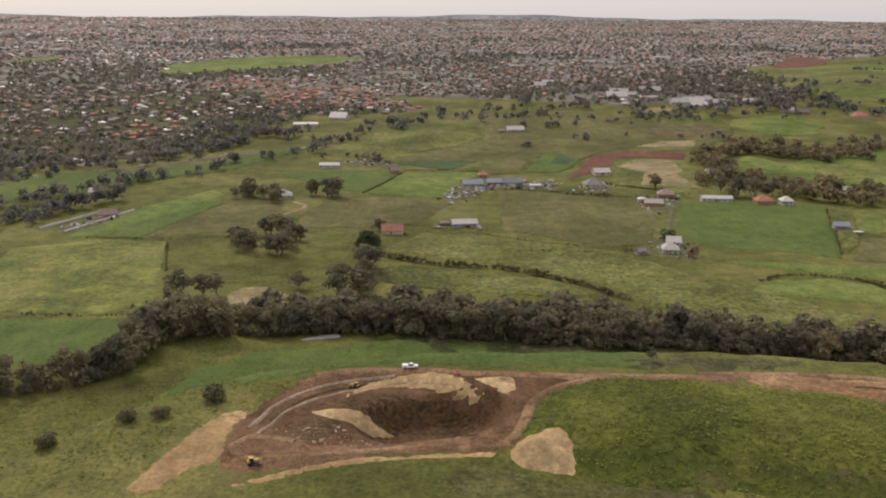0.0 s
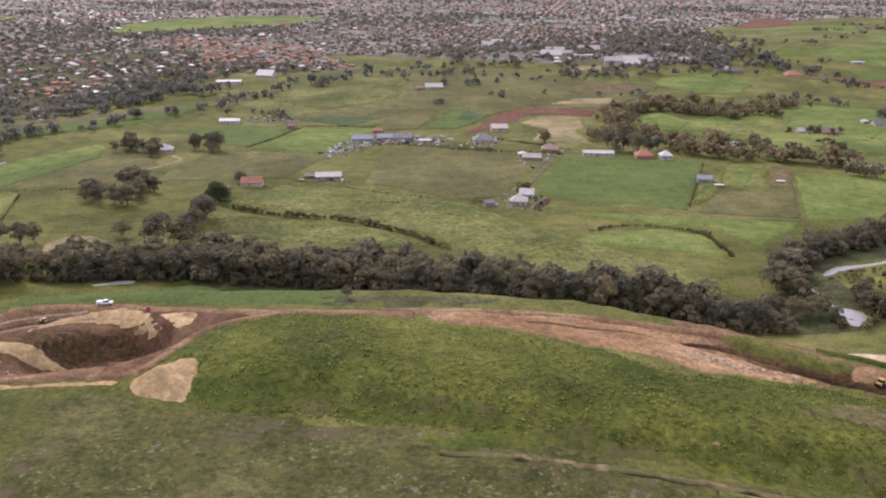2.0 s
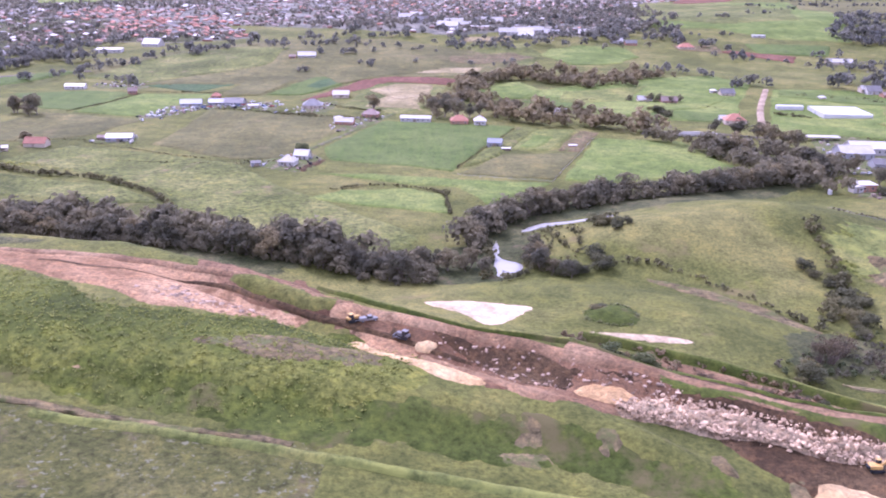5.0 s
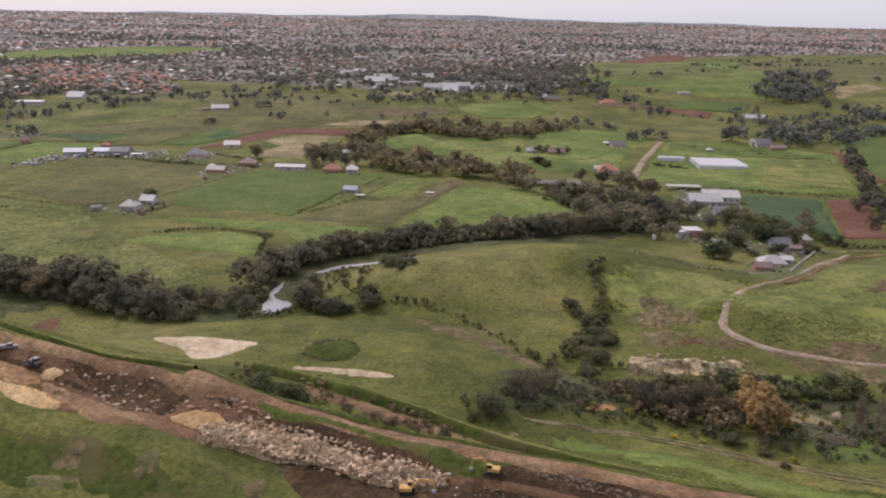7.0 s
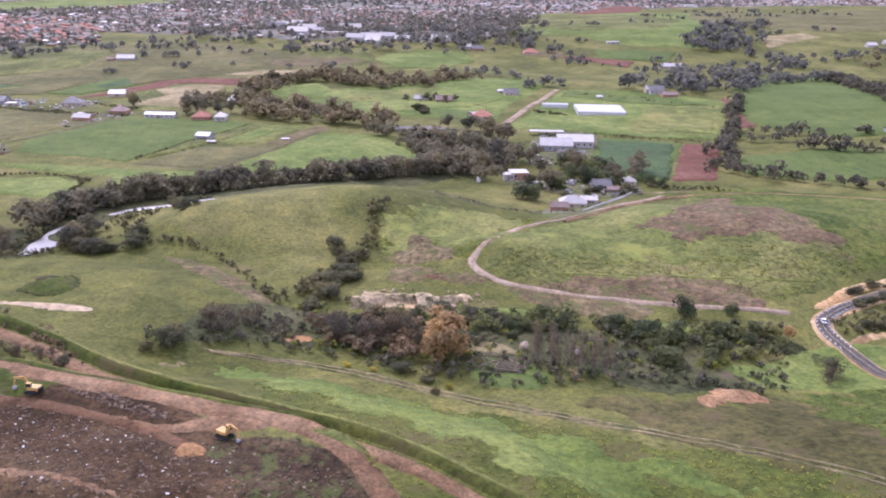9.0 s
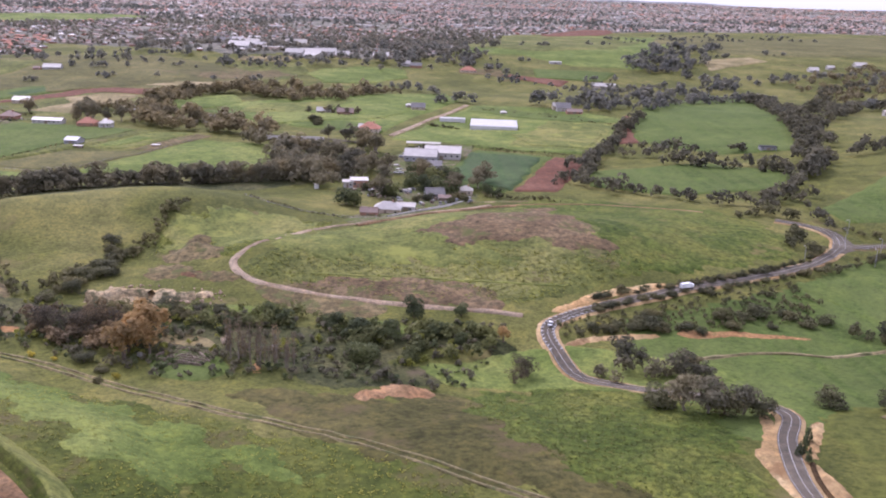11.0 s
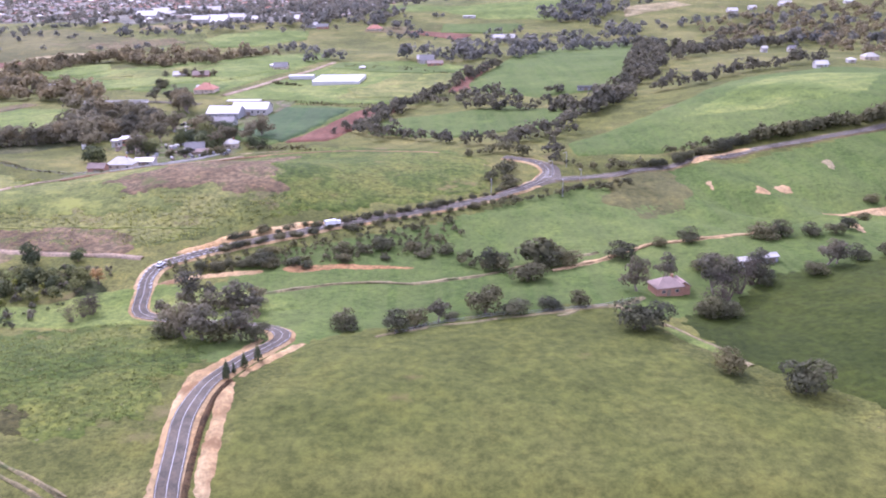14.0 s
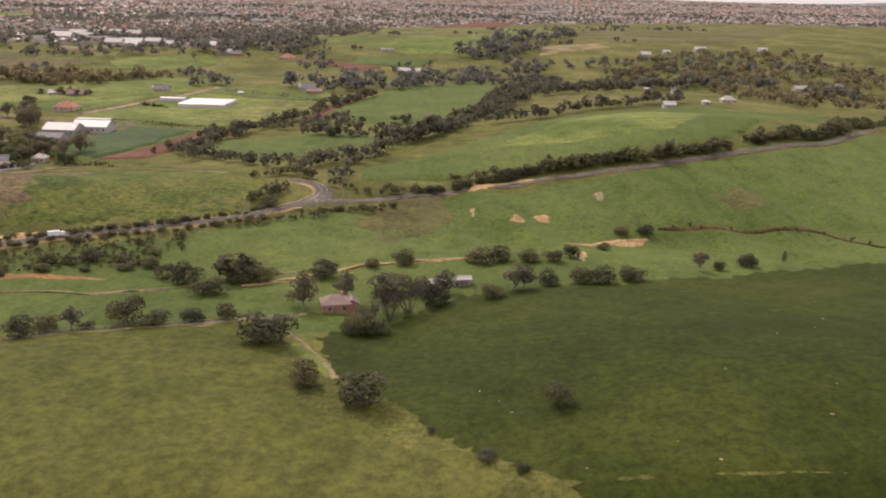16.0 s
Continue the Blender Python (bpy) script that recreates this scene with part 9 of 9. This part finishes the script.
def dozer(x, y, turn, label, scale=0.8, key="yellowpaint"):
    ob = thing("bulldozer", x, y, turn, label, "bulldozer", "landfill machines", 0.3)
    ob.scale = (scale, scale, scale)
    tracks(ob, 3.8, 2.2, 1.1, 0.55)
    part("engine_hood", boxed(0.2, -0.7, 0.9, 2.2, 0.7, 1.9, 0.12), M[key], ob)
    cab = part("cab", boxed(-1.4, -0.8, 1.2, 0.2, 0.8, 2.7, 0.1), M["glass"], ob)
    part("cab_roof", boxed(-1.5, -0.9, 2.7, 0.3, 0.9, 2.82), M[key], cab)
    part("rear_body", boxed(-2.0, -0.9, 0.9, -0.9, 0.9, 1.7, 0.1), M[key], ob)
    part("blade", boxed(2.7, -1.8, 0.15, 2.95, 1.8, 1.3, 0.05), M[key], ob, "wide pushing blade")
    for s in (-1.3, 1.3):
        part("push_arm", boxed(0.2, s - 0.1, 0.5, 2.75, s + 0.1, 0.7), M["steel"], ob)
    return ob


excavator(280.2, 124.8, 170, "yellow excavator with a bent boom on dark earth", 0.9)
excavator(265.8, 120.3, 0, "yellow excavator reaching along the rubble bank", 1.1)
excavator(316.0, 110.2, -35, "yellow excavator digging in tipped waste", 0.8)
dozer(-20.8, 198.1, 160, "yellow bulldozer on dark pit earth", 0.5)
dozer(-36.7, 156.2, 20, "yellow bulldozer beside the pit track", 0.55)
dozer(173.2, 172.8, 30, "yellow bulldozer below the haul road", 0.7)
dozer(184.7, 167.0, 150, "dark bulldozer in the landfill cut", 0.7, "cargrey")
car(176.7, 172.6, 20, "cargrey", "dark grey utility parked in the cut", "utility", 0.3, 0.8)
car(-7.6, 204.0, 5, "carwhite", "white utility parked on the haul road", "utility", 0.6, 0.75)
car(3.9, 200.1, 80, "carred", "small red utility beside the haul road", "utility", 0.6, 0.5)
for k, (x, y) in enumerate(((5, 569), (11, 565), (16, 554), (6, 547), (49, 610), (52, 600), (60, 626), (66, 617), (71, 608), (78, 624), (83, 612), (84, 584), (90, 591), (61, 593), (56, 605), (74, 600))):
    car(x, y, 15.0 + 37 * (k % 5), ("carwhite", "carwhite", "cargrey")[k % 3], ("white car in the crowded yard", "white van parked in the crowded yard", "grey car in the crowded yard")[k % 3], "car", 0.45, 0.8)
car(506.9, 241.0, 27, "carwhite", "white box truck on the winding road", "truck", 0.5, 0.55)
car(460.7, 213.4, 75, "carwhite", "white car on the bend of the road", "car", 0.5, 0.7)
for k, (x, y) in enumerate(along(((2, 573), (20, 583), (41, 607), (64, 610), (78, 605)), 4.2, 2.5)):
    car(x, y, float(rng.uniform(0, 180)), ("carwhite", "cargrey", "carwhite", "carblue", "carred")[k % 5], ("white car parked in the yard", "grey car parked in the yard", "white van-like car in the yard", "blue car parked in the yard", "red car parked in the yard")[k % 5], "car", 0.45, 0.8)
for k, (x, y) in enumerate(along(((404.4, 431.5), (419.6, 416.5), (431.7, 365.2), (444.4, 365.2)), 7, 2.5)):
    car(x, y, float(rng.uniform(0, 180)), ("carwhite", "cargrey")[k % 2], ("white car parked among the sheds", "grey car parked among the sheds")[k % 2], "car", 0.45, 0.75)
for k, (x, y) in enumerate(along(((-322, 601), (-282, 637), (-216, 693), (-165, 747), (-116, 777)), 38, 1.5)):
    car(x, y, 12.0, ("carwhite", "cargrey")[k % 2], ("white car on the highway", "grey car on the highway")[k % 2] + " lanes", "car", 0.55, 0.8)


# ---------------------------------------------------------------- poles, fences
def street_lamp(x, y, high, turn):
    ob = thing("street_lamp", x, y, turn, "tall grey steel street lamp beside the road", "street lamp", "road lamps", 0.0)
    bm = bmesh.new()
    bmesh.ops.create_cone(bm, cap_ends=True, segments=8, radius1=0.12, radius2=0.07, depth=high, matrix=Matrix.Translation((0, 0, high / 2)))
    part("pole", bm, M["steel"], ob)
    arm = part("arm", boxed(0, -0.05, high - 0.1, 1.4, 0.05, high), M["steel"], ob)
    part("lamp_head", boxed(1.0, -0.15, high - 0.15, 1.7, 0.15, high + 0.02, 0.04), M["concrete"], arm)


for x, y, h, turn in ((584.0, 276.1, 6, 90), (558.9, 276.8, 5, 90), (583.3, 298.9, 6, 200), (590.4, 311.8, 6, 200), (592.6, 289.8, 6, 100)):
    street_lamp(x, y, h, turn)


def fence(pts, label, gap=4.0):
    ob = thing("fence", pts[0][0], pts[0][1], 0, label, "fence")
    ox, oy, oz = ob.matrix_basis.translation
    line = smooth_line(pts, gap)
    v = boxed(-0.07, -0.07, -0.3, 0.07, 0.07, 1.0)
    first = part("post", v, M["wood"], ob)
    for i, (x, y) in enumerate(line):
        p = first if i == 0 else new("post", first.data)
        p.parent = ob
        p.location = (x - ox, y - oy, height(x, y) - oz)
    for k in (0.45, 0.9):
        bm = bmesh.new()
        for (ax, ay), (bx, by) in zip(line, line[1:]):
            az, bz = height(ax, ay) - oz + k, height(bx, by) - oz + k
            q = [bm.verts.new(c) for c in ((ax - ox, ay - oy, az), (bx - ox, by - oy, bz), (bx - ox, by - oy, bz + 0.06), (ax - ox, ay - oy, az + 0.06))]
            bm.faces.new(q)
            r = [bm.verts.new(c) for c in ((ax - ox, ay - oy + 0.05, az), (bx - ox, by - oy + 0.05, bz), (bx - ox, by - oy + 0.05, bz + 0.06), (ax - ox, ay - oy + 0.05, az + 0.06))]
            bm.faces.new(r[::-1])
            bm.faces.new((q[3], q[2], r[2], r[3]))
        bmesh.ops.remove_doubles(bm, verts=bm.verts, dist=0.004)
        part("wire", bm, M["steel"], ob)
    return ob


fence(((529.7, 156.5), (542.7, 164.8), (561.4, 167.7), (576.5, 171.0), (588.8, 180.0)), "post and wire fence along the meadow", 4)
fence(((351.1, 335.6), (362.1, 328.0), (385.0, 322.1), (411.6, 317.8), (433.7, 360.3)), "post and wire fence round the farmhouse", 4)
fence(((202.5, 415.5), (248.0, 402.5)), "post and wire fence of the vegetable plot", 4)
fence(((248.0, 402.5), (289, 520)), "post and wire fence of the vegetable plot", 4)


# ---------------------------------------------------------------- small farm things
def water_tank(x, y, r, high, label):
    ob = thing("water_tank", x, y, 0, label, "water tank", "", 0.1)
    bm = bmesh.new()
    bmesh.ops.create_cone(bm, cap_ends=True, segments=20, radius1=r, radius2=r, depth=high, matrix=Matrix.Translation((0, 0, high / 2)))
    part("tank", bm, M["plastic"], ob)
    bm = bmesh.new()
    bmesh.ops.create_cone(bm, cap_ends=True, segments=20, radius1=r * 1.04, radius2=0.15, depth=r * 0.7, matrix=Matrix.Translation((0, 0, high + r * 0.35)))
    part("lid", bm, M["whiteroof"], ob)
    part("outlet_pipe", boxed(r * 0.9, -0.08, 0.2, r * 1.4, 0.08, 0.36), M["steel"], ob)


water_tank(374.3, 385.9, 1.0, 2.0, "pale water tank beside the creek trees")
water_tank(221.5, 554.0, 1.4, 2.6, "white water tank beside a house")


def stock_pen(x, y, turn, w, d, label):
    """Old timber yards: posts, rails and cross rails."""
    ob = thing("stock_pen", x, y, turn, label, "stock pen", "", 0.1)
    for i in range(5):
        for j in range(4):
            px, py = -w / 2 + w * i / 4, -d / 2 + d * j / 3
            part("post", boxed(px - 0.1, py - 0.1, -0.4, px + 0.1, py + 0.1, 1.2), M["wood"], ob)
    for j in range(4):
        for z0 in (0.4, 0.9):
            py = -d / 2 + d * j / 3
            part("rail", boxed(-w / 2, py - 0.05, z0, w / 2, py + 0.05, z0 + 0.16), M["wood"], ob)
    for i in range(5):
        px = -w / 2 + w * i / 4
        part("cross_rail", boxed(px - 0.05, -d / 2, 0.65, px + 0.05, d / 2, 0.8), M["wood"], ob)


stock_pen(366.2, 185.1, -18, 13, 8, "old weathered timber stock yards in the grass")
stock_pen(368.7, 182.0, -18, 6, 4, "broken timber pen beside the yards")


def clutter(name, spots, label):
    """Odd boxes, sheets and barrels of a farm yard, as one mesh."""
    vs, fs, idx, k = [], [], [], 0
    for x, y in spots:
        w, d, h, g, z = rng.uniform(0.6, 2.6), rng.uniform(0.5, 1.6), rng.uniform(0.3, 1.4), rng.uniform(0, 3.1), height(x, y) + 0.3
        c, n = math.cos(g), math.sin(g)
        vs += [(x + c * a * w - n * b * d, y + n * a * w + c * b * d, z + e) for e in (0, h) for a, b in ((-0.5, -0.5), (0.5, -0.5), (0.5, 0.5), (-0.5, 0.5))]
        fs += [tuple(i + k for i in q) for q in ((4, 5, 6, 7), (0, 1, 5, 4), (1, 2, 6, 5), (2, 3, 7, 6), (3, 0, 4, 7))]
        idx += [int(rng.integers(6))] * 5
        k += 8
    tagged(new(name, mesh_of(name, vs, fs, [M["whiteroof"], M["steel"], M["wood"], M["brownroof"], M["black"], M["paleroof"]], idx)), label, "clutter", kind="stuff")


clutter("yard_clutter", scatter(((-4, 564), (9, 604), (30, 634), (63, 624), (82, 613), (78, 594), (41, 599), (9, 552)), 150), "crates, sheets and scrap in the crowded yard")
clutter("farm_clutter", np.concatenate([scatter(p, n) for p, n in ((((86, 583), (100, 618), (120, 633), (115, 585)), 40), (((120, 529), (129, 561), (158, 577), (150, 540), (133, 522)), 40), (((97.0, 426.6), (111, 455), (120, 460), (132.4, 443.5), (125.0, 418.8)), 25), (((-4, 482), (4, 500), (19, 496), (22, 477)), 30), (((-82, 694), (-67, 730), (-43, 721), (-36, 681)), 60), (((-213, 473), (-200, 507), (-189, 518), (-190, 496), (-202, 471)), 30))]), "crates and scrap round the farm sheds")
clutter("works_clutter", np.concatenate([scatter(p, n) for p, n in ((((401.2, 442.3), (422, 520), (432, 496), (421.7, 429.9), (403.8, 426.2)), 60), (((385.1, 380.3), (405.3, 394.8), (446.7, 385.9), (443.8, 362.7), (421.7, 352.4), (394.9, 374.7)), 70), (((264, 994), (346, 1075), (385, 1066), (333, 1011)), 60))]), "crates, stacks and scrap among the factory sheds")


# timber edging of the terraced garden in the gully
for pts in (((358.6, 185.7), (362.0, 189.5), (365.5, 190.8)), ((365.5, 190.8), (369.2, 187.5), (373.1, 181.4)), ((361.2, 183.7), (366.3, 187.0), (369.5, 183.3)), ((361.6, 179.6), (367.3, 181.6), (371.8, 178.9))):
    a = pts[0]
    bed = thing("garden_edging", a[0], a[1], 0, "weathered timber sleepers edging a garden terrace", "garden edging", "garden terraces")
    for (x0, y0), (x1, y1) in zip(pts, pts[1:]):
        length = math.hypot(x1 - x0, y1 - y0)
        for k in range(max(1, int(length / 2.4))):
            f = (k + 0.5) / max(1, int(length / 2.4))
            x, y = x0 + (x1 - x0) * f, y0 + (y1 - y0) * f
            s = part("sleeper", boxed(-1.15, -0.14, -0.3, 1.15, 0.14, 0.5, 0.03), M["wood"], bed)
            s.matrix_basis = pose(x - a[0], y - a[1], height(x, y) - height(*a) + 0.2, 0, 0, math.degrees(math.atan2(y1 - y0, x1 - x0)))


# ---------------------------------------------------------------- rubble, waste and stones
def lump(r, s):
    """A broken stone: a jittered low ball."""
    bm = bmesh.new()
    bmesh.ops.create_icosphere(bm, subdivisions=1, radius=1)
    for v in bm.verts:
        v.co = Vector((v.co.x * s[0], v.co.y * s[1], v.co.z * s[2])) * float(r.uniform(0.5, 1.4))
    me = bpy.data.meshes.new("stone")
    bm.to_mesh(me)
    bm.free()
    return me


LUMPS = [lump(rng, (1, rng.uniform(0.6, 0.9), rng.uniform(0.45, 0.8))) for _ in range(8)]


def stones(parent, spots, low, high, key):
    """Single stones as parts of the heap that they lie on."""
    for x, y, z in spots:
        base = LUMPS[int(rng.integers(len(LUMPS)))]
        me = STONE_MESH.setdefault((base.name, key), base.copy())
        if not me.materials:
            me.materials.append(M[key])
        ob = new("stone", me)
        ob.parent = parent
        s = float(low + (high * 1.5 - low) * rng.uniform() ** 2.5)
        ob.matrix_basis = Matrix.LocRotScale((x, y, z + s * 0.2), Euler(rng.uniform(0, 6.28, 3)), (s, s, s))


STONE_MESH = {}
bank = patch("rubble_bank", ((225.5, 142.6), (233.4, 144.1), (244.8, 139.7), (260.9, 130.9), (272.3, 125.7), (272.5, 121.6), (265.7, 120.6), (248.5, 129.2), (228.3, 136.6)), M["rubblebed"], "long bank of broken pale rubble", 0.3, 0.6, category="rubble", dome=2.2)
co = [v.co.copy() for v in bank.data.vertices]
area = scatter(((225.5, 142.6), (233.4, 144.1), (244.8, 139.7), (260.9, 130.9), (272.3, 125.7), (272.5, 121.6), (265.7, 120.6), (248.5, 129.2), (228.3, 136.6)), 300)
cx = np.array([(c.x, c.y, c.z) for c in co])
stones(bank, [(x, y, cx[np.argmin(np.hypot(cx[:, 0] - x, cx[:, 1] - y)), 2]) for x, y in area], 0.25, 0.65, "rubble")


def litter(name, poly, count, low, high, key, label, lift=0.25):
    """Many small pieces as one mesh."""
    vs, fs, k = [], [], 0
    for x, y in scatter(poly, count):
        me = LUMPS[int(rng.integers(len(LUMPS)))]
        s = low + (high * 1.4 - low) * rng.uniform() ** 2.5
        g = rng.uniform(0, 6.28)
        c, n = math.cos(g), math.sin(g)
        z = height(x, y) + lift
        vs += [(x + s * (c * v.co.x - n * v.co.y), y + s * (n * v.co.x + c * v.co.y), z + s * v.co.z) for v in me.vertices]
        fs += [tuple(i + k for i in p.vertices) for p in me.polygons]
        k += len(me.vertices)
    return tagged(new(name, mesh_of(name, vs, fs, M[key])), label, "rubble", kind="stuff")


litter("small_rubble", ((225.5, 142.6), (233.4, 144.1), (244.8, 139.7), (260.9, 130.9), (272.3, 125.7), (272.5, 121.6), (265.7, 120.6), (248.5, 129.2), (228.3, 136.6)), 1500, 0.15, 0.4, "rubble", "broken brick and rubble fragments", 1.3)
litter("tipped_waste", ((269.5, 127.0), (287.3, 121.0), (306.8, 111.9), (320.4, 106.3), (334.9, 99.6), (338.6, 92.5), (296.9, 91.5), (278.3, 107.9)), 2600, 0.08, 0.3, "waste", "dark tipped waste over the tip floor")
litter("pale_waste", ((269.5, 127.0), (287.3, 121.0), (306.8, 111.9), (320.4, 106.3), (334.9, 99.6), (338.6, 92.5), (296.9, 91.5), (278.3, 107.9)), 160, 0.08, 0.25, "palewaste", "pale scraps scattered over the tip")
litter("waste_ridge", ((284.7, 125.6), (293.9, 124.3), (305.4, 117.3), (308.4, 114.5), (303.9, 116.1), (292.7, 121.8)), 320, 0.15, 0.4, "waste", "ridge of dark waste beside the track")
litter("cut_stones", ((124.6, 171.7), (133.6, 177.4), (146.7, 171.2), (156.5, 176.4), (151.9, 165.5), (139.9, 166.3)), 160, 0.2, 0.7, "rock", "pale boulders on the bench of the cut")
litter("pit_stones", ((-36.7, 174.7), (-28.1, 183.3), (-9.2, 165.5), (-25.5, 164.9)), 90, 0.15, 0.45, "rock", "small stones in the pit")
litter("track_stones", ((188.7, 167.9), (222.0, 156.1), (240.9, 145.7), (237.4, 142.0), (209.0, 149.4), (190.5, 162.3)), 200, 0.15, 0.5, "rock", "loose stones along the cut")
litter("gully_stones", ((332.5, 232.5), (340.7, 235.1), (352.9, 228.4), (352.5, 219.9), (337.6, 217.0)), 60, 0.2, 0.6, "rock", "pale stones on the gully bank")

# ---------------------------------------------------------------- weeds and tussocks
def tussocks(name, poly, count, low, high, key, label, flat=0.5):
    q = scatter(poly, count)
    n = len(q)
    z = ground_height(q[:, 0], q[:, 1])
    c = np.column_stack((q, z + 0.2))
    s = rng.uniform(low, high, n)
    reps = 4
    c = np.repeat(c, reps, axis=0) + rng.normal(size=(n * reps, 3)) * np.repeat(s, reps)[:, None] * np.array((0.5, 0.5, 0.12)) + np.array((0, 0, 0.1))
    normal = rng.normal(size=(n * reps, 3)) * 0.35 + np.array((0, 0, 1.0))
    normal /= np.linalg.norm(normal, axis=1)[:, None]
    v, f = cards(c, normal, 1.0, rng)
    v = (v.reshape(-1, 4, 3) - c[:, None]) * np.repeat(s, reps)[:, None, None] * 0.5 + c[:, None]
    return tagged(new(name, mesh_of(name, v.reshape(-1, 3), f, M[key])), label, "weeds", kind="stuff")


tussocks("cap_weeds", ((15.4, 164.1), (26.1, 190.1), (40.5, 196.8), (65.7, 193.0), (98.0, 181.8), (121.3, 163.9), (145.1, 163.9), (171.8, 169.5), (195.3, 157.4), (176.9, 124.4), (136.6, 130.4), (105.7, 139.0), (76.5, 143.3), (29.6, 151.2)), 5000, 0.26, 0.63, "leaf_grass", "bright green weeds on the landfill cap")
tussocks("meadow_weeds", ((-31.5, 425.6), (-10, 469), (36, 452), (90.5, 426.8), (118.3, 384.7), (171.7, 324.1), (159.2, 298.1), (127.7, 306.6), (81.8, 357.5), (70.5, 376.2), (27.0, 408.8)), 5000, 0.30, 0.77, "leaf_grass", "tussocks and weeds of the rough meadow")
tussocks("hill_weeds", ((367.3, 248.7), (375.6, 257.4), (405.3, 267.9), (442.6, 261.8), (479.0, 257.0), (525.8, 279.2), (503.6, 256.7), (454.4, 227.2), (421.1, 229.9), (387.2, 238.9)), 3000, 0.22, 0.56, "leaf_grass", "weeds on the round hill")
tussocks("slope_weeds", ((310.9, 159.4), (338.4, 164.9), (365.3, 154.2), (396.5, 139.8), (421.5, 127.6), (437.2, 115.2), (400.0, 112.8), (357.1, 98.7)), 2500, 0.19, 0.42, "leaf_grass", "weeds on the grass slope")
tussocks("verge_weeds", ((433.9, 161.8), (446.1, 174.9), (464.9, 178.1), (491.2, 162.8), (487.0, 137.9), (483.7, 115.3), (470.1, 111.2), (453.0, 124.6), (441.9, 139.8)), 2500, 0.19, 0.49, "leaf_grass", "weeds of the pasture by the road")
tussocks("west_weeds", ((-82.6, 147.9), (-132.1, 243.1), (-94.3, 257.3), (-68.5, 277.1), (-16.4, 300.0), (-11.5, 209.9), (-31.0, 205.0), (-44.5, 182.9), (-56.0, 166.1), (-60.2, 150.9)), 3000, 0.22, 0.56, "leaf_grass", "weeds on the landfill slope")

tussocks("tip_weeds", ((312.6, 107.5), (314.6, 110.6), (323.8, 110.6), (329.7, 107.3), (335.0, 103.3), (338.6, 98.9), (340.4, 95.0), (340.8, 91.0), (324.0, 90.0), (319.0, 97.5), (314.0, 103.9)), 150, 0.25, 0.6, "leaf_bush", "weeds grown over the tip")
tussocks("median_weeds", ((324.6, 113.3), (330.2, 112.0), (336.9, 118.8), (342.9, 112.2), (348.3, 104.4), (346.1, 103.3), (341.5, 101.0), (336.1, 104.9), (328.6, 110.4)), 350, 0.3, 0.7, "leaf_grass", "weeds between the haul roads")
tussocks("west_hill_weeds", ((332.5, 260.5), (336.0, 295.2), (350.5, 304.4), (376.1, 304.8), (391.2, 306.7), (371.5, 274.4), (363.6, 254.5), (350.2, 274.1), (338.4, 280.8)), 1500, 0.25, 0.7, "leaf_grass", "weeds west of the loop track")
litter("cliff_stones", ((329.2, 238.0), (343.0, 238.2), (366.9, 234.6), (364.1, 218.1), (343.3, 215.2), (330.3, 220.6)), 120, 0.2, 0.7, "rock", "pale stones under the sandy cliff")

litter("pasture_clods", ((604.3, 129.3), (639.4, 149.4), (722.3, 166.6), (692.6, 91.5), (642.7, 94.1), (615.7, 111.3)), 28, 0.12, 0.35, "rock", "pale stones scattered over the meadow", 0.1)
tussocks("mound_scrub", ((234.2, 225.7), (239.7, 231.6), (246.6, 232.2), (249.8, 224.1), (246.3, 216.2), (239.5, 216.7), (234.2, 219.4)), 260, 0.4, 0.9, "leaf_green", "dark green scrub on the low mound")
